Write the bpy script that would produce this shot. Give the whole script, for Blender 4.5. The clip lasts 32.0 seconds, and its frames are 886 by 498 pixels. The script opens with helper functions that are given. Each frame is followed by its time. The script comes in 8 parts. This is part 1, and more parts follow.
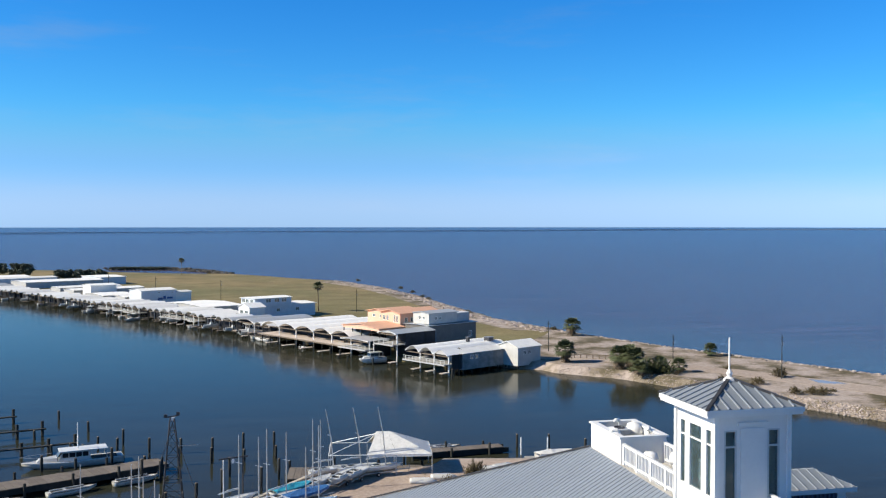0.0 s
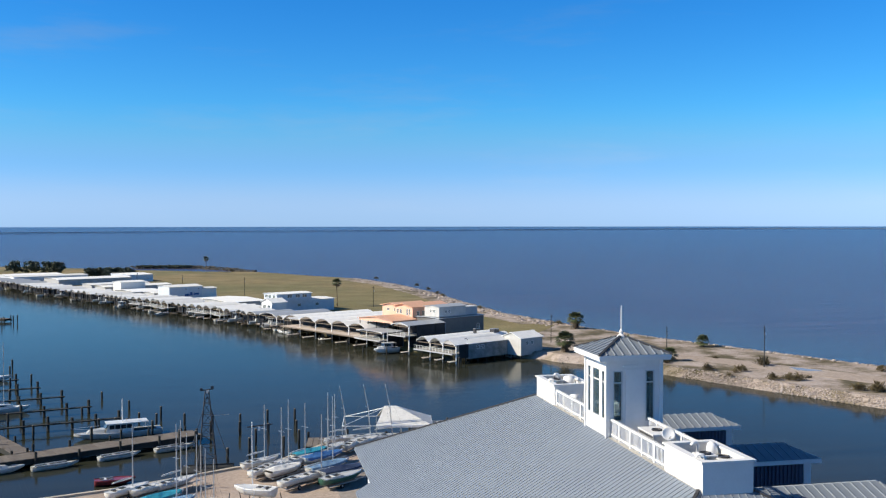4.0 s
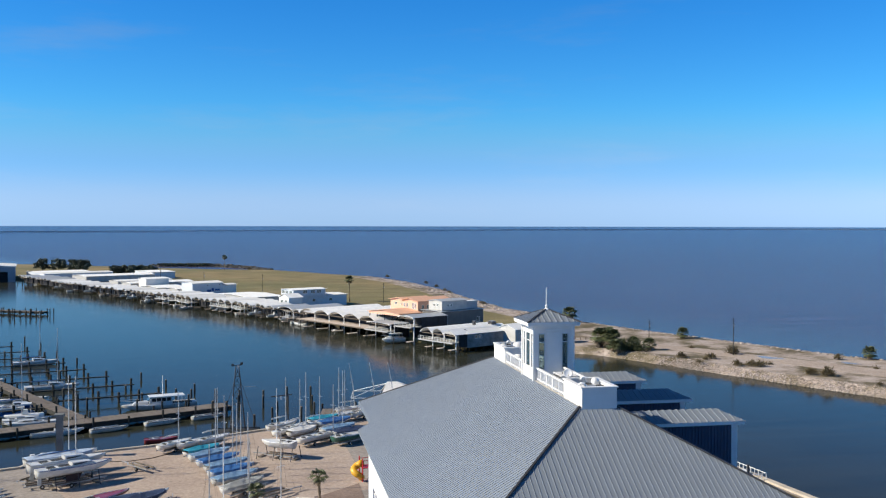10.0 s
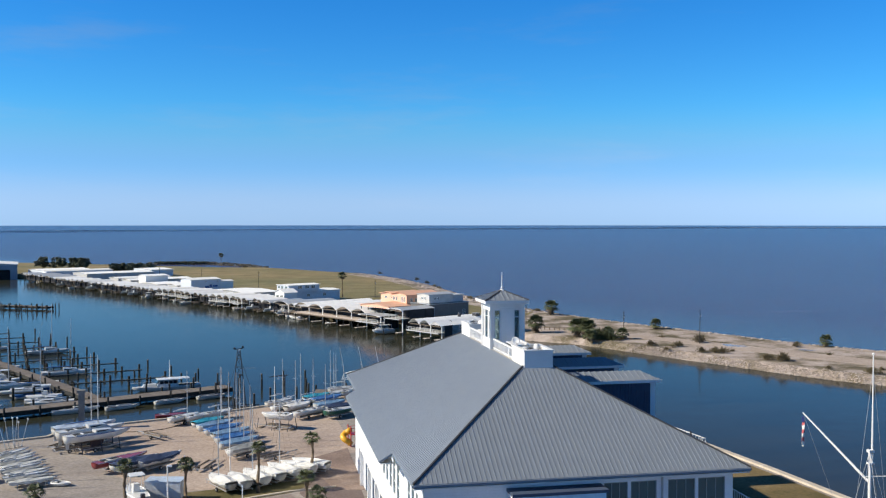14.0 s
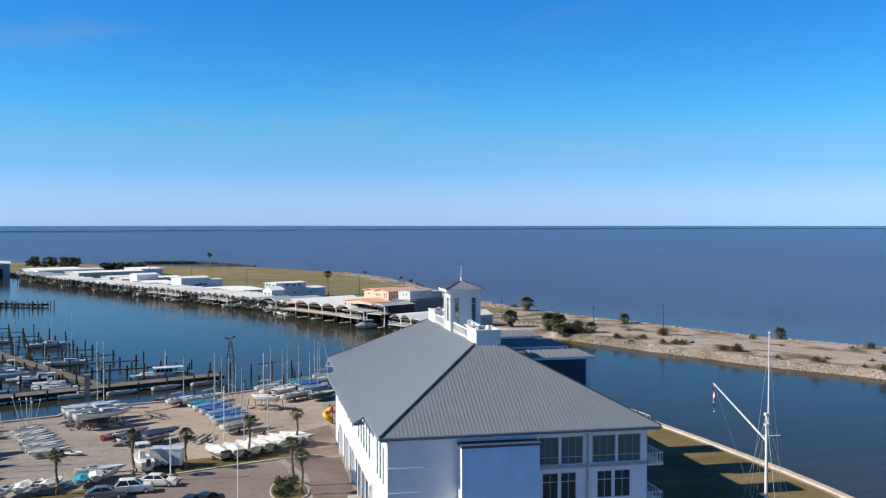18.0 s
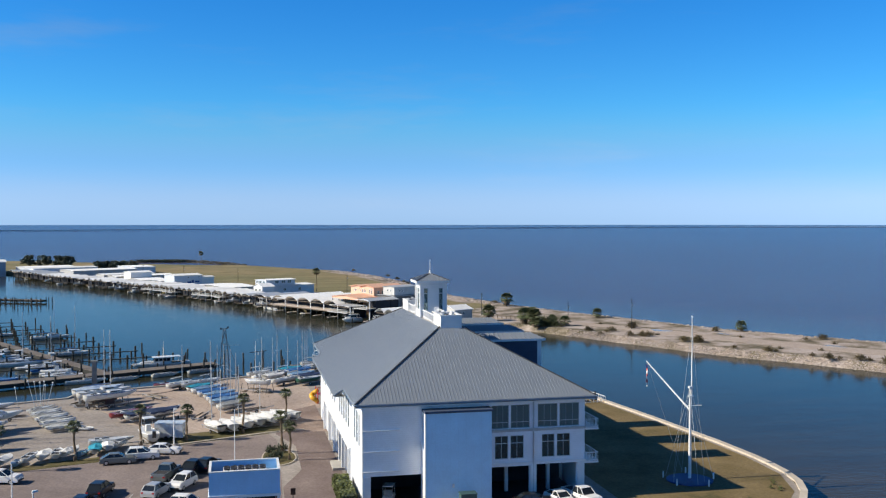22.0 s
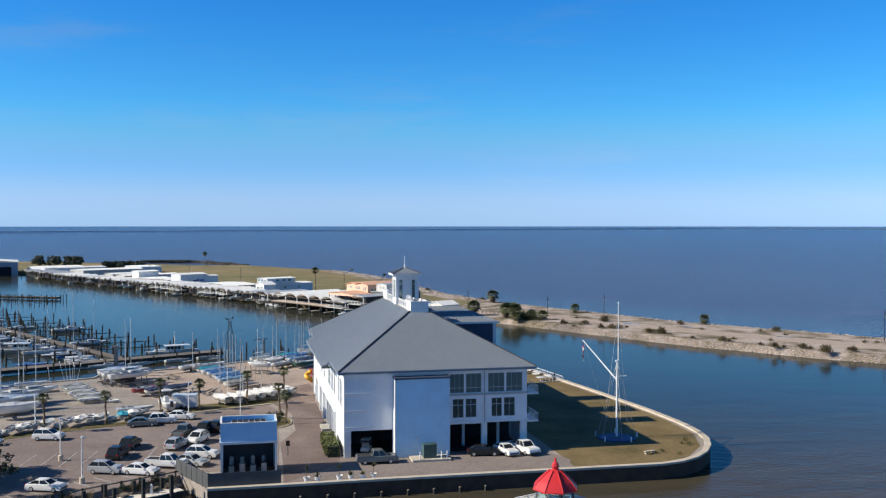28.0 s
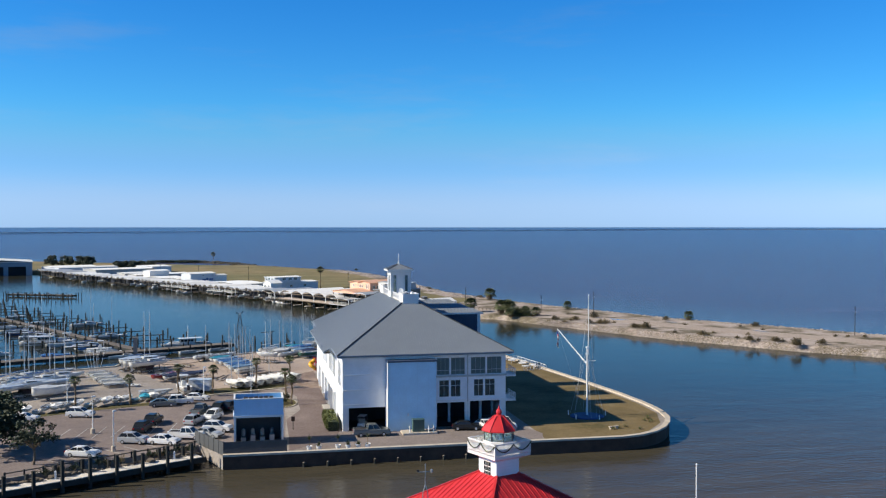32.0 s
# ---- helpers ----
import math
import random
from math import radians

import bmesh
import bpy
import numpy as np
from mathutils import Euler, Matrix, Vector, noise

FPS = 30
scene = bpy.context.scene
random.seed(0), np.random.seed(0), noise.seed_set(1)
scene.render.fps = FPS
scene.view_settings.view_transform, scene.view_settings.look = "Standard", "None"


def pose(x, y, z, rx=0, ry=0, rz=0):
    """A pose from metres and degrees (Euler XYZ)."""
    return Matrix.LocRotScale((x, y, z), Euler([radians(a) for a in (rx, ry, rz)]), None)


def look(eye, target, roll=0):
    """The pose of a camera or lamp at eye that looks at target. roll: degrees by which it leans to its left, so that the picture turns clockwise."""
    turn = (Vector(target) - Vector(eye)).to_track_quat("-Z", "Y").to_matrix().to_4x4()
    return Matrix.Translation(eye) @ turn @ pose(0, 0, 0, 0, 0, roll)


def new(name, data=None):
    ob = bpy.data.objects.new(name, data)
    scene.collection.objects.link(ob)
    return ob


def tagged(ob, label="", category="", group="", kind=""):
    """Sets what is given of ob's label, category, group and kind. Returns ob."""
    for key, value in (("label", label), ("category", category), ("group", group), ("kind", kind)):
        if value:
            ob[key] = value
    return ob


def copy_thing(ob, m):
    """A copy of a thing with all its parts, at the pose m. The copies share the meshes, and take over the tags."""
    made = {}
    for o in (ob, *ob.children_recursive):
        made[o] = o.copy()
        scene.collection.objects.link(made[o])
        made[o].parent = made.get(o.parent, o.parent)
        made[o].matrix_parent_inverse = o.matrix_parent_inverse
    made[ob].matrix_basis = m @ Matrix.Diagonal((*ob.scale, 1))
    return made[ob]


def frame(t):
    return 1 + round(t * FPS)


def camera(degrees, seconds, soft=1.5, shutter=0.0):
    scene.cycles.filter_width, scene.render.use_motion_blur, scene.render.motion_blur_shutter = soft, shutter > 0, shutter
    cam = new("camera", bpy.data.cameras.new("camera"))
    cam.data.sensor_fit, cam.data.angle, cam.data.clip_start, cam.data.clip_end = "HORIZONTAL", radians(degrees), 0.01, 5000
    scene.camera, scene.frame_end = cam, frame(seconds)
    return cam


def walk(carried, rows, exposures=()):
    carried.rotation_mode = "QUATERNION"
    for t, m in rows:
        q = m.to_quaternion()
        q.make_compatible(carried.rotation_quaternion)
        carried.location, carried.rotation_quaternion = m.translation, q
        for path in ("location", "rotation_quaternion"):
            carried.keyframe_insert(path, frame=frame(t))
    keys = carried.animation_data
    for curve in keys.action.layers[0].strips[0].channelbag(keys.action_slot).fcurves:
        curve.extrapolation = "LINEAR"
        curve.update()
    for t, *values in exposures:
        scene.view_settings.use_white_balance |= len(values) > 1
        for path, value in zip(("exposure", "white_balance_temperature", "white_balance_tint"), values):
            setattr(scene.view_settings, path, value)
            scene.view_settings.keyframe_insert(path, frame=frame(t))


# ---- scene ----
cam = camera(49.5, 32.0, 1.2)
PATH = [
    (0, (-8.849, -13.906, 34.483), (-8.408, -11.956, 34.432), 0.0),
    (1, (-8.999, -18.537, 34.409), (-8.566, -16.586, 34.358), 0.0),
    (2, (-9.184, -23.053, 34.385), (-8.76, -21.099, 34.333), 0.1),
    (3, (-9.395, -27.411, 34.409), (-8.984, -25.455, 34.357), 0.0),
    (6, (-10.019, -39.944, 34.799), (-9.636, -37.982, 34.746), 0.0),
    (7, (-10.284, -44.052, 34.894), (-9.904, -42.089, 34.842), 0.0),
    (8, (-10.575, -48.171, 34.968), (-10.2, -46.208, 34.916), 0.0),
    (9, (-10.863, -52.35, 34.989), (-10.492, -50.385, 34.936), 0.0),
    (10, (-11.14, -56.548, 34.981), (-10.77, -54.583, 34.928), 0.1),
    (11, (-11.379, -60.804, 34.937), (-11.009, -58.839, 34.884), 0.1),
    (12, (-11.592, -65.138, 34.824), (-11.22, -63.174, 34.77), 0.0),
    (13, (-11.781, -69.496, 34.694), (-11.406, -67.532, 34.641), 0.0),
    (14, (-11.934, -73.752, 34.57), (-11.553, -71.789, 34.515), 0.0),
    (17, (-12.256, -85.913, 34.44), (-11.856, -83.954, 34.386), 0.0),
    (18, (-12.483, -89.989, 34.448), (-12.077, -88.032, 34.394), 0.0),
    (19, (-12.725, -94.087, 34.451), (-12.314, -92.13, 34.396), 0.0),
    (20, (-12.905, -98.267, 34.485), (-12.488, -96.312, 34.431), 0.0),
    (21, (-13.045, -102.511, 34.513), (-12.622, -100.557, 34.458), 0.0),
    (22, (-13.18, -106.765, 34.518), (-12.754, -104.811, 34.462), 0.0),
    (23, (-13.262, -111.045, 34.504), (-12.836, -109.092, 34.448), -0.0),
    (24, (-13.336, -115.334, 34.502), (-12.908, -113.381, 34.445), 0.0),
    (25, (-13.429, -119.623, 34.528), (-13.001, -117.671, 34.472), 0.0),
    (28, (-13.735, -132.565, 34.633), (-13.313, -130.61, 34.58), -0.0),
    (29, (-13.825, -136.92, 34.665), (-13.405, -134.965, 34.613), 0.0),
    (30, (-13.96, -141.33, 34.677), (-13.543, -139.375, 34.625), 0.0),
    (31, (-14.189, -145.781, 34.664), (-13.776, -143.825, 34.613), 0.1),
    (32, (-14.472, -150.234, 34.62), (-14.063, -148.277, 34.569), 0.0),
]
walk(cam, [(t, look(eye, target, roll)) for t, eye, target, roll in PATH], [(0.0, 0.50), (6.0, 0.42), (32.0, 0.42)])


# ---------------------------------------------------------------- world and sun
SUN_FROM = Vector((-1.0, 0.02, 0.0)).normalized()
SUN_ELEV = radians(32.3)
world = bpy.data.worlds.new("sky")
scene.world = world
world.use_nodes = True
wn = world.node_tree.nodes
sky = wn.new("ShaderNodeTexSky")
sky.sky_type = "NISHITA"
sky.sun_disc = False
sky.sun_elevation = SUN_ELEV
sky.sun_rotation = math.atan2(SUN_FROM.x, SUN_FROM.y)
sky.altitude = 0
sky.air_density, sky.dust_density, sky.ozone_density = 1.0, 0.1, 3.0
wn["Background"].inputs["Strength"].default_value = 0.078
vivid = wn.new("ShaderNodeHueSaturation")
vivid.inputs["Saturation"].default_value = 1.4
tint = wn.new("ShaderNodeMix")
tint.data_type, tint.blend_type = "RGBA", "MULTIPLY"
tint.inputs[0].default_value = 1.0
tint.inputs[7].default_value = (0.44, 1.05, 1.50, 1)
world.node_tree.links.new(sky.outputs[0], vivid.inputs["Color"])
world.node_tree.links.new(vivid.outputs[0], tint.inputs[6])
# pale lavender haze low over the lake, and a plainer, dimmed blue overhead
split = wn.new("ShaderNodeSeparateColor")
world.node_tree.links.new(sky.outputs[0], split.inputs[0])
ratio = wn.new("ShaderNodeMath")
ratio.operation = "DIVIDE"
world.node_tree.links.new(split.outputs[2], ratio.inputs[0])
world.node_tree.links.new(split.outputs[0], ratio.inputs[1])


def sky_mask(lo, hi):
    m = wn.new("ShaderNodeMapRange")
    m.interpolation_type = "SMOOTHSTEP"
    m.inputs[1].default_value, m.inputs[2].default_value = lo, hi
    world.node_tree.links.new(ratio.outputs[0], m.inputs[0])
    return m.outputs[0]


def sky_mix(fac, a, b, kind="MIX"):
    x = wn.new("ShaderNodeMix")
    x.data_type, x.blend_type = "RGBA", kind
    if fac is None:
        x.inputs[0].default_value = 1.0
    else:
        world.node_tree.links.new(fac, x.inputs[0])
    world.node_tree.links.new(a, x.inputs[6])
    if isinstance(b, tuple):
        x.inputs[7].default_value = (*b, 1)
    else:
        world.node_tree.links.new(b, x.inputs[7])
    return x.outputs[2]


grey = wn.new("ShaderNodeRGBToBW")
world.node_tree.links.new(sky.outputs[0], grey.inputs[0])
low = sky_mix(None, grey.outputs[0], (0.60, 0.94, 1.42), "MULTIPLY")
# sky above the view is dimmed to deepen the shade below
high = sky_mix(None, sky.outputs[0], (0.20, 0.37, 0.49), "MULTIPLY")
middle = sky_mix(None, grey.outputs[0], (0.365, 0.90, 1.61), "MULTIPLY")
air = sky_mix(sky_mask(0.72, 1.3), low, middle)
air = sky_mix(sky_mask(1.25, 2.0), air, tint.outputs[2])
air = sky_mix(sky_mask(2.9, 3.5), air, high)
# faint wisps of high cloud
way = wn.new("ShaderNodeTexCoord")
stretch = wn.new("ShaderNodeMapping")
stretch.inputs["Scale"].default_value, stretch.inputs["Rotation"].default_value = (1.6, 1.6, 9.0), (0.05, 0.12, 0.4)
world.node_tree.links.new(way.outputs["Generated"], stretch.inputs[0])
wisp = wn.new("ShaderNodeTexNoise")
wisp.inputs["Scale"].default_value, wisp.inputs["Detail"].default_value, wisp.inputs["Roughness"].default_value = 2.2, 7.0, 0.62
world.node_tree.links.new(stretch.outputs[0], wisp.inputs["Vector"])
veil = wn.new("ShaderNodeMapRange")
veil.interpolation_type = "SMOOTHSTEP"
veil.inputs[1].default_value, veil.inputs[2].default_value, veil.inputs[4].default_value = 0.50, 0.78, 0.22
world.node_tree.links.new(wisp.outputs["Fac"], veil.inputs[0])
pale = sky_mix(None, grey.outputs[0], (0.80, 1.02, 1.36), "MULTIPLY")
air = sky_mix(veil.outputs[0], air, pale)
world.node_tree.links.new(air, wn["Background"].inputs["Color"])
sun_data = bpy.data.lights.new("sun", "SUN")
sun_data.energy, sun_data.angle, sun_data.color = 5.0, radians(0.53), (1.0, 0.90, 0.72)
sun = new("sun", sun_data)
sun_dir = SUN_FROM * math.cos(SUN_ELEV) + Vector((0, 0, math.sin(SUN_ELEV)))
sun.matrix_world = look(sun_dir * 200, (0, 0, 0))


# ---------------------------------------------------------------- geometry helpers
class Geo:
    """Verts and faces gathered for one mesh."""

    def __init__(self):
        self.v, self.f = [], []

    def add(self, vs, fs):
        n = len(self.v)
        self.v += [tuple(p) for p in vs]
        self.f += [tuple(i + n for i in f) for f in fs]
        return self

    def box(self, x0, x1, y0, y1, z0, z1):
        vs = [(x, y, z) for z in (z0, z1) for y in (y0, y1) for x in (x0, x1)]
        return self.add(vs, [(0, 2, 3, 1), (4, 5, 7, 6), (0, 1, 5, 4), (2, 6, 7, 3), (0, 4, 6, 2), (1, 3, 7, 5)])

    def beam(self, p, q, w, h, up=(0, 0, 1)):
        p, q = Vector(p), Vector(q)
        d = (q - p).normalized()
        s = d.cross(Vector(up))
        s = s.normalized() if s.length > 1e-4 else Vector((1, 0, 0))
        n = s.cross(d)
        c = [p + s * a * w / 2 + n * b * h / 2 for a, b in ((-1, -1), (1, -1), (1, 1), (-1, 1))]
        c += [x + (q - p) for x in c]
        return self.add(c, [(0, 3, 2, 1), (4, 5, 6, 7), (0, 1, 5, 4), (1, 2, 6, 5), (2, 3, 7, 6), (3, 0, 4, 7)])

    def loft(self, rings, caps=True, closed=True):
        n, m = len(rings), len(rings[0])
        fs = []
        for i in range(n - 1):
            for j in range(m if closed else m - 1):
                k = (j + 1) % m
                fs.append((i * m + j, i * m + k, (i + 1) * m + k, (i + 1) * m + j))
        if caps:
            fs += [tuple(reversed(range(m))), tuple(range((n - 1) * m, n * m))]
        return self.add([p for r in rings for p in r], fs)

    def tube(self, pts, radii, n=8):
        pts = [Vector(p) for p in pts]
        rings = []
        for i, p in enumerate(pts):
            d = (pts[min(i + 1, len(pts) - 1)] - pts[max(i - 1, 0)]).normalized()
            s = d.cross(Vector((0, 0, 1)))
            s = s.normalized() if s.length > 1e-3 else Vector((1, 0, 0))
            t = s.cross(d)
            r = radii[i] if isinstance(radii, (list, tuple)) else radii
            rings.append([p + (s * math.cos(a) + t * math.sin(a)) * r for a in (2 * math.pi * k / n for k in range(n))])
        return self.loft(rings)

    def prism(self, poly, z0, z1):
        return self.loft([[(x, y, z0) for x, y in poly], [(x, y, z1) for x, y in poly]])

    def revolve(self, profile, n=12, c=(0, 0, 0), turn=0.0):
        rings = [[(c[0] + r * math.cos(a + turn), c[1] + r * math.sin(a + turn), c[2] + z) for a in (2 * math.pi * k / n for k in range(n))] for r, z in profile]
        return self.loft(rings)

    def slab(self, pts, t):
        """A sheet over the given corners with thickness t downwards."""
        return self.loft([[(x, y, z - t) for x, y, z in pts], list(pts)])

    def moved(self, m):
        self.v = [tuple(m @ Vector(p)) for p in self.v]
        return self


def part(name, geo, material, parent=None, label="", smooth=False):
    me = bpy.data.meshes.new(name)
    me.from_pydata(geo.v, [], geo.f)
    if len(geo.f) < 30000:
        bm = bmesh.new()
        bm.from_mesh(me)
        if "wall" in name:
            bmesh.ops.remove_doubles(bm, verts=bm.verts, dist=1e-4)
        bmesh.ops.recalc_face_normals(bm, faces=bm.faces)
        bm.to_mesh(me)
        bm.free()
    me.materials.append(material)
    if smooth:
        me.polygons.foreach_set("use_smooth", [True] * len(me.polygons))
    ob = new(name, me)
    ob.parent = parent
    return tagged(ob, label)


def thing(name, label, category, x=0, y=0, z=0, rz=0, group="", kind=""):
    ob = new(name)
    ob.matrix_basis = pose(x, y, z, 0, 0, rz)
    return tagged(ob, label, category, group, kind)


def structure(name, geo, material, label, category):
    return tagged(part(name, geo, material), label, category, "", "structure")


# ---------------------------------------------------------------- materials
def nodes_of(name):
    m = bpy.data.materials.new(name)
    m.use_nodes = True
    t = m.node_tree
    return m, t, t.nodes, t.nodes["Principled BSDF"], t.links.new


def noise_node(n, link, coord, scale, detail=4.0, rough=0.6):
    tex = n.new("ShaderNodeTexNoise")
    tex.inputs["Scale"].default_value, tex.inputs["Detail"].default_value, tex.inputs["Roughness"].default_value = scale, detail, rough
    link(coord, tex.inputs["Vector"])
    return tex.outputs["Fac"]


def ramp_node(n, link, fac, stops):
    r = n.new("ShaderNodeValToRGB")
    e = r.color_ramp.elements
    while len(e) < len(stops):
        e.new(0.5)
    for k, (p, c) in zip(e, stops):
        k.position, k.color = p, (*c, 1)
    link(fac, r.inputs["Fac"])
    return r.outputs["Color"]


def blend(n, link, kind, fac, a, b):
    x = n.new("ShaderNodeMix")
    x.data_type, x.blend_type = "RGBA", kind
    for sock, val in ((x.inputs[0], fac), (x.inputs[6], a), (x.inputs[7], b)):
        if isinstance(val, (int, float)):
            sock.default_value = val
        elif isinstance(val, tuple):
            sock.default_value = (*val, 1)
        else:
            link(val, sock)
    return x.outputs[2]


def mat(name, col, rough=0.6, metal=0.0, var=0.15, scale=0.8, fine=9.0, bump=0.2, rand=0.0, world_space=False, spec=0.5, dist=0.02):
    """A painted, cast or woven surface with wide stains and fine grain."""
    m, t, n, b, link = nodes_of(name)
    if world_space:
        coord = n.new("ShaderNodeNewGeometry").outputs["Position"]
    else:
        coord = n.new("ShaderNodeTexCoord").outputs["Object"]
    wide = noise_node(n, link, coord, scale)
    grain = noise_node(n, link, coord, fine, 5.0, 0.7)
    dark = tuple(c * (1 - var) for c in col)
    light = tuple(min(1, c * (1 + var)) for c in col)
    c1 = ramp_node(n, link, wide, [(0.3, dark), (0.7, light)])
    c2 = ramp_node(n, link, grain, [(0.3, tuple([1 - var * 0.7] * 3)), (0.7, (1, 1, 1))])
    c = blend(n, link, "MULTIPLY", 1.0, c1, c2)
    if rand:
        info = n.new("ShaderNodeObjectInfo")
        c = blend(n, link, "MULTIPLY", 1.0, c, ramp_node(n, link, info.outputs["Random"], [(0, tuple([1 - rand] * 3)), (1, (1, 1, 1))]))
    link(c, b.inputs["Base Color"])
    b.inputs["Roughness"].default_value, b.inputs["Metallic"].default_value = rough, metal
    b.inputs["Specular IOR Level"].default_value = spec
    if bump:
        bn = n.new("ShaderNodeBump")
        bn.inputs["Strength"].default_value, bn.inputs["Distance"].default_value = bump, dist
        link(grain, bn.inputs["Height"])
        link(bn.outputs[0], b.inputs["Normal"])
    return m


def ground_mat(name, stops, scale, fine, bump=0.4, rough=0.9, wide_stops=None, wide=0.02):
    """Soil, grass or paving, coloured by noise at three sizes in world metres."""
    m, t, n, b, link = nodes_of(name)
    coord = n.new("ShaderNodeNewGeometry").outputs["Position"]
    a = noise_node(n, link, coord, scale, 6.0, 0.65)
    g = noise_node(n, link, coord, fine, 4.0, 0.7)
    c = ramp_node(n, link, a, stops)
    c = blend(n, link, "MULTIPLY", 1.0, c, ramp_node(n, link, g, [(0.3, (0.7, 0.7, 0.7)), (0.7, (1.12, 1.12, 1.12))]))
    if wide_stops:
        w = noise_node(n, link, coord, wide, 3.0, 0.5)
        c = blend(n, link, "MULTIPLY", 1.0, c, ramp_node(n, link, w, wide_stops))
    link(c, b.inputs["Base Color"])
    b.inputs["Roughness"].default_value = rough
    b.inputs["Specular IOR Level"].default_value = 0.2
    bn = n.new("ShaderNodeBump")
    bn.inputs["Strength"].default_value, bn.inputs["Distance"].default_value = bump, 0.08
    link(g, bn.inputs["Height"])
    link(bn.outputs[0], b.inputs["Normal"])
    return m


def lined_mat(name, col, axis, pitch, rough=0.5, metal=0.0, depth=0.03, groove=0.75, var=0.06, spec=0.5, rand=0.0):
    """Boards or ribbed sheet: grooves across one axis every pitch metres."""
    m, t, n, b, link = nodes_of(name)
    coord = n.new("ShaderNodeTexCoord").outputs["Object"]
    sep = n.new("ShaderNodeSeparateXYZ")
    link(coord, sep.inputs[0])
    mul = n.new("ShaderNodeMath")
    mul.operation, mul.inputs[1].default_value = "MULTIPLY", 1 / pitch
    link(sep.outputs[axis], mul.inputs[0])
    fr = n.new("ShaderNodeMath")
    fr.operation = "FRACT"
    link(mul.outputs[0], fr.inputs[0])
    line = ramp_node(n, link, fr.outputs[0], [(0.0, (groove,) * 3), (0.1, (1, 1, 1))])
    wide = noise_node(n, link, coord, 0.5)
    grain = noise_node(n, link, coord, 6.0)
    c = ramp_node(n, link, wide, [(0.3, tuple(x * (1 - var) for x in col)), (0.7, tuple(min(1, x * (1 + var)) for x in col))])
    c = blend(n, link, "MULTIPLY", 1.0, c, line)
    c = blend(n, link, "MULTIPLY", 1.0, c, ramp_node(n, link, grain, [(0.3, (0.93, 0.93, 0.93)), (0.7, (1, 1, 1))]))
    if rand:
        info = n.new("ShaderNodeObjectInfo")
        c = blend(n, link, "MULTIPLY", 1.0, c, ramp_node(n, link, info.outputs["Random"], [(0, (1 - rand,) * 3), (0.6, (1, 1, 1))]))
    link(c, b.inputs["Base Color"])
    b.inputs["Roughness"].default_value, b.inputs["Metallic"].default_value = rough, metal
    b.inputs["Specular IOR Level"].default_value = spec
    bn = n.new("ShaderNodeBump")
    bn.inputs["Strength"].default_value, bn.inputs["Distance"].default_value = 0.6, depth
    link(line, bn.inputs["Height"])
    link(bn.outputs[0], b.inputs["Normal"])
    return m


def glass_mat(name, tint, rough=0.03, clear=0.85, ior=1.45):
    m, t, n, b, link = nodes_of(name)
    b.inputs["Base Color"].default_value = (*tint, 1)
    b.inputs["Roughness"].default_value = rough
    b.inputs["Transmission Weight"].default_value = clear
    b.inputs["IOR"].default_value = ior
    coord = n.new("ShaderNodeTexCoord").outputs["Object"]
    bn = n.new("ShaderNodeBump")
    bn.inputs["Strength"].default_value, bn.inputs["Distance"].default_value = 0.05, 0.01
    link(noise_node(n, link, coord, 0.7, 1.0), bn.inputs["Height"])
    link(bn.outputs[0], b.inputs["Normal"])
    return m


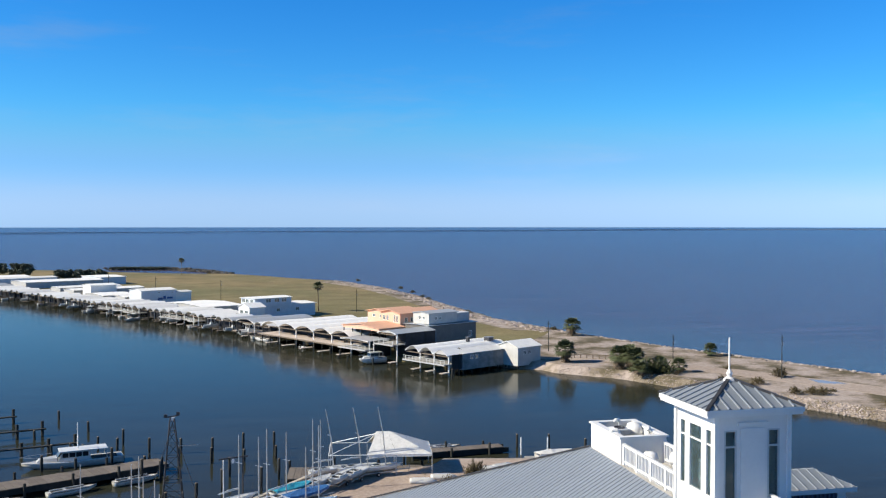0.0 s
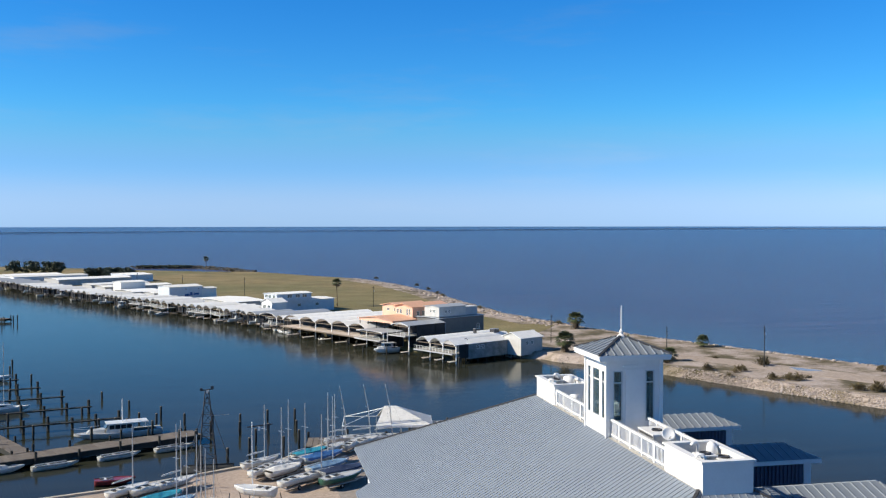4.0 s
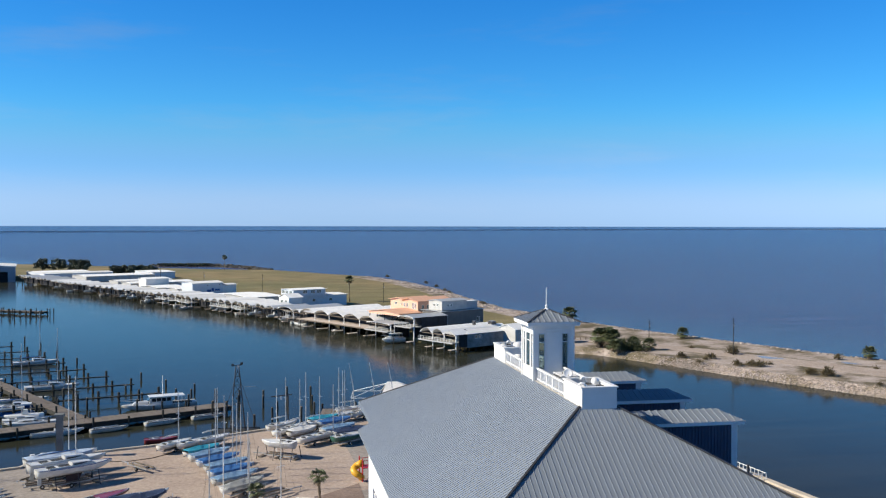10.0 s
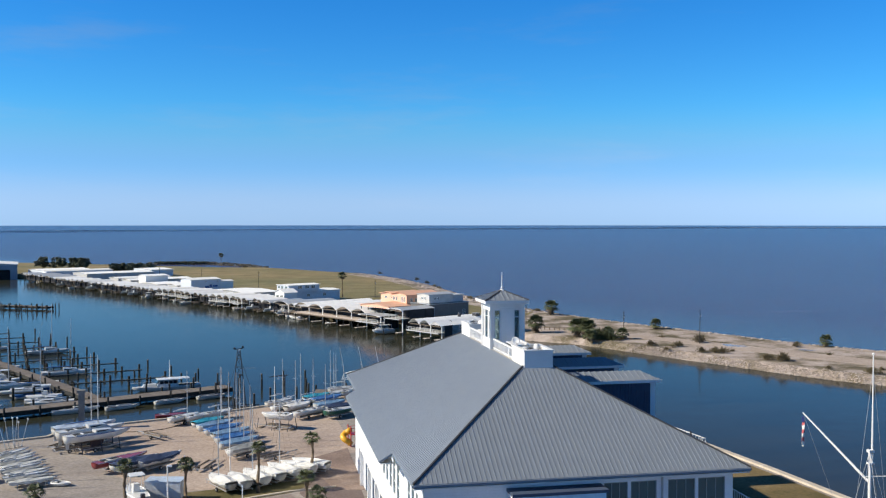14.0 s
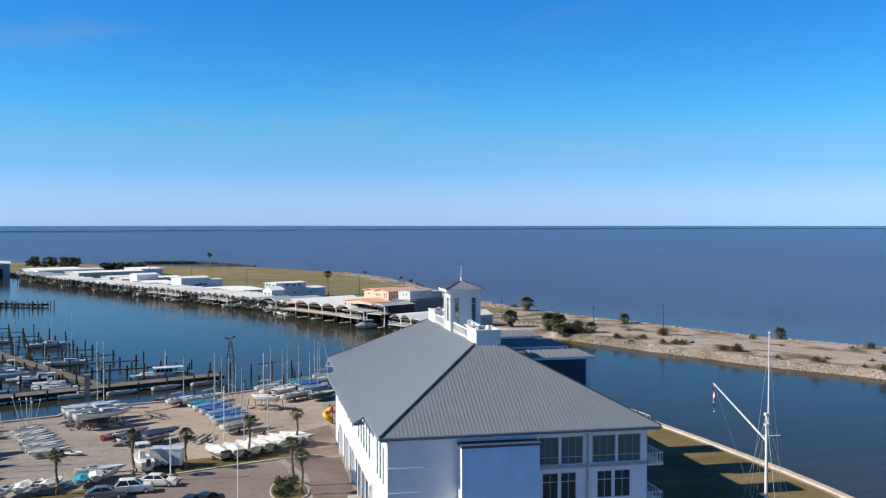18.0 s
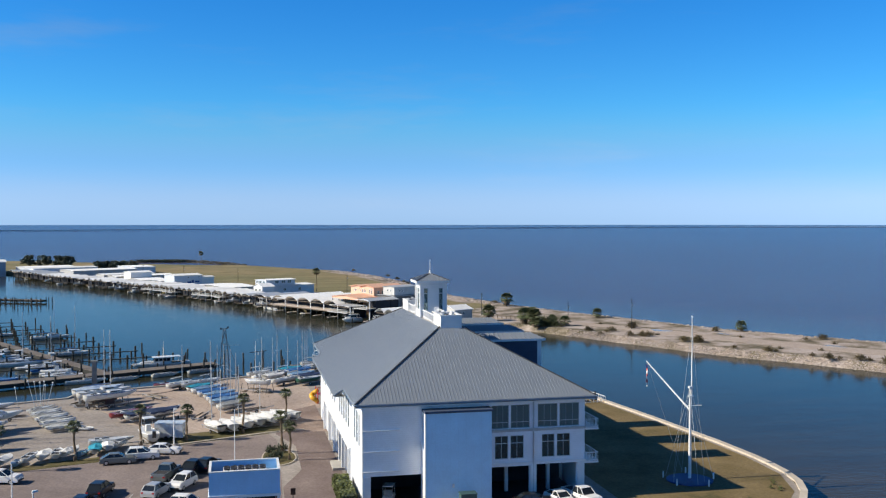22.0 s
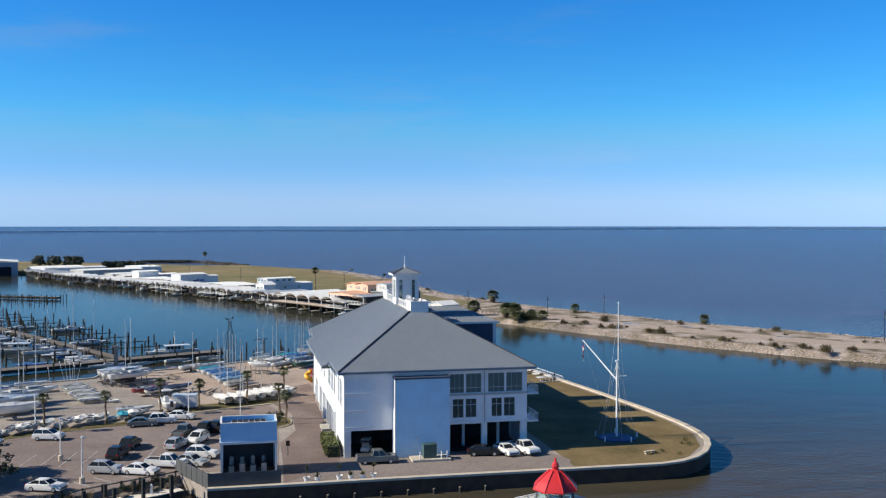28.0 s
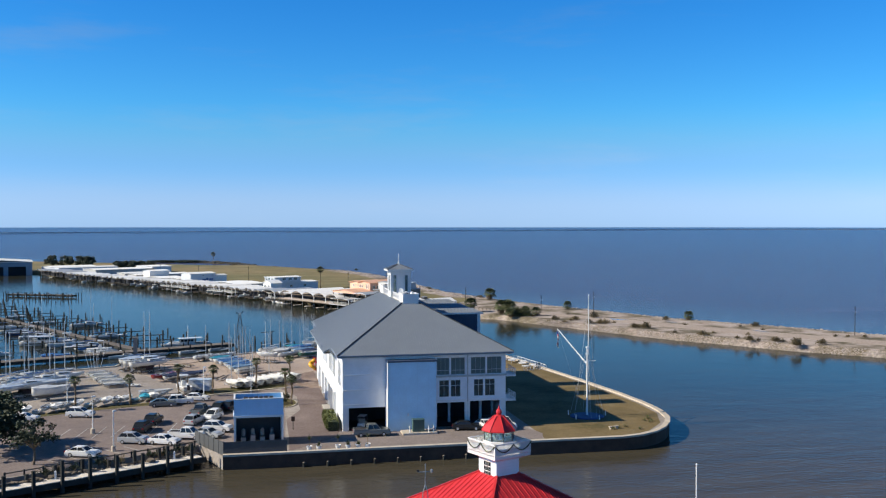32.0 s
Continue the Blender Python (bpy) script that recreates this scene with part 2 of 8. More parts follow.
def water_mat():
    m, t, n, b, link = nodes_of("lake_water")
    coord = n.new("ShaderNodeNewGeometry").outputs["Position"]
    wide = noise_node(n, link, coord, 0.006, 4.0, 0.6)
    c = ramp_node(n, link, wide, [(0.3, (0.026, 0.029, 0.020)), (0.7, (0.035, 0.037, 0.026))])
    where = n.new("ShaderNodeSeparateXYZ")
    link(coord, where.inputs[0])
    # water turns browner and more ruffled towards the south
    south_mix = n.new("ShaderNodeMapRange")
    south_mix.inputs[1].default_value, south_mix.inputs[2].default_value = 62.0, -80.0
    south_mix.interpolation_type = "SMOOTHSTEP"
    link(where.outputs[1], south_mix.inputs[0])
    c = blend(n, link, "MIX", south_mix.outputs[0], c, (0.080, 0.066, 0.047))
    # light and dark of the ripples is multiplied into the water colour
    lane = n.new("ShaderNodeMapping")
    lane.inputs["Scale"].default_value = (0.035, 0.22, 1.0)
    link(coord, lane.inputs[0])
    c = blend(n, link, "MULTIPLY", 1.0, c, ramp_node(n, link, noise_node(n, link, lane.outputs[0], 1.0, 4.0, 0.65), [(0.35, (0.84, 0.86, 0.88)), (0.65, (1.14, 1.12, 1.1))]))
    b.inputs["IOR"].default_value = 1.33
    b.inputs["Specular Tint"].default_value = (0.90, 0.95, 0.73, 1)
    # sheltered water is smoother than the open lake
    sep = n.new("ShaderNodeSeparateXYZ")
    link(coord, sep.inputs[0])
    lake = n.new("ShaderNodeMath")
    lake.operation = "MULTIPLY_ADD"
    lake.inputs[1].default_value = 0.6
    link(sep.outputs[1], lake.inputs[0])
    link(sep.outputs[0], lake.inputs[2])
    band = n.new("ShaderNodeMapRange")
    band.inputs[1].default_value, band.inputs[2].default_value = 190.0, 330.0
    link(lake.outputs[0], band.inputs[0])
    # open lake's ripple glints are painted as stretched colour streaks
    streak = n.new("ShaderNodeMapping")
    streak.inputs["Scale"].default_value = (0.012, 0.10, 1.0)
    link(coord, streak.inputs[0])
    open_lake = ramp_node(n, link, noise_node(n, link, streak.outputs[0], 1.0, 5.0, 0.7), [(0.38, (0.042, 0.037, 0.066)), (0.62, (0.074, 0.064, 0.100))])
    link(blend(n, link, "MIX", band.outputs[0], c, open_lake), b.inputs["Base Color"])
    gloss = n.new("ShaderNodeMapRange")
    gloss.inputs[3].default_value, gloss.inputs[4].default_value = 0.075, 0.11
    link(band.outputs[0], gloss.inputs[0])
    # specular is raised with distance, in place of haze paling the far water
    wind = n.new("ShaderNodeMapRange")
    wind.inputs[1].default_value, wind.inputs[2].default_value, wind.inputs[3].default_value, wind.inputs[4].default_value = 700.0, 4200.0, 0.0, 0.35
    link(sep.outputs[1], wind.inputs[0])
    both = n.new("ShaderNodeMath")
    link(gloss.outputs[0], both.inputs[0])
    link(wind.outputs[0], both.inputs[1])
    link(both.outputs[0], b.inputs["Specular IOR Level"])
    rough = n.new("ShaderNodeMapRange")
    rough.inputs[3].default_value, rough.inputs[4].default_value = 0.12, 0.25
    link(band.outputs[0], rough.inputs[0])
    link(rough.outputs[0], b.inputs["Roughness"])
    stretch = n.new("ShaderNodeMapping")
    stretch.inputs["Scale"].default_value = (0.55, 1.0, 1.0)
    link(coord, stretch.inputs[0])
    small = noise_node(n, link, stretch.outputs[0], 1.1, 3.0, 0.6)
    swell = noise_node(n, link, stretch.outputs[0], 0.16, 3.0, 0.6)
    add = n.new("ShaderNodeMath")
    add.operation = "MULTIPLY_ADD"
    add.inputs[1].default_value = 2.2
    link(swell, add.inputs[0])
    link(small, add.inputs[2])
    st = n.new("ShaderNodeMapRange")
    st.inputs[3].default_value, st.inputs[4].default_value = 0.05, 0.55
    link(band.outputs[0], st.inputs[0])
    bn = n.new("ShaderNodeBump")
    bn.inputs["Distance"].default_value = 0.35
    ruffle = n.new("ShaderNodeMath")
    ruffle.operation = "MULTIPLY_ADD"
    ruffle.inputs[1].default_value = 0.22
    link(south_mix.outputs[0], ruffle.inputs[0])
    link(st.outputs[0], ruffle.inputs[2])
    link(ruffle.outputs[0], bn.inputs["Strength"])
    link(add.outputs[0], bn.inputs["Height"])
    link(bn.outputs[0], b.inputs["Normal"])
    return m


def stone_mat(name, col):
    """Loose stones, each with its own shade."""
    m, t, n, b, link = nodes_of(name)
    geo = n.new("ShaderNodeNewGeometry")
    c = ramp_node(n, link, geo.outputs["Random Per Island"], [(0.0, tuple(x * 0.62 for x in col)), (0.5, col), (1.0, tuple(x * 1.2 for x in col))])
    grain = noise_node(n, link, geo.outputs["Position"], 3.0, 5.0, 0.7)
    c = blend(n, link, "MULTIPLY", 1.0, c, ramp_node(n, link, grain, [(0.3, (0.65, 0.65, 0.65)), (0.7, (1.05, 1.05, 1.05))]))
    wide = noise_node(n, link, geo.outputs["Position"], 0.12, 3.0, 0.6)
    c = blend(n, link, "MULTIPLY", 1.0, c, ramp_node(n, link, wide, [(0.35, (0.74, 0.72, 0.68)), (0.6, (1, 1, 1))]))
    link(c, b.inputs["Base Color"])
    b.inputs["Roughness"].default_value = 0.9
    return m


WATER = water_mat()
WHITE = mat("white_paint", (0.74, 0.74, 0.73), 0.5, var=0.05, bump=0.05)
TRIM = mat("white_trim", (0.76, 0.76, 0.75), 0.45, var=0.03, scale=2, bump=0.03)
SIDING = lined_mat("white_lap_siding", (0.80, 0.835, 0.875), 2, 0.24, 0.5, 0, 0.02, 0.82)
PANEL = lined_mat("pale_metal_panel", (0.52, 0.77, 0.95), 0, 0.9, 0.4, 0.0, 0.005, 0.95)
SCREENBLUE = lined_mat("blue_metal_screen", (0.42, 0.66, 0.90), 0, 0.9, 0.4, 0.0, 0.005, 0.95)
ROOF = mat("grey_roof_metal", (0.252, 0.286, 0.328), 0.45, 0.2, var=0.04, scale=0.4, fine=3, bump=0.05)
SEAM = mat("grey_roof_seam", (0.268, 0.302, 0.342), 0.42, 0.2, var=0.05, bump=0.02)
SHEDROOF = lined_mat("white_sheet_roof", (0.88, 0.89, 0.88), 0, 0.8, 0.7, 0.0, 0.02, 0.9, 0.08, 0.15, 0.22)
FRAMEGREY = mat("pale_grey_frame", (0.50, 0.54, 0.55), 0.5, var=0.06, scale=2, bump=0.03)
NAVYWALL = mat("dark_navy_cladding", (0.06, 0.085, 0.14), 0.6, var=0.15)
GREYROOF = lined_mat("grey_sheet_roof", (0.42, 0.45, 0.48), 0, 0.8, 0.45, 0.1, 0.03, 0.85)
ORANGE = mat("peach_stucco", (0.74, 0.46, 0.33), 0.8, var=0.06)
ORANGEROOF = mat("peach_roof", (0.72, 0.42, 0.28), 0.6, var=0.08)
BLUEWALL = mat("pale_blue_siding", (0.58, 0.63, 0.69), 0.6, var=0.08)
DULLWHITE = mat("dull_white_boards", (0.52, 0.52, 0.50), 0.7, var=0.12, scale=0.5)
PALEGREY = mat("dull_white_siding", (0.44, 0.45, 0.46), 0.7, var=0.15, scale=0.5)
STEELWALL = mat("blue_grey_steel_wall", (0.26, 0.31, 0.38), 0.6, var=0.12, scale=0.2)
WEATHERED = mat("weathered_grey_boards", (0.27, 0.28, 0.28), 0.8, var=0.35, scale=0.5, fine=4, bump=0.3)
SLATEWALL = mat("slate_grey_siding", (0.15, 0.145, 0.14), 0.7, var=0.12)
GREYWALL = mat("blue_grey_siding", (0.20, 0.24, 0.29), 0.7, var=0.1)
GLASS = glass_mat("window_glass", (0.20, 0.27, 0.28), 0.05, 0.45, 2.0)
FRONTGLASS = glass_mat("tinted_front_glass", (0.15, 0.22, 0.22), 0.05, 0.4, 1.6)
LOWGLASS = glass_mat("dark_front_glass", (0.06, 0.09, 0.09), 0.05, 0.45, 1.5)
FRAMETEAL = mat("grey_green_frame", (0.29, 0.34, 0.35), 0.5, var=0.06, scale=2, bump=0.03)
TEALGLASS = glass_mat("cupola_glass", (0.26, 0.37, 0.39), 0.03, 0.85)
CLEAR = glass_mat("lantern_glass", (0.75, 0.9, 0.88))
# near black that stands in for shade inside rooms, sheds and boat wells
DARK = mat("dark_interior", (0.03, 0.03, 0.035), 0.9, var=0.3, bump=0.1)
CONCRETE = mat("concrete", (0.42, 0.40, 0.36), 0.85, var=0.15, scale=0.3, fine=5, bump=0.3)
CAP = mat("pale_concrete_cap", (0.52, 0.46, 0.38), 0.85, var=0.15, scale=0.5, fine=5)
WOOD = mat("weathered_timber", (0.22, 0.18, 0.14), 0.9, var=0.25, scale=1.5, fine=12, rand=0.25)
WALKBOARD = mat("pale_walkway_boards", (0.72, 0.67, 0.60), 0.85, var=0.2, scale=0.8, fine=8, rand=0.15)
SUNDECK = mat("sun_bleached_deck", (0.52, 0.45, 0.40), 0.9, var=0.15, scale=0.8, fine=8)
CATWALK = mat("bleached_grey_boards", (0.34, 0.33, 0.31), 0.9, var=0.2, scale=1.0, fine=10)
POST = mat("stained_grey_concrete", (0.17, 0.18, 0.18), 0.85, var=0.25, scale=0.6)
DECKWOOD = mat("grey_deck_boards", (0.175, 0.15, 0.128), 0.9, var=0.2, scale=1.0, fine=12, rand=0.25)
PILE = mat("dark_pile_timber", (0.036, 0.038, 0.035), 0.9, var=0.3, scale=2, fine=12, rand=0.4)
METAL = mat("galvanised_steel", (0.45, 0.46, 0.47), 0.45, 0.6, var=0.15, scale=2)
DARKMETAL = mat("dark_steel", (0.06, 0.06, 0.065), 0.5, 0.4, var=0.2, scale=2)
ALU = mat("aluminium_spar", (0.62, 0.63, 0.64), 0.35, 0.7, var=0.08, scale=2, bump=0.02)
RUBBER = mat("black_rubber", (0.02, 0.02, 0.02), 0.8, var=0.2)
GEL = mat("white_gelcoat", (0.74, 0.74, 0.71), 0.3, var=0.12, scale=0.9, rand=0.3)
BLUEGEL = mat("blue_gelcoat", (0.05, 0.12, 0.32), 0.25, var=0.1)
REDGEL = mat("red_gelcoat", (0.24, 0.04, 0.045), 0.3, var=0.12)
GREENGEL = mat("green_gelcoat", (0.04, 0.12, 0.09), 0.3, var=0.12)
ANTIFOUL = mat("dark_antifouling", (0.055, 0.03, 0.03), 0.8, var=0.3, scale=2)
TARP_B = mat("blue_tarp", (0.05, 0.17, 0.42), 0.6, var=0.2, scale=2, bump=0.5, dist=0.1)
TARP_T = mat("teal_tarp", (0.03, 0.32, 0.45), 0.6, var=0.2, scale=2, bump=0.5, dist=0.1)
TARP_W = mat("white_tarp", (0.72, 0.72, 0.70), 0.7, var=0.12, scale=2, bump=0.6, dist=0.1)
TARP_G = mat("pale_blue_tarp", (0.42, 0.52, 0.66), 0.7, var=0.15, scale=2, bump=0.6, dist=0.1)
TARP_M = mat("mid_blue_tarp", (0.19, 0.33, 0.50), 0.7, var=0.2, scale=2, bump=0.6, dist=0.1)
TARP_GP = mat("pale_grey_tarp", (0.55, 0.58, 0.62), 0.7, var=0.12, scale=2, bump=0.5, dist=0.1)
TARP_S = mat("sage_grey_tarp", (0.64, 0.65, 0.62), 0.7, var=0.2, scale=2, bump=0.5, dist=0.1)
TARP_N = mat("navy_tarp", (0.03, 0.05, 0.11), 0.7, var=0.2, scale=2, bump=0.5, dist=0.1)
TARP_GREY = mat("grey_tarp", (0.33, 0.34, 0.33), 0.7, var=0.2, scale=2, bump=0.5, dist=0.1)
REDP = mat("red_paint", (0.55, 0.030, 0.036), 0.4, var=0.1)
YELLOW = mat("yellow_plastic", (0.75, 0.40, 0.03), 0.4, var=0.1)
GREENBOX = mat("dark_green_paint", (0.05, 0.10, 0.09), 0.5, var=0.15)
FENCE = mat("dark_grey_fence", (0.07, 0.075, 0.08), 0.7, var=0.15)
BRICK = mat("brown_brick", (0.085, 0.045, 0.03), 0.85, var=0.3, scale=0.6, fine=6, bump=0.4)
BARK = mat("palm_bark", (0.16, 0.12, 0.08), 0.95, var=0.3, scale=3, fine=15, bump=0.6)
SCRUB = mat("dry_scrub_leaf", (0.19, 0.152, 0.078), 0.8, var=0.4, scale=0.8, fine=5, rand=0.45)
PALMLEAF = mat("palm_leaf", (0.10, 0.118, 0.05), 0.6, var=0.35, scale=1.2, fine=6, rand=0.3)
LEAF = mat("oak_leaf", (0.062, 0.085, 0.045), 0.7, var=0.4, scale=0.7, fine=5, rand=0.3)
# leaf of the far oaks, with distance haze mixed into the colour
FARLEAF = mat("grey_green_oak_leaf", (0.11, 0.135, 0.095), 0.7, var=0.4, scale=0.7, fine=5, rand=0.3)
HEDGE = mat("hedge_leaf", (0.13, 0.15, 0.045), 0.7, var=0.4, scale=1.5, fine=6)
ROCK = stone_mat("pale_riprap", (0.50, 0.43, 0.39))
BROWNROCK = stone_mat("brown_bank_stones", (0.20, 0.165, 0.13))
DARKROCK = stone_mat("dark_riprap", (0.09, 0.085, 0.075))
LINE = mat("worn_white_line", (0.40, 0.385, 0.37), 0.8, var=0.2, scale=2, fine=10)
FIELD = ground_mat("dry_grass_field", [(0.3, (0.175, 0.145, 0.075)), (0.5, (0.235, 0.195, 0.103)), (0.7, (0.30, 0.242, 0.138))], 0.05, 1.5, wide_stops=[(0.35, (0.75, 0.85, 0.75)), (0.65, (1.1, 1.05, 1.0))], wide=0.012)
SAND = ground_mat("sandy_ground", [(0.38, (0.115, 0.098, 0.058)), (0.46, (0.235, 0.196, 0.145)), (0.54, (0.385, 0.325, 0.282)), (0.70, (0.50, 0.43, 0.39))], 0.11, 1.2)
LAWN = ground_mat("dry_lawn", [(0.28, (0.085, 0.078, 0.03)), (0.42, (0.165, 0.124, 0.056)), (0.6, (0.22, 0.165, 0.082)), (0.8, (0.26, 0.203, 0.11))], 0.12, 2.5)
YARD = ground_mat("tan_concrete_yard", [(0.25, (0.29, 0.232, 0.193)), (0.42, (0.40, 0.322, 0.27)), (0.6, (0.46, 0.376, 0.316)), (0.75, (0.52, 0.435, 0.37))], 0.12, 2.0, 0.2)
GREYYARD = ground_mat("grey_concrete_yard", [(0.3, (0.25, 0.22, 0.20)), (0.5, (0.32, 0.288, 0.262)), (0.7, (0.375, 0.338, 0.31))], 0.12, 2.0, 0.2)
ASPHALT = ground_mat("brown_asphalt", [(0.3, (0.185, 0.152, 0.143)), (0.55, (0.24, 0.199, 0.187)), (0.75, (0.292, 0.244, 0.226))], 0.15, 3.0, 0.2)
DRIVE = ground_mat("red_brown_drive", [(0.3, (0.15, 0.113, 0.103)), (0.55, (0.195, 0.152, 0.14)), (0.75, (0.24, 0.192, 0.176))], 0.2, 3.0, 0.2)
PAVE = ground_mat("pinkish_paving", [(0.3, (0.21, 0.178, 0.165)), (0.7, (0.28, 0.238, 0.22))], 0.2, 3.0, 0.2)
TERRACE = ground_mat("red_brown_terrace", [(0.3, (0.20, 0.145, 0.12)), (0.55, (0.27, 0.205, 0.17)), (0.75, (0.33, 0.26, 0.22))], 0.25, 3.0, 0.2)
STRIP = ground_mat("grass_strip", [(0.3, (0.075, 0.075, 0.028)), (0.55, (0.13, 0.11, 0.05)), (0.72, (0.22, 0.175, 0.10))], 0.3, 3.0)
# pad blue is darkened to carry the club house's shade
PADBLUE = mat("dark_blue_pad", (0.02, 0.05, 0.19), 0.6, var=0.2)
FLAGRED = mat("flag_red", (0.55, 0.13, 0.14), 0.8)
FLAGBLUE = mat("flag_blue", (0.03, 0.05, 0.2), 0.8)
PUDDLE = mat("wet_puddle", (0.30, 0.27, 0.24), 0.22, var=0.2, bump=0.0)
# grey-blue paled so that haze sits in the causeway's colour
CAUSEWAY = mat("far_causeway", (0.27, 0.31, 0.37), 0.9, var=0.1, scale=0.003, fine=0.02, bump=0)
CARS = {k: mat(k + "_car_paint", c, 0.3, 0.0 if k == "white" else 0.2, var=0.05, bump=0.0) for k, c in dict(white=(0.75, 0.75, 0.74), silver=(0.42, 0.44, 0.46), grey=(0.16, 0.18, 0.18), black=(0.018, 0.02, 0.023), red=(0.3, 0.02, 0.02)).items()}
CARGLASS = mat("car_glass", (0.02, 0.025, 0.03), 0.05, var=0.1, bump=0)
HEADLAMP = mat("headlamp", (0.7, 0.7, 0.7), 0.1, var=0.1, bump=0)
TAILLAMP = mat("tail_lamp", (0.4, 0.02, 0.02), 0.2, var=0.1, bump=0)


# ---------------------------------------------------------------- water, land, far distance
G = 1.9  # the club's ground above the water


def jitter_line(pts, step, amp, rng, close=False):
    out = []
    n = len(pts)
    for i in range(n if close else n - 1):
        a, b = Vector(pts[i]), Vector(pts[(i + 1) % n])
        k = max(1, int((b - a).length / step))
        d = (b - a).normalized()
        for j in range(k):
            p = a.lerp(b, j / k)
            w = amp if j else 0
            out.append((p.x - d.y * rng.uniform(-w, w), p.y + d.x * rng.uniform(-w, w)))
    if not close:
        out.append(tuple(pts[-1]))
    return out


def offset_poly(pts, d):
    """Each corner moved outwards by d, for corners in anticlockwise order."""
    n, out = len(pts), []
    for i in range(n):
        a, b, c = Vector(pts[i - 1]), Vector(pts[i]), Vector(pts[(i + 1) % n])
        e, f = (b - a).normalized(), (c - b).normalized()
        nn = Vector((e.y + f.y, -e.x - f.x))
        nn = nn.normalized() if nn.length > 1e-4 else Vector((e.y, -e.x))
        out.append((b.x + nn.x * d, b.y + nn.y * d))
    return out


def signed(pts):
    return sum(pts[i - 1][0] * pts[i][1] - pts[i][0] * pts[i - 1][1] for i in range(len(pts)))


def land(pts, z, skirt, bottom=-1.2):
    """A flat sheet with a sloping bank all round."""
    if signed(pts) < 0:
        pts = pts[::-1]
    g, n = Geo(), len(pts)
    out = offset_poly(pts, skirt)
    g.add([(x, y, z) for x, y in pts] + [(x, y, bottom) for x, y in out], [tuple(range(n))] + [(i, n + i, n + (i + 1) % n, (i + 1) % n) for i in range(n)])
    return g


def sheet(pts, z, t=0.05):
    if signed(pts) < 0:
        pts = pts[::-1]
    return Geo().prism(pts, z - t, z)


rng = random.Random(5)
EYE_H, FAR0, FAR1, FAR_GAIN = 34.5, 1700.0, 4960.0, 6.9


def far_reach(r):
    """The distance on the round earth that a far ring of the water sheet stands for."""
    return r if r <= FAR0 else FAR0 * FAR_GAIN ** ((r - FAR0) / (FAR1 - FAR0))


def lake_z(r):
    """Height of the water sheet: level, and far out raised so that the horizon stands as high as on the wide lake."""
    return EYE_H * (1 - r / far_reach(r))


g = Geo()
radii = [400, 800, 1300, 1700] + [1700 + 163 * k for k in range(1, 21)]
NSEG = 120
g.add([(0, 0, 0)] + [(r * math.cos(2 * math.pi * k / NSEG), r * math.sin(2 * math.pi * k / NSEG), lake_z(r)) for r in radii for k in range(NSEG)], [(0, 1 + k, 1 + (k + 1) % NSEG) for k in range(NSEG)] + [(1 + i * NSEG + k, 1 + (i + 1) * NSEG + k, 1 + (i + 1) * NSEG + (k + 1) % NSEG, 1 + i * NSEG + (k + 1) % NSEG) for i in range(len(radii) - 1) for k in range(NSEG)])
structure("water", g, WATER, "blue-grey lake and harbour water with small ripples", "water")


def causeway_at(az):
    """A point of the causeway's deck in the direction az, in degrees from north towards east: it runs away towards the east."""
    r = float(np.interp(az, (-45, -12.7, 7.2, 15.9, 28.9, 36.7, 60), (2750, 2955, 3199, 3460, 3842, 3940, 4150)))
    a, k = radians(90 - az), r / far_reach(r)
    return r * math.cos(a), r * math.sin(a), lake_z(r), k


gb = Geo()
for i in range(-45, 60):
    (x0, y0, z0, k0), (x1, y1, z1, k1) = causeway_at(i), causeway_at(i + 1)
    gb.beam((x0, y0, z0 + 5.4 * k0), (x1, y1, z1 + 5.4 * k1), 10, 1.8 * k0)
    for j in range(8):
        x, y, z, k = causeway_at(i + j / 8)
        gb.box(x - 0.4, x + 0.4, y - 3, y + 3, z - 1, z + 4.4 * k)
structure("backdrop_causeway", gb, CAUSEWAY, "long low dark causeway bridge far across the lake", "bridge")

U, V = Vector((-0.4995, 0.8663)), Vector((0.8663, 0.4995))  # along the sheds, and inland from them
ROW0 = Vector((42.0, 196.0))


def row(s, d=0.0):
    p = ROW0 + U * s + V * d
    return (p.x, p.y)


bank_lake = [(204, 54), (172.5, 102), (164.5, 116), (155.5, 130), (145, 145), (134, 161.5), (125.5, 181), (116.5, 202), (105.5, 227), (96, 254), (91, 272)]
bank_near = [(66, 203), (67.5, 198.5), (79, 186.7), (87, 170.7), (96, 151.7), (105, 133.7), (114, 116.7), (124, 103.7), (133, 89.2), (144, 77.7), (152, 68.7), (195, -6.3), (245, -94)]
field = [(91, 272), (82, 312), (79, 370), (77, 420), (70, 485), (54, 545), (26, 588), (-6, 640), (-40, 652), (-82, 680), (-172, 750), (-330, 830), (-360, 780), (-190, 610), row(395, 15), row(300, 13), row(200, 16), row(100, 19), row(60, 16), row(28, 9), row(8, 20)]
field = jitter_line(field, 14, 1.5, rng, True)
structure("ground_field", land(field, 1.7, 4.0), FIELD, "dry mown grass field on the peninsula", "ground")
spit = [(91, 272), row(8, 20), row(2, 21)] + bank_near + [(285, -85)] + bank_lake[:-1]
spit = jitter_line(spit, 9, 0.9, rng, True)
structure("ground_spit", land(spit, 1.66, 4.0), SAND, "sandy breakwater spit with patches of dry grass", "ground")
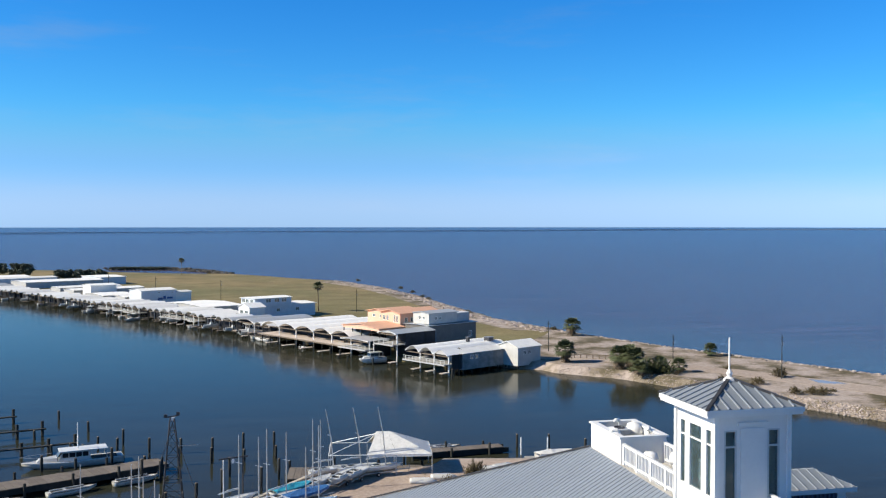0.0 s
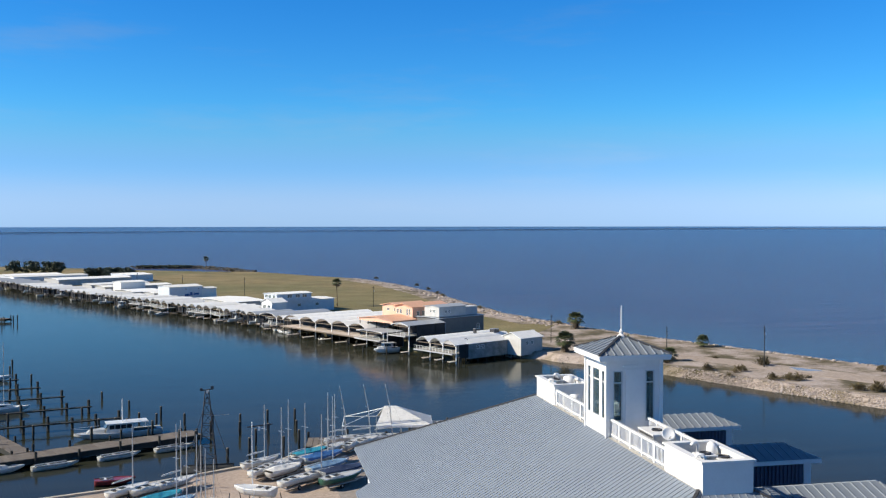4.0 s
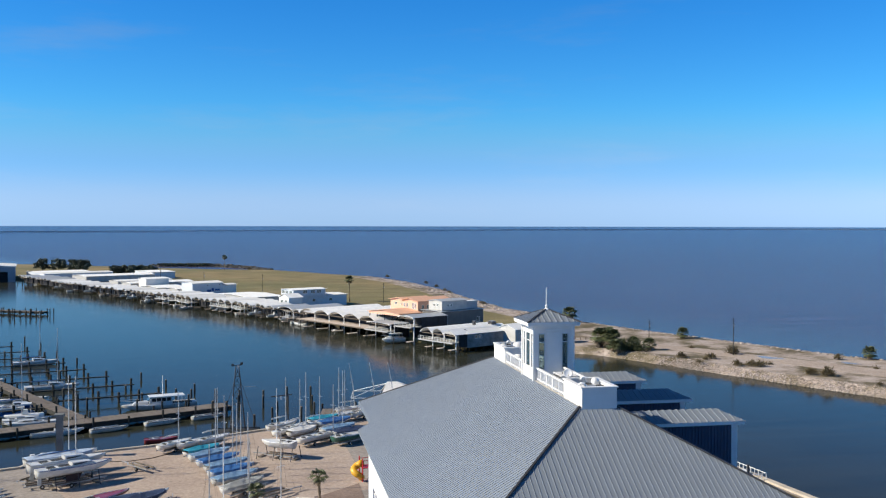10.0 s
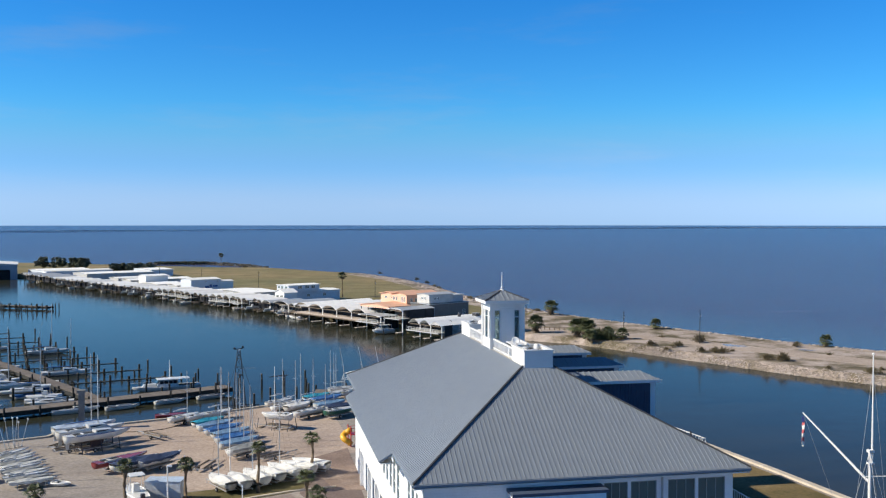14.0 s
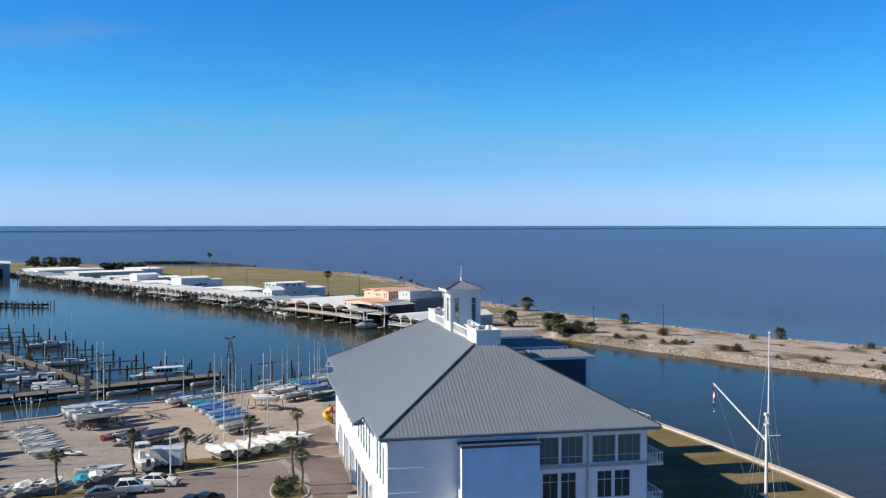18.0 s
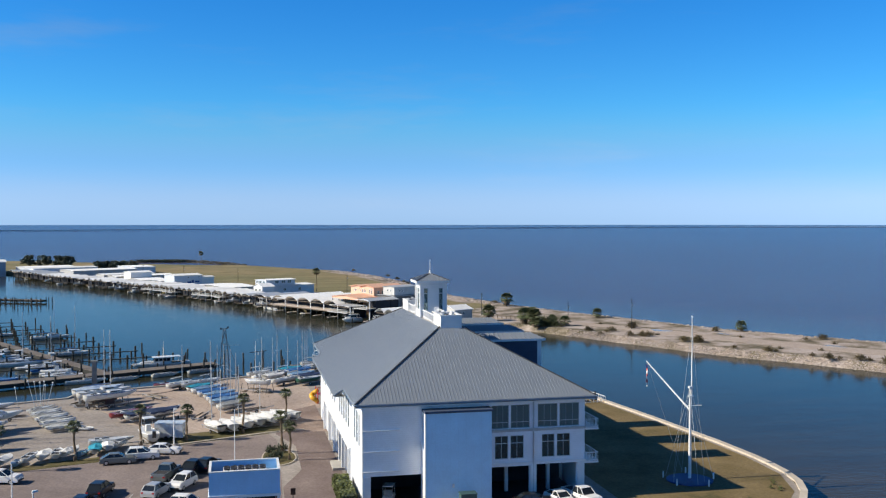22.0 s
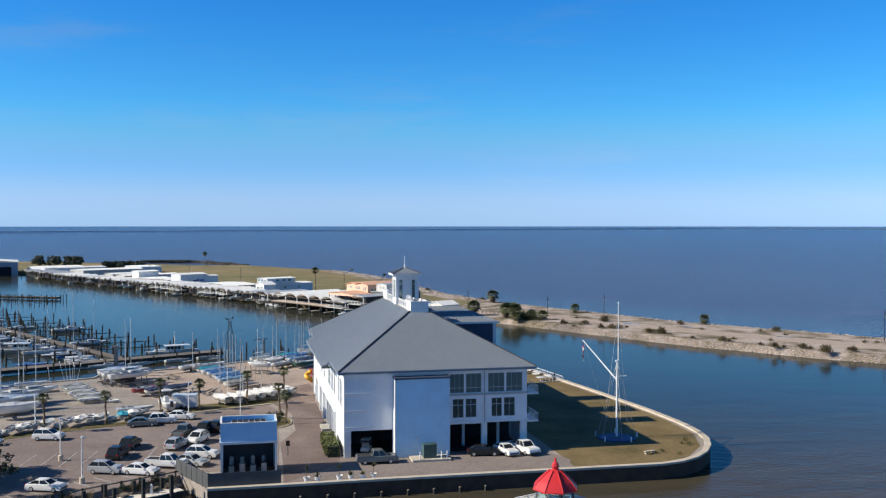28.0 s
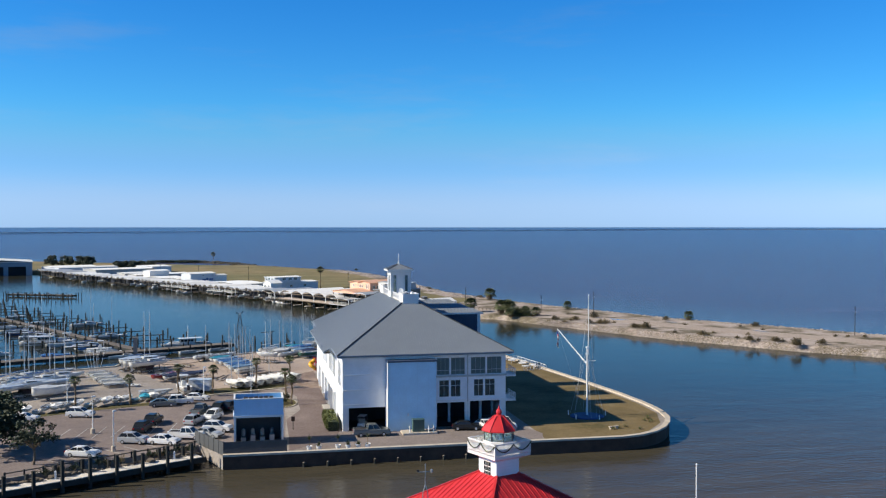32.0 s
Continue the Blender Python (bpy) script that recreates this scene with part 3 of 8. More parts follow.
# sandy road and wet patches along the spit
mid = [(72, 212), (86, 199), (101, 180), (113, 159), (124, 138), (137, 118), (152, 97), (170, 68), (213, -12), (262, -90)]
wide = [3, 3.5, 4, 4.5, 5, 5, 5, 5, 5, 5]
lft = [(x - 0.86 * w, y - 0.5 * w) for (x, y), w in zip(mid, wide)]
rgt = [(x + 0.86 * w, y + 0.5 * w) for (x, y), w in zip(mid, wide)]
ROAD = ground_mat("pale_sand_road", [(0.3, (0.36, 0.295, 0.245)), (0.7, (0.46, 0.385, 0.33))], 0.1, 1.5)
structure("road_sand", sheet(lft + rgt[::-1], 1.70), ROAD, "pale unpaved sand road along the spit", "road")
for k, (x, y, a, b, r) in enumerate([(113, 163, 3.4, 1.7, -58), (127, 151, 2.4, 0.9, -58), (142, 119, 3.0, 0.9, -60)]):
    pts = []
    for i in range(22):
        q = 2 * math.pi * i / 22
        w = 1 + 0.25 * math.sin(3 * q + k) + 0.1 * math.sin(7 * q)
        px, py = a * w * math.cos(q), b * w * math.sin(q)
        pts.append((x + px * math.cos(radians(r)) - py * math.sin(radians(r)), y + px * math.sin(radians(r)) + py * math.cos(radians(r))))
    structure("water_puddle", sheet(pts, 1.715, 0.03), PUDDLE, "shallow rain puddle on the sand road", "puddle")
# riprap banks


def riprap(name, line, width, per_m, size, label, bias=0.0):
    g = Geo()
    r = random.Random(len(name))
    for a, b in zip(line[:-1], line[1:]):
        a, b = Vector(a), Vector(b)
        d = (b - a).normalized()
        for _ in range(int((b - a).length * per_m)):
            p = a.lerp(b, r.random())
            off = r.triangular(-0.75, 0.24, -0.3) * width + bias
            x, y = p.x - d.y * off, p.y + d.x * off
            s = size * r.choice((0.5, 0.6, 0.8, 1.0, 1.2, 1.7))
            q = [Vector((r.uniform(0.6, 1.1) * sx * s, r.uniform(0.5, 0.9) * sy * s, r.uniform(0.35, 0.6) * sz * s)) for sx, sy, sz in ((1, 0, -0.6), (0, 1, -0.6), (-1, 0, -0.6), (0, -1, -0.6), (0.8, 0.7, 0.7), (-0.7, 0.8, 0.8), (-0.8, -0.6, 0.7), (0.6, -0.8, 0.8))]
            t = Matrix.Rotation(r.uniform(0, 6.3), 3, "Z")
            z = 1.66 + 0.715 * min(0.0, off) + r.uniform(-0.15, 0.12)
            g.add([(t @ c) + Vector((x, y, z)) for c in q], [(3, 2, 1, 0), (4, 5, 6, 7), (0, 1, 4), (1, 5, 4), (1, 2, 5), (2, 6, 5), (2, 3, 6), (3, 7, 6), (3, 0, 7), (0, 4, 7)])
    ob = part(name, g, DARKROCK if "dark" in label else BROWNROCK if "brown" in label else ROCK)
    return tagged(ob, label, "rocks", "", "stuff")


riprap("rocks_sandy_bank", bank_near[1:4], 4.6, 26.0, 0.13, "fine pale gravel and small stones on the sandy bank")
riprap("rocks_near_bank", bank_near[3:-1], 4.6, 66.0, 0.175, "pale broken riprap stones along the harbour bank")
riprap("rocks_lake_bank", bank_lake + [(82, 312), (79, 370), (77, 420), (70, 485), (54, 545)], 8.0, 26.0, 0.4, "pale broken riprap stones along the lake bank")
edge = [(89, 272), (81, 312), (78, 370), (76, 420), (69, 484), (53, 544)]
structure("ground_field_edge", sheet(edge + [(x - 11, y - 2) for x, y in edge[::-1]], 1.73), SAND, "bare sandy earth along the field's lake edge", "ground")
riprap("rocks_field_edge", [(90, 265), (81, 312), (78, 370), (76, 420), (69, 485), (56, 538)], 10.0, 7.0, 0.55, "pale broken stones scattered along the field's lake edge", 4.5)
riprap("rocks_far_jetty", [(-98, 748), (-74, 746), (-48, 740), (-22, 700), (-4, 648)], 5.0, 4.0, 1.1, "dark broken stones at the tip of the peninsula")

# the club's peninsula
club = [(-17.3, -11.9), (42.5, -12.2), (48.9, -9.5), (53.9, -3.4), (56.7, 4.8), (57.1, 14), (56.6, 23), (55.5, 33), (53.1, 52), (50.7, 70), (46.4, 95), (44, 110), (38, 112.4), (28, 114.4), (20.6, 115.9), (18, 112.4), (2, 110), (-6, 100), (-11.3, 98), (-24, 91.1), (-31.6, 88.4), (-41.8, 84.8), (-43.0, 80), (-57, 74), (-80, 68), (-150, 60), (-150, -90), (-80, -39), (-45, -18.7), (-21, -4), (-19.5, -6)]
structure("ground_club", land(club, G, 0.02, -1.5), GREYYARD, "grey concrete ground of the yacht club", "ground")
structure("pavement_yard", sheet([(-40, 84), (-31.6, 88), (-24, 90.7), (-11.3, 97.6), (-6, 99.6), (0, 108), (2, 62), (-4.5, 60), (-5, 47), (-22, 46), (-30, 55), (-38, 72)], G + 0.012), YARD, "tan concrete boat yard with dark stains", "pavement")
structure("pavement_back", sheet([(0.6, 97), (0.6, 108.6), (2.2, 109.6), (18.2, 112.0), (20.8, 115.4), (28, 113.9), (37.6, 112.0), (43.4, 109.6), (45.4, 97)], G + 0.013), YARD, "tan concrete ground behind the club house", "pavement")
structure("road_carpark", sheet([(-62, 15), (-55, 19), (-48, 22.8), (-41.3, 26.4), (-35.2, 28.6), (-29.6, 30.2), (-24, 36.5), (-8, 42.5), (-7.0, 38), (-7.5, 12), (-8.2, -2), (-17, -3), (-20, -3.5), (-44, -17.4), (-62, -27)], G + 0.016), ASPHALT, "brown asphalt car park with worn bay lines", "road")
structure("pavement_drive", sheet([(-7.0, 42.4), (-5, 60), (0.5, 60), (0.5, 1.0), (-0.5, -10.9), (-8, -10.9), (-7.6, -2), (-7.4, 12), (-4.6, 20), (-4.5, 34)], G + 0.020), DRIVE, "brown brick-paved drive beside the club house", "pavement")
structure("pavement_front", sheet([(-8, -10.9), (30, -11.3), (31.5, -6.6), (29, 1.0), (0.5, 1.0), (-0.5, -3)], G + 0.024), PAVE, "pinkish paved apron in front of the club house", "pavement")
lawn = [(30.6, -11.2), (42.3, -11.3), (48.2, -8.8), (53.0, -3), (55.8, 4.8), (56.2, 14), (55.7, 22), (54.6, 33), (52.2, 52), (49.8, 69), (45.4, 94), (31, 94), (31, -6)]
structure("pavement_terrace", sheet([(-5.8, 58.6), (0.9, 64.8), (0.9, 42.6), (-2.7, 43.0)], G + 0.032), TERRACE, "reddish brown boarded terrace beside the club house", "pavement")
structure("ground_lawn", sheet(lawn, G + 0.02), LAWN, "dry brown lawn behind the sea wall", "ground")
structure("ground_strip", sheet([(-62, 15.2), (-55, 19.2), (-48, 23.0), (-41.3, 26.6), (-35.2, 28.8), (-29.6, 30.4), (-26.5, 33.6), (-29.8, 33.4), (-36, 31.6), (-42, 29.4), (-49, 25.6), (-56, 21.8), (-63, 18)], G + 0.03), STRIP, "narrow worn grass strip beside the car park", "ground")
structure("ground_strip_palms", sheet([(-23, 37.2), (-8, 43), (-5.5, 46), (-6, 48.5), (-14, 47), (-22, 45), (-26, 41)], G + 0.03), STRIP, "worn grass island under the palms", "ground")
island = [(-7.6 + 2.6 * math.cos(a) * (1 if math.cos(a) > 0 else 0.7), 27 + 4.4 * math.sin(a)) for a in (2 * math.pi * k / 24 for k in range(24))]
structure("kerb_island", sheet(offset_poly(island, 0.18), G + 0.17, 0.2), CAP, "pale rounded kerb of the planting island", "kerb")
structure("ground_island", sheet(island, G + 0.19, 0.03), STRIP, "planted soil island with palms", "ground")
structure("kerb_drive", sheet([(-8.0, 43.3), (-2.5, 44.4), (-2.5, 44.7), (-8.1, 43.7), (-24, 37.3), (-24, 36.9)], G + 0.14, 0.16), CAP, "pale kerb beside the drive", "kerb")

# sea wall with a pale cap
def wall_line(name, line, t, top, bottom, material, label, cap=None, cap_w=0.9):
    th = thing(name, label, "sea wall", kind="structure")
    g = Geo()
    n = len(line)
    sides = []
    for i in range(n):
        a, b, c = Vector(line[max(i - 1, 0)]), Vector(line[i]), Vector(line[min(i + 1, n - 1)])
        d = (c - a).normalized()
        sides.append(Vector((d.y, -d.x)))
    rings = [[(p[0] + s.x * u, p[1] + s.y * u, z) for u, z in ((0, bottom), (t, bottom), (t, top), (0, top))] for p, s in zip(line, sides)]
    g.loft(rings)
    part("wall_face", g, material, th)
    if cap:
        for i in range(n - 1):
            q = []
            for k in (i, i + 1):
                p, s = line[k], sides[k]
                q.append([(p[0] + s.x * u, p[1] + s.y * u, z) for u, z in ((t + 0.12 - cap_w, top - 0.02), (t + 0.12, top - 0.02), (t + 0.12, top + 0.26), (t + 0.12 - cap_w, top + 0.26))])
            part("cap_block", Geo().loft(q), cap, th)
    return th


sea = [(-17.3, -11.9), (-8, -12.0), (4, -11.9), (18, -12.0), (31, -12.1), (42.5, -12.2), (46.0, -11.3), (49.0, -9.5), (51.7, -6.8), (54.0, -3.4), (55.8, 0.5), (56.8, 4.8), (57.2, 9.5), (57.2, 14), (56.7, 23), (55.6, 33), (54.6, 42), (53.2, 52), (50.8, 70), (46.5, 95)]
wall_line("sea_wall", sea, 0.35, G + 0.02, -1.0, BRICK, "brown brick sea wall with a pale concrete cap", CAP)
yard_edge = [(2, 110), (-6, 100), (-11.3, 98), (-24, 91.1), (-31.6, 88.4), (-41.8, 84.8), (-43.0, 80), (-57, 74), (-80, 68)]
wall_line("quay_wall", yard_edge[::-1], -0.3, G + 0.0, -1.0, CONCRETE, "grey concrete quay wall of the boat yard", CAP, 0.5)
# bay lines of the car park
bays = [((-45.3 + 2.72 * k, 3.2 + 0.2 * k), (-44.2 + 2.72 * k, 11.4 + 0.2 * k)) for k in range(8)]
bays += [((-29.3 - 2.4 * k, -1.5 - 1.5 * k), (-26.8 - 2.4 * k, -4.3 - 1.5 * k)) for k in range(6)]
for p, q in bays:
    structure("trim_bay_line", Geo().beam((*p, G + 0.03), (*q, G + 0.03), 0.15, 0.012), LINE, "worn white parking bay line", "road marking")


# ---------------------------------------------------------------- club house
def wall_cells(u0, u1, z0, z1, holes):
    """Rectangles that fill a wall but for its holes (u0, u1, z0, z1)."""
    us = sorted({u0, u1, *[h[i] for h in holes for i in (0, 1)]})
    out = []
    for a, b in zip(us[:-1], us[1:]):
        cuts = sorted((h[2], h[3]) for h in holes if h[0] < (a + b) / 2 < h[1])
        z = z0
        for lo, hi in cuts:
            if lo > z + 1e-4:
                out.append((a, b, z, lo))
            z = max(z, hi)
        if z < z1 - 1e-4:
            out.append((a, b, z, z1))
    return out


def wall_x(geo, x0, x1, y0, y1, z0, z1, holes=()):
    for a, b, c, d in wall_cells(x0, x1, z0, z1, holes):
        geo.box(a, b, y0, y1, c, d)
    return geo


def wall_y(geo, x0, x1, y0, y1, z0, z1, holes=()):
    for a, b, c, d in wall_cells(y0, y1, z0, z1, holes):
        geo.box(x0, x1, a, b, c, d)
    return geo


def window_x(parent, x0, x1, y, z0, z1, cols=2, rows=3, material=None, deep=0.10, w=0.07, glass=None):
    """A window in a wall along x: frame, bars and panes."""
    f = Geo()
    f.box(x0, x1, y - deep, y + deep, z0, z0 + w).box(x0, x1, y - deep, y + deep, z1 - w, z1)
    f.box(x0, x0 + w, y - deep, y + deep, z0 + w, z1 - w).box(x1 - w, x1, y - deep, y + deep, z0 + w, z1 - w)
    fr = part("window", f, material or TRIM, parent)
    for i in range(1, cols):
        x = x0 + (x1 - x0) * i / cols
        part("glazing_bar", Geo().box(x - 0.025, x + 0.025, y - 0.05, y + 0.05, z0 + w, z1 - w), material or TRIM, fr)
    for i in range(1, rows):
        z = z0 + (z1 - z0) * i / rows
        part("glazing_bar", Geo().box(x0 + w, x1 - w, y - 0.045, y + 0.045, z - 0.03, z + 0.03), material or TRIM, fr)
    part("pane", Geo().box(x0 + w, x1 - w, y - 0.01, y + 0.01, z0 + w, z1 - w), glass or GLASS, fr)
    return fr


def window_y(parent, x, y0, y1, z0, z1, cols=2, rows=3, material=None, glass=None):
    f = Geo()
    w, d = 0.09, 0.10
    f.box(x - d, x + d, y0, y1, z0, z0 + w).box(x - d, x + d, y0, y1, z1 - w, z1)
    f.box(x - d, x + d, y0, y0 + w, z0 + w, z1 - w).box(x - d, x + d, y1 - w, y1, z0 + w, z1 - w)
    fr = part("window", f, material or TRIM, parent)
    for i in range(1, cols):
        y = y0 + (y1 - y0) * i / cols
        part("glazing_bar", Geo().box(x - 0.05, x + 0.05, y - 0.03, y + 0.03, z0 + w, z1 - w), material or TRIM, fr)
    for i in range(1, rows):
        z = z0 + (z1 - z0) * i / rows
        part("glazing_bar", Geo().box(x - 0.045, x + 0.045, y0 + w, y1 - w, z - 0.03, z + 0.03), material or TRIM, fr)
    part("pane", Geo().box(x - 0.01, x + 0.01, y0 + w, y1 - w, z0 + w, z1 - w), glass or GLASS, fr)
    return fr


EX, EY, EZ = 28.7, 56.0, 14.0  # eaves
PX0, PX1, PY0, PY1, PZ = 12.35, 15.15, 12.4, 40.0, 21.16  # flat top of the roof
SL = (PZ - EZ) / PX0
club_house = thing("club_house", "large white three-storey yacht club house with grey metal hip roof", "club house")
# roof slopes, each a thick sheet
MW = -1.2
mz = EZ + MW * SL
y0m, y1m = 11.2, 44.0
west = [(0, 0, EZ), (0, y0m, EZ), (MW, y0m, mz), (MW, y1m, mz), (0, y1m, EZ), (0, EY, EZ), (PX0, PY1, PZ), (PX0, PY0, PZ)]
slopes = {
    "west": west,
    "south": [(0, 0, EZ), (PX0, PY0, PZ), (PX1, PY0, PZ), (EX, 0, EZ)],
    "east": [(EX, 0, EZ), (PX1, PY0, PZ), (PX1, PY1, PZ), (EX, EY, EZ)],
    "north": [(0, EY, EZ), (EX, EY, EZ), (PX1, PY1, PZ), (PX0, PY1, PZ)],
}
roofs = {}
for k, pts in slopes.items():
    roofs[k] = part("roof_slope", Geo().slab(pts, 0.16), ROOF, club_house)
part("roof_deck", Geo().box(PX0, PX1, PY0, PY1, PZ - 0.2, PZ), CONCRETE, club_house)
# standing seams
STEP = 0.4


def seam(parent, p, q):
    d = Vector((0, 0, 0.012))
    part("seam", Geo().beam(Vector(p) + d, Vector(q) + d, 0.045, 0.04), SEAM, parent)


far_seams = Geo()


def far_seam(p, q):
    d = Vector((0, 0, 0.025))
    far_seams.beam(Vector(p) + d, Vector(q) + d, 0.05, 0.055)


k = 0
while k * STEP < EY - 0.3:
    y = 0.3 + k * STEP
    inner = y0m < y < y1m
    north = (EY - y) / (EY - PY1)
    up = min(PX0, y, PX0 * north)
    x0, z0 = (MW, mz) if inner else (0, EZ)
    seam(roofs["west"], (x0, y, z0), (up, y, EZ + up * SL))
    SE = (PZ - EZ) / (EX - PX1)
    upe = min(EX - PX1, y * (EX - PX1) / PY0, (EX - PX1) * north)
    far_seam((EX, y, EZ), (EX - upe, y, EZ + upe * SE))
    k += 1
k = 0
while k * STEP < EX - 0.3:
    x = 0.35 + k * STEP
    up = min(PY0, x * PY0 / PX0, (EX - x) * PY0 / (EX - PX1))
    h = (PZ - EZ) / PY0
    seam(roofs["south"], (x, 0, EZ), (x, up, EZ + up * h))
    far_seam((x, EY, EZ), (x, EY - up * (EY - PY1) / PY0, EZ + up * h))
    k += 1
tagged(part("seams", far_seams, SEAM, roofs["east"]), kind="stuff")
# dark steel puts the shading along the hips into the caps' colour
for a, b in (((0, 0, EZ), (PX0, PY0, PZ)), ((EX, 0, EZ), (PX1, PY0, PZ)), ((0, EY, EZ), (PX0, PY1, PZ)), ((EX, EY, EZ), (PX1, PY1, PZ))):
    part("hip_cap", Geo().beam(Vector(a) + Vector((0, 0, 0.08)), Vector(b) + Vector((0, 0, 0.08)), 0.16, 0.1), DARKMETAL, club_house)
# gutters, dark fascia and soffits
gut = [((0, 0, EZ), (EX, 0, EZ)), ((EX, 0, EZ), (EX, EY, EZ)), ((0, EY, EZ), (EX, EY, EZ)), ((0, 0, EZ), (0, y0m, EZ)), ((MW, y0m, mz), (MW, y1m, mz)), ((0, y1m, EZ), (0, EY, EZ)), ((0, y0m, EZ), (MW, y0m, mz)), ((0, y1m, EZ), (MW, y1m, mz))]
for a, b in gut:
    off = Vector((0, 0, -0.14))
    part("gutter", Geo().beam(Vector(a) + off, Vector(b) + off, 0.18, 0.18), GREYWALL, club_house, "dark grey metal gutter")
part("soffit", Geo().box(0.05, EX - 0.05, 0.05, EY - 0.05, EZ - 0.42, EZ - 0.32), TRIM, club_house)
part("soffit", Geo().box(MW + 0.05, 0.02, y0m + 0.05, y1m - 0.05, mz - 0.4, mz - 0.3), TRIM, club_house)
# front wall, y = 1
WZ = EZ - 0.4
holes = [(1.9, 7.8, G, 5.55), (16.15, 20.75, G, 5.85), (21.6, 26.6, G, 5.95)]
up_w = [(16.1, 18.2), (18.45, 20.75), (21.75, 24.2), (24.45, 26.9)]
lo_w = [(16.5, 18.15), (18.4, 20.05), (22.25, 23.85), (24.1, 25.8)]
holes += [(a, b, 10.35, 13.1) for a, b in up_w] + [(a, b, 6.75, 9.5) for a, b in lo_w]
part("front_wall", wall_x(Geo(), 1.0, 27.6, 1.0, 1.35, G - 0.3, WZ, holes), SIDING, club_house)
for a, b in up_w:
    w_ = window_x(club_house, a, b, 1.12, 10.35, 13.1, 3, 1, FRAMETEAL, glass=FRONTGLASS)
    part("transom", Geo().box(a + 0.07, b - 0.07, 1.06, 1.17, 11.02, 11.08), FRAMEGREY, w_)
    part("blind", Geo().box(a + 0.1, b - 0.1, 1.5, 1.53, 12.2, 13.05), TARP_GREY, w_, "grey roller blind half down")
for a, b in lo_w:
    w_ = window_x(club_house, a, b, 1.12, 6.75, 9.5, 2, 1, FRAMEGREY, glass=LOWGLASS)
    part("transom", Geo().box(a + 0.07, b - 0.07, 1.06, 1.17, 8.55, 8.62), FRAMEGREY, w_)
    for u, v in ((a + 0.08, b - 0.1), (b - 0.08, a + 0.1)):
        m_ = u + (v - u) * 0.45
        q_ = u + (v - u) * 0.14
        part("curtain", Geo().loft([[(u, y_, 9.4), (m_, y_, 9.4), (q_, y_, 7.9), (u, y_, 6.8)] for y_ in (1.5, 1.54)]), TARP_GREY, w_, "grey curtain drawn aside")
part("band", Geo().box(15.7, 27.75, 0.86, 0.996, 9.95, 10.25), METAL, club_house)
part("band", Geo().box(15.7, 27.75, 0.88, 0.996, 5.98, 6.3), TRIM, club_house)
for z in (10.75, 8.35, 6.05):
    part("band", Geo().box(1.0, 5.2, 0.72, 0.996, z, z + 0.09), TRIM, club_house, "thin white metal flashing strip")
part("downpipe", Geo().tube([(0.95, 0.9, WZ), (0.95, 0.9, G)], 0.08), TRIM, club_house)
part("downpipe", Geo().tube([(21.2, 0.88, WZ), (21.2, 0.88, G)], 0.09), METAL, club_house)
for x in (1.4, 21.18, 27.1):
    part("column", Geo().box(x - 0.38, x + 0.38, 0.8, 0.998, G, 6.0 if x > 2 else 5.5), TRIM, club_house)
# projecting blank stair block
blk = part("stair_block", Geo().box(7.95, 15.65, -0.78, 0.99, G - 0.2, 12.85), PANEL, club_house, "smooth pale blue-white metal-clad stair block")
# navy colour paints the shadow line onto the coping
part("coping", Geo().box(7.8, 15.8, -0.95, 0.99, 12.85, 13.1), NAVYWALL, blk, "coping coloured dark for the shadow line under the eaves")
part("corner_trim", Geo().box(7.86, 7.95, -0.86, 0.99, G, 12.85), TRIM, blk)
part("wall_lamp", Geo().box(11.0, 11.25, -0.92, -0.78, 4.3, 4.7), TRIM, blk)
# west wall, x = 1
wh, ww = [], []
y = 4.0
for i in range(5):
    ww.append((14.2 + i * 2.55, 15.9 + i * 2.55))
ww += [(3.8, 4.9), (5.6, 7.2), (7.9, 9.3), (31, 32.6), (34, 35.6), (37, 38.6), (46, 47.6), (49.5, 51)]
op = [(13.0, 18.5), (19.3, 22.3), (23.0, 28.5), (30, 35.5), (37, 42.5), (45, 50)]
holes = [(a, b, 8.2, 12.2) for a, b in ww] + [(a, b, G, 5.9) for a, b in op]
part("side_wall", wall_y(Geo(), 1.0, 1.35, 1.35, 55.0, G - 0.3, WZ, holes), SIDING, club_house)
for a, b in ww:
    window_y(club_house, 1.12, a, b, 8.2, 12.2, 1, 3)
for a, b in op:
    part("column", Geo().box(0.55, 0.998, a - 0.55, a - 0.05, G, 6.2), TRIM, club_house)
part("lintel_band", Geo().box(0.75, 0.998, 12.3, 50.5, 5.95, 6.35), TRIM, club_house)
part("entry_step", Geo().box(-0.6, 0.99, 18.6, 22.8, G, G + 0.35), CONCRETE, club_house)
part("back_wall", wall_x(Geo(), 1.0, 27.6, 54.65, 55.0, G - 0.3, WZ), SIDING, club_house)
part("east_wall", wall_y(Geo(), 27.25, 27.6, 1.35, 54.65, G - 0.3, WZ, [(8 + 6 * i, 12 + 6 * i, G, 5.9) for i in range(7)] + [(2, 4.6, 6.4, 9.2), (2, 4.6, 10.2, 13.0)]), SIDING, club_house)
# floors and an added rear partition, near black in place of room shade
for z in (6.0, 10.0):
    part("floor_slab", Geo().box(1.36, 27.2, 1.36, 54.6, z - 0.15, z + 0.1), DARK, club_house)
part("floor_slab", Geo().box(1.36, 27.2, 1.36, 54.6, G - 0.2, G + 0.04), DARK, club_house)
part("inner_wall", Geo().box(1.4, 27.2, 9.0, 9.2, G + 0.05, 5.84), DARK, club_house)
for x in (18.9, 24.2):
    part("inner_post", Geo().box(x - 0.2, x + 0.2, 4.4, 4.8, G + 0.05, 5.84), TRIM, club_house)
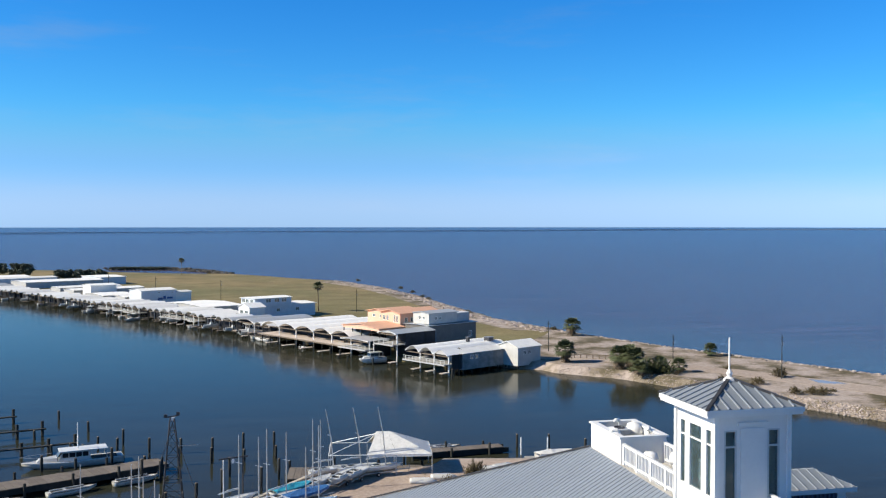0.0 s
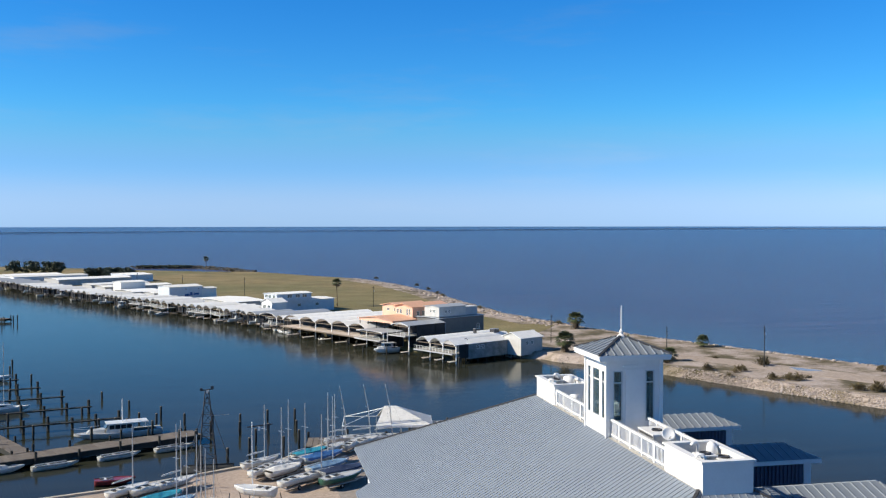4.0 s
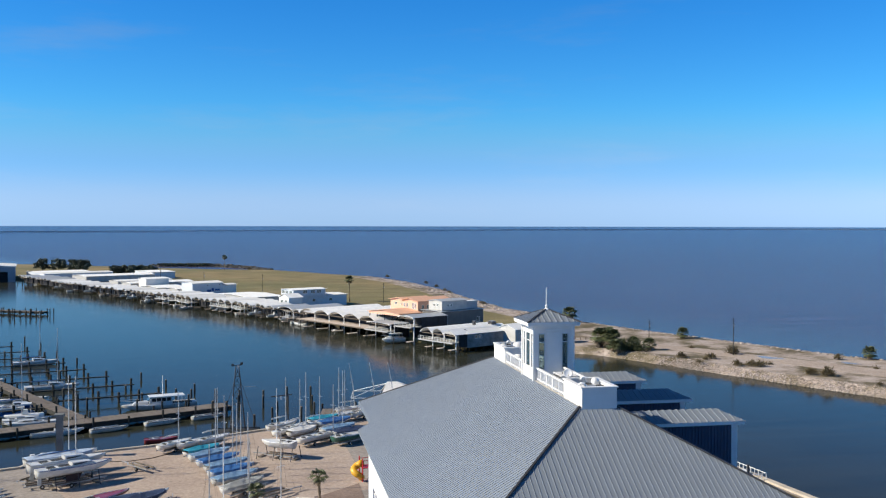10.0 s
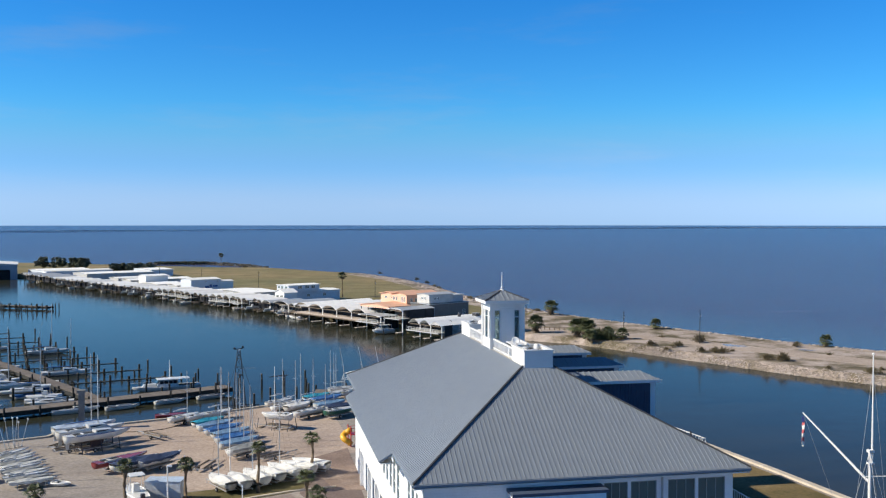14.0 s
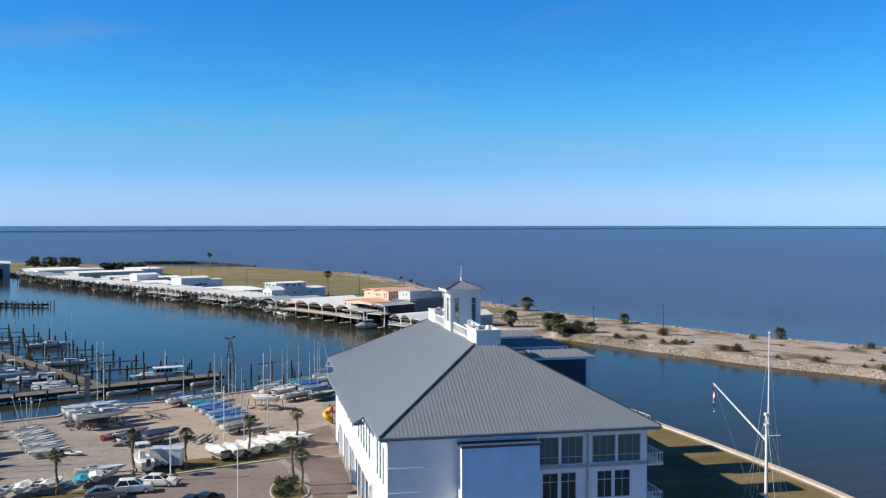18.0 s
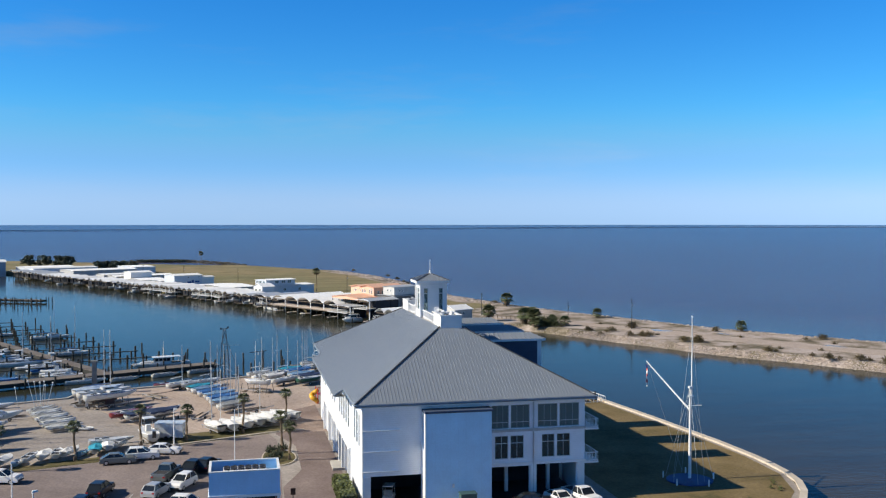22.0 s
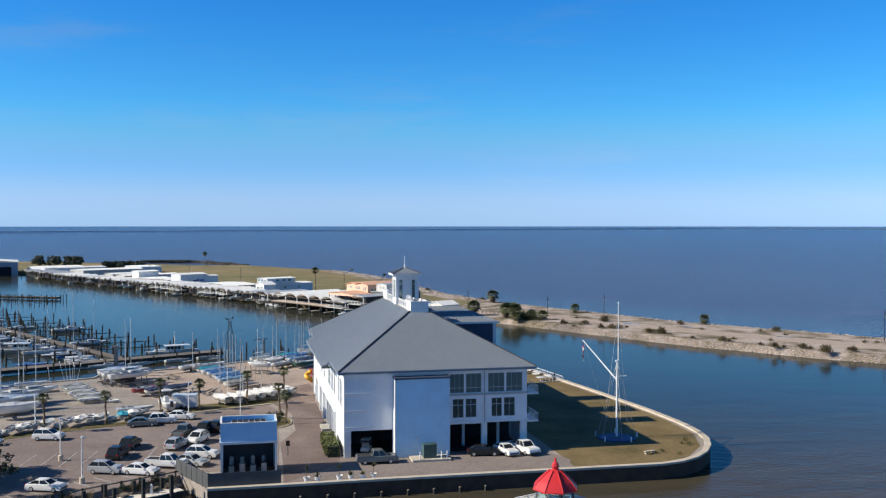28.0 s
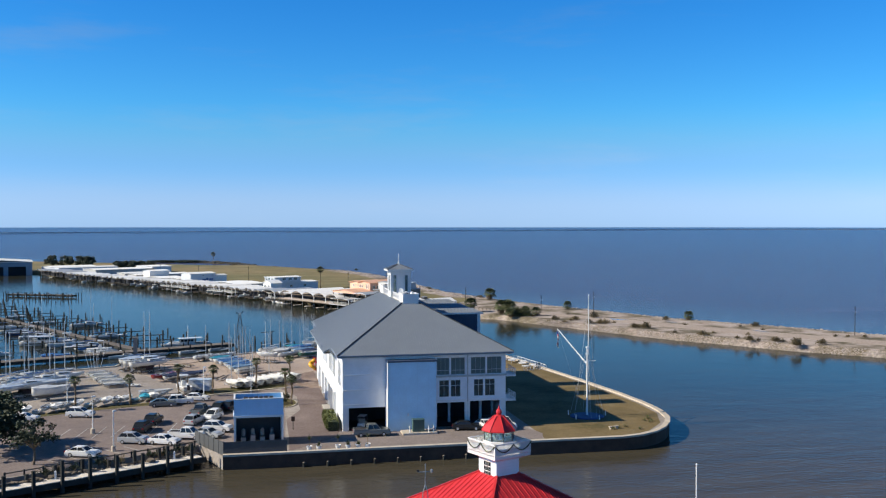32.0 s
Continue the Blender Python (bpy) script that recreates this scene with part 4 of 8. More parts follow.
# corner balconies on the east side
for z in (6.0, 10.0):
    bal = part("balcony", Geo().box(27.62, 29.3, 0.8, 5.6, z - 0.2, z), TRIM, club_house, "small white corner balcony")
    rail = Geo().beam((29.25, 0.85, z + 1.05), (29.25, 5.55, z + 1.05), 0.08, 0.06).beam((27.65, 0.85, z + 1.05), (29.25, 0.85, z + 1.05), 0.08, 0.06)
    rail.beam((29.25, 0.85, z + 0.15), (29.25, 5.55, z + 0.15), 0.05, 0.05).beam((27.65, 0.85, z + 0.15), (29.25, 0.85, z + 0.15), 0.05, 0.05)
    part("rail", rail, TRIM, bal)
    for i in range(12):
        part("baluster", Geo().box(29.23, 29.27, 0.9 + 0.4 * i, 0.94 + 0.4 * i, z, z + 1.05), TRIM, bal)
    for i in range(4):
        part("baluster", Geo().box(27.75 + 0.4 * i, 27.79 + 0.4 * i, 0.83, 0.87, z, z + 1.05), TRIM, bal)
# shed dormers on the east slope
DW = 4.1
for yd in (15.3, 25.15, 35.7):
    dm = part("dormer", wall_x(Geo(), 20.0, 26.9, yd + 0.5, yd + 0.7, 15.0, 18.75).box(26.7, 26.9, yd + 0.7, yd + DW - 0.7, 15.0, 18.75).box(20, 26.9, yd + DW - 0.7, yd + DW - 0.5, 15.0, 18.75), NAVYWALL, club_house, "dark navy box dormer with low metal roof")
    ym, zr_ = yd + DW / 2, 19.66
    hip = part("dormer_roof", Geo().add([(17.0, yd, 19.0), (27.4, yd, 19.0), (27.4, yd + DW, 19.0), (17.0, yd + DW, 19.0), (17.0, ym, zr_), (25.9, ym, zr_)], [(0, 1, 5, 4), (1, 2, 5), (2, 3, 4, 5), (0, 4, 3), (0, 3, 2, 1)]), ROOF, dm)
    part("fascia", Geo().box(18.2, 27.45, yd - 0.02, yd + DW + 0.02, 18.72, 18.995), TRIM, dm)
    for i in range(16):
        x = 18.2 + 0.6 * i
        f = min(1.0, (27.4 - x) / 1.5)
        for ye in (yd, yd + DW):
            part("seam", Geo().beam((x, ye, 19.03), (x, ye + (ym - ye) * f, 19.03 + (zr_ - 19.0) * f), 0.06, 0.06), SEAM, hip)
    for ye in (yd + 0.42, yd + DW - 0.52):
        part("corner_post", Geo().box(26.45, 26.95, ye, ye + 0.1, 15.0, 18.72), TRIM, dm)
    part("corner_post", Geo().box(26.905, 27.0, yd + 0.45, yd + 0.8, 15.0, 18.72).box(26.905, 27.0, yd + DW - 0.8, yd + DW - 0.45, 15.0, 18.72), TRIM, dm)
    for i in range(20):
        part("louvre", Geo().box(20.8 + 0.28 * i, 20.9 + 0.28 * i, yd + 0.42, yd + 0.498, 15.6, 18.6), NAVYWALL, dm)

# rooftop parapets, cupola and machines
parapet = thing("roof_parapet", "white roof parapet with open balustrades on the ridge", "parapet")
XA, XB = 12.45, 15.2
for ya, yb in ((12.15, 16.6), (35.6, 40.0)):
    gp = Geo()
    zb, zt = 20.9, 22.6
    gp.box(XA, XA + 0.2, ya, yb, zb, zt).box(XB - 0.2, XB, ya, yb, zb, zt).box(XA + 0.2, XB - 0.2, ya, ya + 0.2, zb, zt).box(XA + 0.2, XB - 0.2, yb - 0.2, yb, zb, zt)
    pb = part("solid_panel", gp, WHITE, parapet)
    part("coping", Geo().box(XA - 0.1, XA + 0.3, ya - 0.1, yb + 0.1, zt, zt + 0.1).box(XB - 0.3, XB + 0.1, ya - 0.1, yb + 0.1, zt, zt + 0.1).box(XA + 0.3, XB - 0.3, ya - 0.1, ya + 0.3, zt, zt + 0.1).box(XA + 0.3, XB - 0.3, yb - 0.3, yb + 0.1, zt, zt + 0.1), TRIM, pb)
for ya, yb in ((16.6, 24.85), (28.65, 35.6)):
    for x in (XA + 0.2, XB - 0.1):
        bs = part("balustrade", Geo().box(x - 0.08, x + 0.08, ya, yb, 22.2, 22.32).box(x - 0.06, x + 0.06, ya, yb, 21.3, 21.4), TRIM, parapet)
        nb = int((yb - ya) / 0.17)
        for i in range(nb):
            y = ya + (i + 0.5) * (yb - ya) / nb
            wdt = 0.09 if i % 10 == 9 else 0.028
            part("baluster", Geo().box(x - wdt, x + wdt, y - wdt, y + wdt, 21.16, 22.34 if wdt > 0.05 else 22.2), TRIM, bs)
# cupola
cup = thing("roof_cupola", "tall white square cupola with long windows and a metal roof", "cupola")
cx, cy, ch = 14.05, 26.75, 1.9
x0, x1, ya, yb = cx - ch + 0.2, cx + ch, cy - ch, cy + ch
ct, cb = 25.98, 20.0
ws = [(cx - 1.3, cx - 0.68), (cx + 0.85, cx + 1.45)]
part("south_wall", wall_x(Geo(), x0, x1, ya, ya + 0.18, cb, ct, [(a, b, 22.1, 25.3) for a, b in ws]), WHITE, cup)
part("door_panel", Geo().box(cx - 0.5, cx + 0.72, ya - 0.05, ya - 0.002, 21.3, 25.35), TRIM, cup)
for a, b in ws:
    window_x(cup, a, b, ya + 0.08, 22.1, 25.3, 1, 1, FRAMEGREY, glass=TEALGLASS)
    part("transom", Geo().box(a, b, ya, ya + 0.12, 24.5, 24.58), FRAMEGREY, cup)
part("lintel", Geo().box(cx - 0.65, cx + 0.85, ya - 0.12, ya - 0.002, 25.5, 25.63), TRIM, cup)
wy = [(cy - 1.55, cy - 0.95), (cy - 0.65, cy + 0.65), (cy + 0.95, cy + 1.55)]
for xa, xb in ((x0, x0 + 0.18), (x1 - 0.18, x1)):
    part("side_wall", wall_y(Geo(), xa, xb, ya + 0.18, yb - 0.18, cb, ct, [(a, b, 22.15, 25.3) for a, b in wy]), WHITE, cup)
    for a, b in wy:
        w = window_y(cup, (xa + xb) / 2, a, b, 22.15, 25.3, 1, 1, glass=TEALGLASS)
        part("transom", Geo().box(xa + 0.02, xb - 0.02, a + 0.09, b - 0.09, 24.5, 24.57), TRIM, w)
part("north_wall", wall_x(Geo(), x0, x1, yb - 0.18, yb, cb, ct, [(cx - 0.6, cx + 0.6, 21.7, 25.3)]), WHITE, cup)
for xx in (x0, x1):
    for yy in (ya, yb):
        part("corner_board", Geo().box(xx - 0.1, xx + 0.1, yy - 0.1, yy + 0.1, cb, ct), TRIM, cup)
e = 2.4
part("soffit", Geo().box(cx - e + 0.05, cx + e - 0.05, cy - e + 0.05, cy + e - 0.05, ct, ct + 0.12), TRIM, cup)
part("fascia", Geo().box(cx - e, cx + e, cy - e, cy + e, ct + 0.12, ct + 0.34), TRIM, cup)
zr, za = ct + 0.345, 27.3
crn = [(cx - e, cy - e, zr), (cx + e, cy - e, zr), (cx + e, cy + e, zr), (cx - e, cy + e, zr)]
part("roof", Geo().add(crn + [(cx, cy, za)], [(0, 1, 4), (1, 2, 4), (2, 3, 4), (3, 0, 4), (3, 2, 1, 0)]), ROOF, cup)
for i in range(4):
    a, b = Vector(crn[i]), Vector(crn[(i + 1) % 4])
    for j in range(1, 9):
        p = a.lerp(b, j / 9)
        f = 1 - abs(j / 9 - 0.5) * 2
        top = p.lerp(Vector((cx, cy, za)), f)
        m_ = (a + b) / 2
        q = p + (Vector((cx, cy, za)) - m_) * f
        part("seam", Geo().beam(p + Vector((0, 0, 0.03)), q + Vector((0, 0, 0.03)), 0.06, 0.07), SEAM, cup)
    part("hip_cap", Geo().beam(a + Vector((0, 0, 0.03)), (cx, cy, za + 0.03), 0.16, 0.1), DARKMETAL, cup)
part("finial", Geo().revolve([(0.3, 0), (0.26, 0.1), (0.1, 0.2), (0.15, 0.36), (0.08, 0.48), (0.045, 0.55), (0.04, 1.9), (0.025, 2.02)], 10, (cx, cy, za - 0.1)), TRIM, cup)
# rooftop machines
def air_unit(x, y, w, d, h, label):
    t = thing("air_conditioner", label, "air conditioner", x, y, PZ, 0, "rooftop machines")
    part("cabinet", Geo().box(-w / 2, w / 2, -d / 2, d / 2, 0.1, h), METAL, t)
    part("top_panel", Geo().box(-w / 2 - 0.04, w / 2 + 0.04, -d / 2 - 0.04, d / 2 + 0.04, h, h + 0.06), TRIM, t)
    part("fan_ring", Geo().revolve([(0.3, h + 0.06), (0.32, h + 0.14), (0.26, h + 0.14), (0.24, h + 0.08)], 16), DARKMETAL, t)
    for i in range(5):
        part("louvre", Geo().box(-w / 2 - 0.02, -w / 2, -d / 2 + 0.1, d / 2 - 0.1, 0.25 + 0.16 * i, 0.33 + 0.16 * i), DARKMETAL, t)


air_unit(14.1, 21.3, 1.4, 2.2, 1.05, "large grey rooftop air conditioner beside the cupola")
air_unit(13.6, 14.2, 0.9, 0.9, 1.35, "small rooftop air conditioner behind the parapet")
air_unit(14.4, 13.7, 0.8, 0.8, 1.25, "small rooftop air conditioner behind the parapet")
air_unit(13.4, 38.0, 0.9, 0.9, 1.45, "small rooftop air conditioner in the far parapet")
for x, y, r, h, lab in ((13.3, 33.6, 0.42, 1.1, "round white roof vent with a wide cap"), (14.2, 32.4, 0.35, 1.3, "tall grey roof vent pipe"), (14.6, 38.6, 0.5, 1.6, "round white roof vent with a wide cap"), (14.6, 15.4, 0.3, 1.65, "round white roof vent with a wide cap")):
    t = thing("roof_vent", lab, "roof vent", x, y, PZ, 0, "rooftop vents")
    part("pipe", Geo().revolve([(r * 0.7, 0), (r * 0.7, h * 0.7)], 12), METAL, t, "", True)
    part("cowl", Geo().revolve([(r, h * 0.6), (r * 1.1, h * 0.75), (r * 0.8, h), (0.05, h * 1.05)], 12), TRIM, t, "", True)
for x, y in ((13.0, 13.0), (13.9, 15.6), (12.9, 36.9), (14.9, 37.2), (14.1, 39.6)):
    t = thing("vent_pipe", "bent white vent pipe inside the parapet", "vent pipe", x, y, PZ, 40 * x, "rooftop vents")
    part("pipe", Geo().tube([(0, 0, 0), (0, 0, 1.5), (0.12, 0, 1.66), (0.34, 0, 1.68), (0.46, 0, 1.56)], 0.1, 8), TRIM, t, "", True)
    part("flange", Geo().revolve([(0.24, 0), (0.24, 0.05), (0.11, 0.12)], 10), METAL, t)
t = thing("satellite_dish", "white round satellite dish on a short mast", "satellite dish", 13.05, 17.45, PZ)
part("mast", Geo().tube([(0, 0, 0), (0, 0, 1.5)], 0.05), METAL, t)
prof = [(0.02, 0.0), (0.18, 0.02), (0.31, 0.06), (0.39, 0.1), (0.39, 0.125), (0.3, 0.08), (0.15, 0.04), (0.02, 0.02)]
part("dish", Geo().revolve(prof, 20).moved(pose(0, 0, 1.75, 62, 0, -10)), TRIM, t, "", True)
part("feed_arm", Geo().tube([(0, 0, 1.5), (-0.1, -0.55, 1.75)], 0.025, 6), METAL, t)


# ---------------------------------------------------------------- boat sheds and houses along the harbour
def bay(w, d, eave, rise, roof_mat, pointed=False, deck=None, lift=False, plain=False, broad=False):
    """One covered boat slip. x along the quay, front at y = 0, inland towards -y."""
    t = thing("boat_shed", "open white arched boat shed over a slip on timber piles", "boat shed", group="boat sheds along the quay")
    n = 3 if pointed else 9
    arc = []
    for i in range(n):
        a = i / (n - 1)
        h = rise * (1 - abs(2 * a - 1)) if pointed else rise * math.sin(math.pi * a)
        arc.append((w * a, eave + h))
    outer = [(x, z) for x, z in arc]
    inner = [(x, z - 0.1) for x, z in arc[::-1]]
    ring = outer + inner
    part("roof", Geo().loft([[(x, 0.5, z) for x, z in ring], [(x, -d, z) for x, z in ring]]), roof_mat, t)
    under = [(x, eave - 0.25 + (z - eave) * 1.0 + (0.3 * math.sin(math.pi * x / w))) for x, z in arc]
    rim = [(x, z + 0.03) for x, z in arc] + under[::-1]
    part("front_rim", Geo().loft([[(x, 0.45, z) for x, z in rim], [(x, 0.62, z) for x, z in rim]]), TRIM, t)
    for y in (0.1, -d * 0.35, -d * 0.7):
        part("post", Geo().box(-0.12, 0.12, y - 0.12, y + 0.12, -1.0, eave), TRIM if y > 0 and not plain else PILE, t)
    gable = [(x, z - 0.1) for x, z in arc] + [(w, 1.0), (0, 1.0)]
    part("back_wall", Geo().loft([[(x, -d + 0.3, z) for x, z in gable], [(x, -d + 0.1, z) for x, z in gable]]), GREYWALL, t)
    # black sheets added inside the slip to paint its shade
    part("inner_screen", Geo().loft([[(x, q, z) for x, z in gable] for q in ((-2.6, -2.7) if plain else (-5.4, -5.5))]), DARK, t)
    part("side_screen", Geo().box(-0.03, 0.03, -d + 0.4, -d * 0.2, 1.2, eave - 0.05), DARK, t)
    if deck:
        out = 2.0 if broad else 1.4
        part("deck", Geo().box(0.0, w, -5.3, out, deck - 0.2, deck), SUNDECK if broad else CATWALK, t)
        part("deck_edge", Geo().box(0.0, w, out, out + 0.1, deck - 0.3, deck + 0.03), WOOD if broad else PALEGREY, t)
        if broad:
            for k in range(2):
                part("deck_post", Geo().tube([(w * (0.25 + 0.5 * k), out - 0.2, -1.0), (w * (0.25 + 0.5 * k), out - 0.2, deck - 0.2)], 0.13, 6), PILE, t)
        else:
            part("hand_rail", Geo().box(0.0, w, 1.34, 1.4, deck + 0.9, deck + 0.98).box(0.0, w, 1.35, 1.39, deck + 0.45, deck + 0.5), FRAMEGREY, t)
            for k in range(4):
                part("rail_post", Geo().box(w * k / 4 + 0.1, w * k / 4 + 0.18, 1.33, 1.4, deck, deck + 0.9), TRIM, t)
    if not plain or lift:
        reach = 4.6 if broad else 2.6
        part("catwalk", Geo().box(-0.6, 0.6, 0.3, reach, 0.7, 0.85), WOOD if plain else SUNDECK, t)
        part("catwalk_pile", Geo().tube([(0, reach - 0.3, -1.2), (0, reach - 0.3, 0.7)], 0.18, 6), PILE, t)
    part("cross_beam", Geo().box(0.13, w - 0.13, 0.0, 0.2, eave - 0.5, eave - 0.3), WOOD, t)
    if lift:
        for a in (0.22, 0.7):
            part("lift_beam", Geo().box(w * a, w * a + 0.35, -4.5, 1.6, 0.9, 1.1), WOOD, t)
            part("lift_cable", Geo().tube([(w * a + 0.15, 0.9, 1.1), (w * a + 0.15, 0.9, eave - 0.1)], 0.03, 4), METAL, t)
    return t


RZ_ROW = 119.97


def at_row(s, d=0.0, z=0.0):
    x, y = row(s, d)
    return pose(x, y, z, 0, 0, RZ_ROW)


rb = random.Random(11)


def quay(s):
    """How far the sheds' fronts stand back from the straight line of the quay."""
    return float(np.interp(s, (42, 46, 95, 140, 175, 200, 250, 300, 360, 400), (0, 4.0, 6.5, 7.4, 5.6, 4.4, 4.0, 1.6, 0.8, 3.0)))


big = bay(8.5, 29, 5.2, 1.1, SHEDROOF, False, 2.7, False, False, True)
big.matrix_basis = at_row(44.6, 4.0)
for k in range(1, 5):
    copy_thing(big, at_row(44.6 + 8.5 * k, 4.0))
low = bay(10.0, 22, 4.6, 0.8, GREYROOF, False, 1.6, False, False, True)
low.matrix_basis = at_row(97.6, 7.4)
kinds = [bay(5.0, 15.5, 4.3, 0.85, SHEDROOF, False, 2.5), bay(4.3, 14, 4.1, 0.75, SHEDROOF, False, None, False, True), bay(4.7, 12, 4.0, 0.8, SHEDROOF, True, None, True, True), bay(6.2, 15, 4.5, 0.7, GREYROOF, False, None, False, True), bay(4.5, 11.5, 4.2, 0.8, SHEDROOF, False, None, True, True)]
widths = [5.0, 4.3, 4.7, 6.2, 4.5]
# start, end, and the kinds that take turns along the quay
runs = [(88, 97.5, (4, 4)), (109, 126, (3, 4, 4)), (127, 132, (4,)), (132, 157.5, (0, 0, 0, 0, 0)), (157.5, 173, (4, 1, 4)), (173, 205, (0, 0, 0, 0, 0, 0)), (206, 243, (1, 1, 4)), (244, 285, (2, 4, 1)), (287, 332, (1, 4, 1, 2)), (333, 384, (3, 3, 1))]
first = set()
for a, b, turn in runs:
    s, q = a, 0
    while s + widths[turn[q % len(turn)]] <= b:
        kk = turn[q % len(turn)]
        m = at_row(s, quay(s) + rb.choice((0, 0, 0, 0.8)), rb.choice((0, 0, 0.15, -0.1)))
        if kk not in first:
            kinds[kk].matrix_basis = m
            first.add(kk)
        else:
            copy_thing(kinds[kk], m)
        s += widths[kk] + (rb.choice((0, 0, 0, 1.6, 3.0)) if s > 206 else 0)
        q += 1
# outer piles in front of the sheds
pile = thing("mooring_pile", "dark weathered timber mooring pile standing in the water", "mooring pile", group="mooring piles")
part("shaft", Geo().tube([(0, 0, -1.5), (0.02, 0, 1.0), (0, 0.02, 2.4)], [0.22, 0.21, 0.19], 8), PILE, pile)
part("top", Geo().revolve([(0.19, 2.38), (0.15, 2.47), (0.02, 2.5)], 8), WOOD, pile)
pile.matrix_basis = at_row(-2, -3.5)
s = 3.0
while s < 384:
    copy_thing(pile, at_row(s, quay(s) - 1.8 - rb.random() * 2.6, rb.uniform(-1.3, -0.3)))
    s += rb.uniform(6.0, 15.0)


def house(name, label, s, d, w, depth, z0, h, wall_m, roof_m, rise=0.8, windows=(), over=0.4, hip=False):
    """A simple house beside the quay; windows are (face, u, z, width, height), face f to the water, r to the right."""
    t = thing(name, label, "house")
    t.matrix_basis = at_row(s, d)
    holes_f = [(u, u + ww, z, z + hh) for f, u, z, ww, hh in windows if f == "f"]
    holes_r = [(u, u + ww, z, z + hh) for f, u, z, ww, hh in windows if f == "r"]
    part("front_wall", wall_x(Geo(), 0, w, -0.2, 0, z0, z0 + h, holes_f), wall_m, t)
    part("side_wall", wall_y(Geo(), 0, 0.2, -depth, -0.2, z0, z0 + h, holes_r), wall_m, t)
    part("side_wall", Geo().box(w - 0.2, w, -depth, -0.2, z0, z0 + h), wall_m, t)
    part("rear_wall", Geo().box(0.2, w - 0.2, -depth, -depth + 0.2, z0, z0 + h), wall_m, t)
    part("floor", Geo().box(0.2, w - 0.2, -depth + 0.2, -0.2, z0, z0 + 0.12), DARK, t)
    for f, u, z, ww, hh in windows:
        if f == "f":
            window_x(t, u, u + ww, -0.1, z, z + hh, 2, 1)
        else:
            window_y(t, 0.1, u, u + ww, z, z + hh, 2, 1)
    o, e = over, z0 + h
    if rise <= 0.01:
        part("roof", Geo().box(-o, w + o, -depth - o, o, e, e + 0.25), roof_m, t)
    else:
        prof = [(-o, e + 0.02), (w / 2, e + rise), (w + o, e + 0.02), (w + o, e - 0.1), (w / 2, e + rise - 0.14), (-o, e - 0.1)]
        part("roof", Geo().loft([[(x, o, z) for x, z in prof], [(x, -depth - o, z) for x, z in prof]]), roof_m, t)
        gb = [(0, e - 0.02), (w, e - 0.02), (w / 2, e + rise - 0.16)]
        for y in (-0.18, -depth + 0.02):
            part("gable", Geo().loft([[(x, y, z) for x, z in gb], [(x, y + 0.16, z) for x, z in gb]]), wall_m, t)
    return t


def stilts(t, w, depth, z, step=3.0):
    x = 0.2
    while x < w:
        y = -0.3
        while y > -depth:
            part("stilt", Geo().tube([(x, y, -1.2), (x, y, z)], 0.14, 6), PILE, t)
            y -= step * 1.3
        x += step


# white end house: barrel roofs side by side, a weathered side wall over the water
h = house("end_house", "low white house on stilts at the end of the quay", 2.7, 4.2, 4.9, 19.5, 0.9, 3.8, WEATHERED, SHEDROOF, 0.9, [("r", -3.6, 3.2, 1.1, 1.0), ("r", -5.2, 3.2, 1.1, 1.0), ("r", -14.8, 3.3, 1.0, 0.9), ("r", -16.2, 3.3, 1.0, 0.9)], 0.25)
stilts(h, 4.9, 19.5, 0.9, 2.2)
for k in range(3):
    p = bay(4.9, 4.4 if k == 0 else 24.0, 4.7, 1.15, SHEDROOF, k == 0, 2.6)
    p.matrix_basis = at_row(2.8 + 4.9 * k)
    tagged(p, "white arched porch over a boat slip with an upper deck" if k == 0 else "long white barrel-roofed boat shed with an upper deck")
h = house("white_house", "small white gabled house with two dark windows", -2.0, 17.8, 7.0, 8.0, 0.9, 4.4, DULLWHITE, SHEDROOF, 1.4, [("r", -4.6, 3.5, 1.0, 1.0), ("r", -2.9, 3.5, 1.0, 1.0)], 0.3)
stilts(h, 7, 6, 0.9)
for s, d, w, z in ((9.4, 19.5, 1.7, 6.05), (13.2, 16.0, 0.7, 6.05)):
    t = thing("roof_unit", "small dark cooling unit on a white roof", "air conditioner", *row(s, d), z, RZ_ROW, "roof units")
    part("cabinet", Geo().box(0, w, -w, 0, -0.5, 0.6), DARKMETAL, t)
    part("lid", Geo().box(-0.04, w + 0.04, -w - 0.04, 0.04, 0.6, 0.66), METAL, t)
# blue-grey two-storey house with a porch
h = house("grey_house", "dark blue-grey house with a white upper storey", 27.5, 16.0, 9.5, 17, 1.7, 6.7, SLATEWALL, GREYROOF, 0.2, [("f", 1.0, 5.4, 1.6, 1.8), ("f", 4.5, 5.4, 1.6, 1.8), ("r", -15.5, 4.5, 1.2, 1.6)])
h = house("upper_storey", "dull white upper storey with a grey flat roof", 28.2, 16.6, 6.2, 10.0, 8.62, 2.8, DULLWHITE, GREYROOF, 0.5, [("f", 1.6, 9.7, 0.9, 0.9), ("f", 3.2, 9.7, 0.9, 0.9), ("r", -3.0, 9.6, 0.9, 0.9), ("r", -4.3, 9.6, 0.9, 0.9)], 0.3)
t = thing("roof_unit", "pale blue-grey box of a roof stair", "roof box", *row(29.0, 26.9), 8.62, RZ_ROW, "roof units")
part("cabinet", Geo().box(0, 2.6, -5.0, 0, 0, 2.2), PALEGREY, t)
part("lid", Geo().box(-0.1, 2.7, -5.1, 0.1, 2.2, 2.34), TRIM, t)
p = bay(7.2, 13.0, 7.6, 0.7, GREYROOF, True, 4.9)
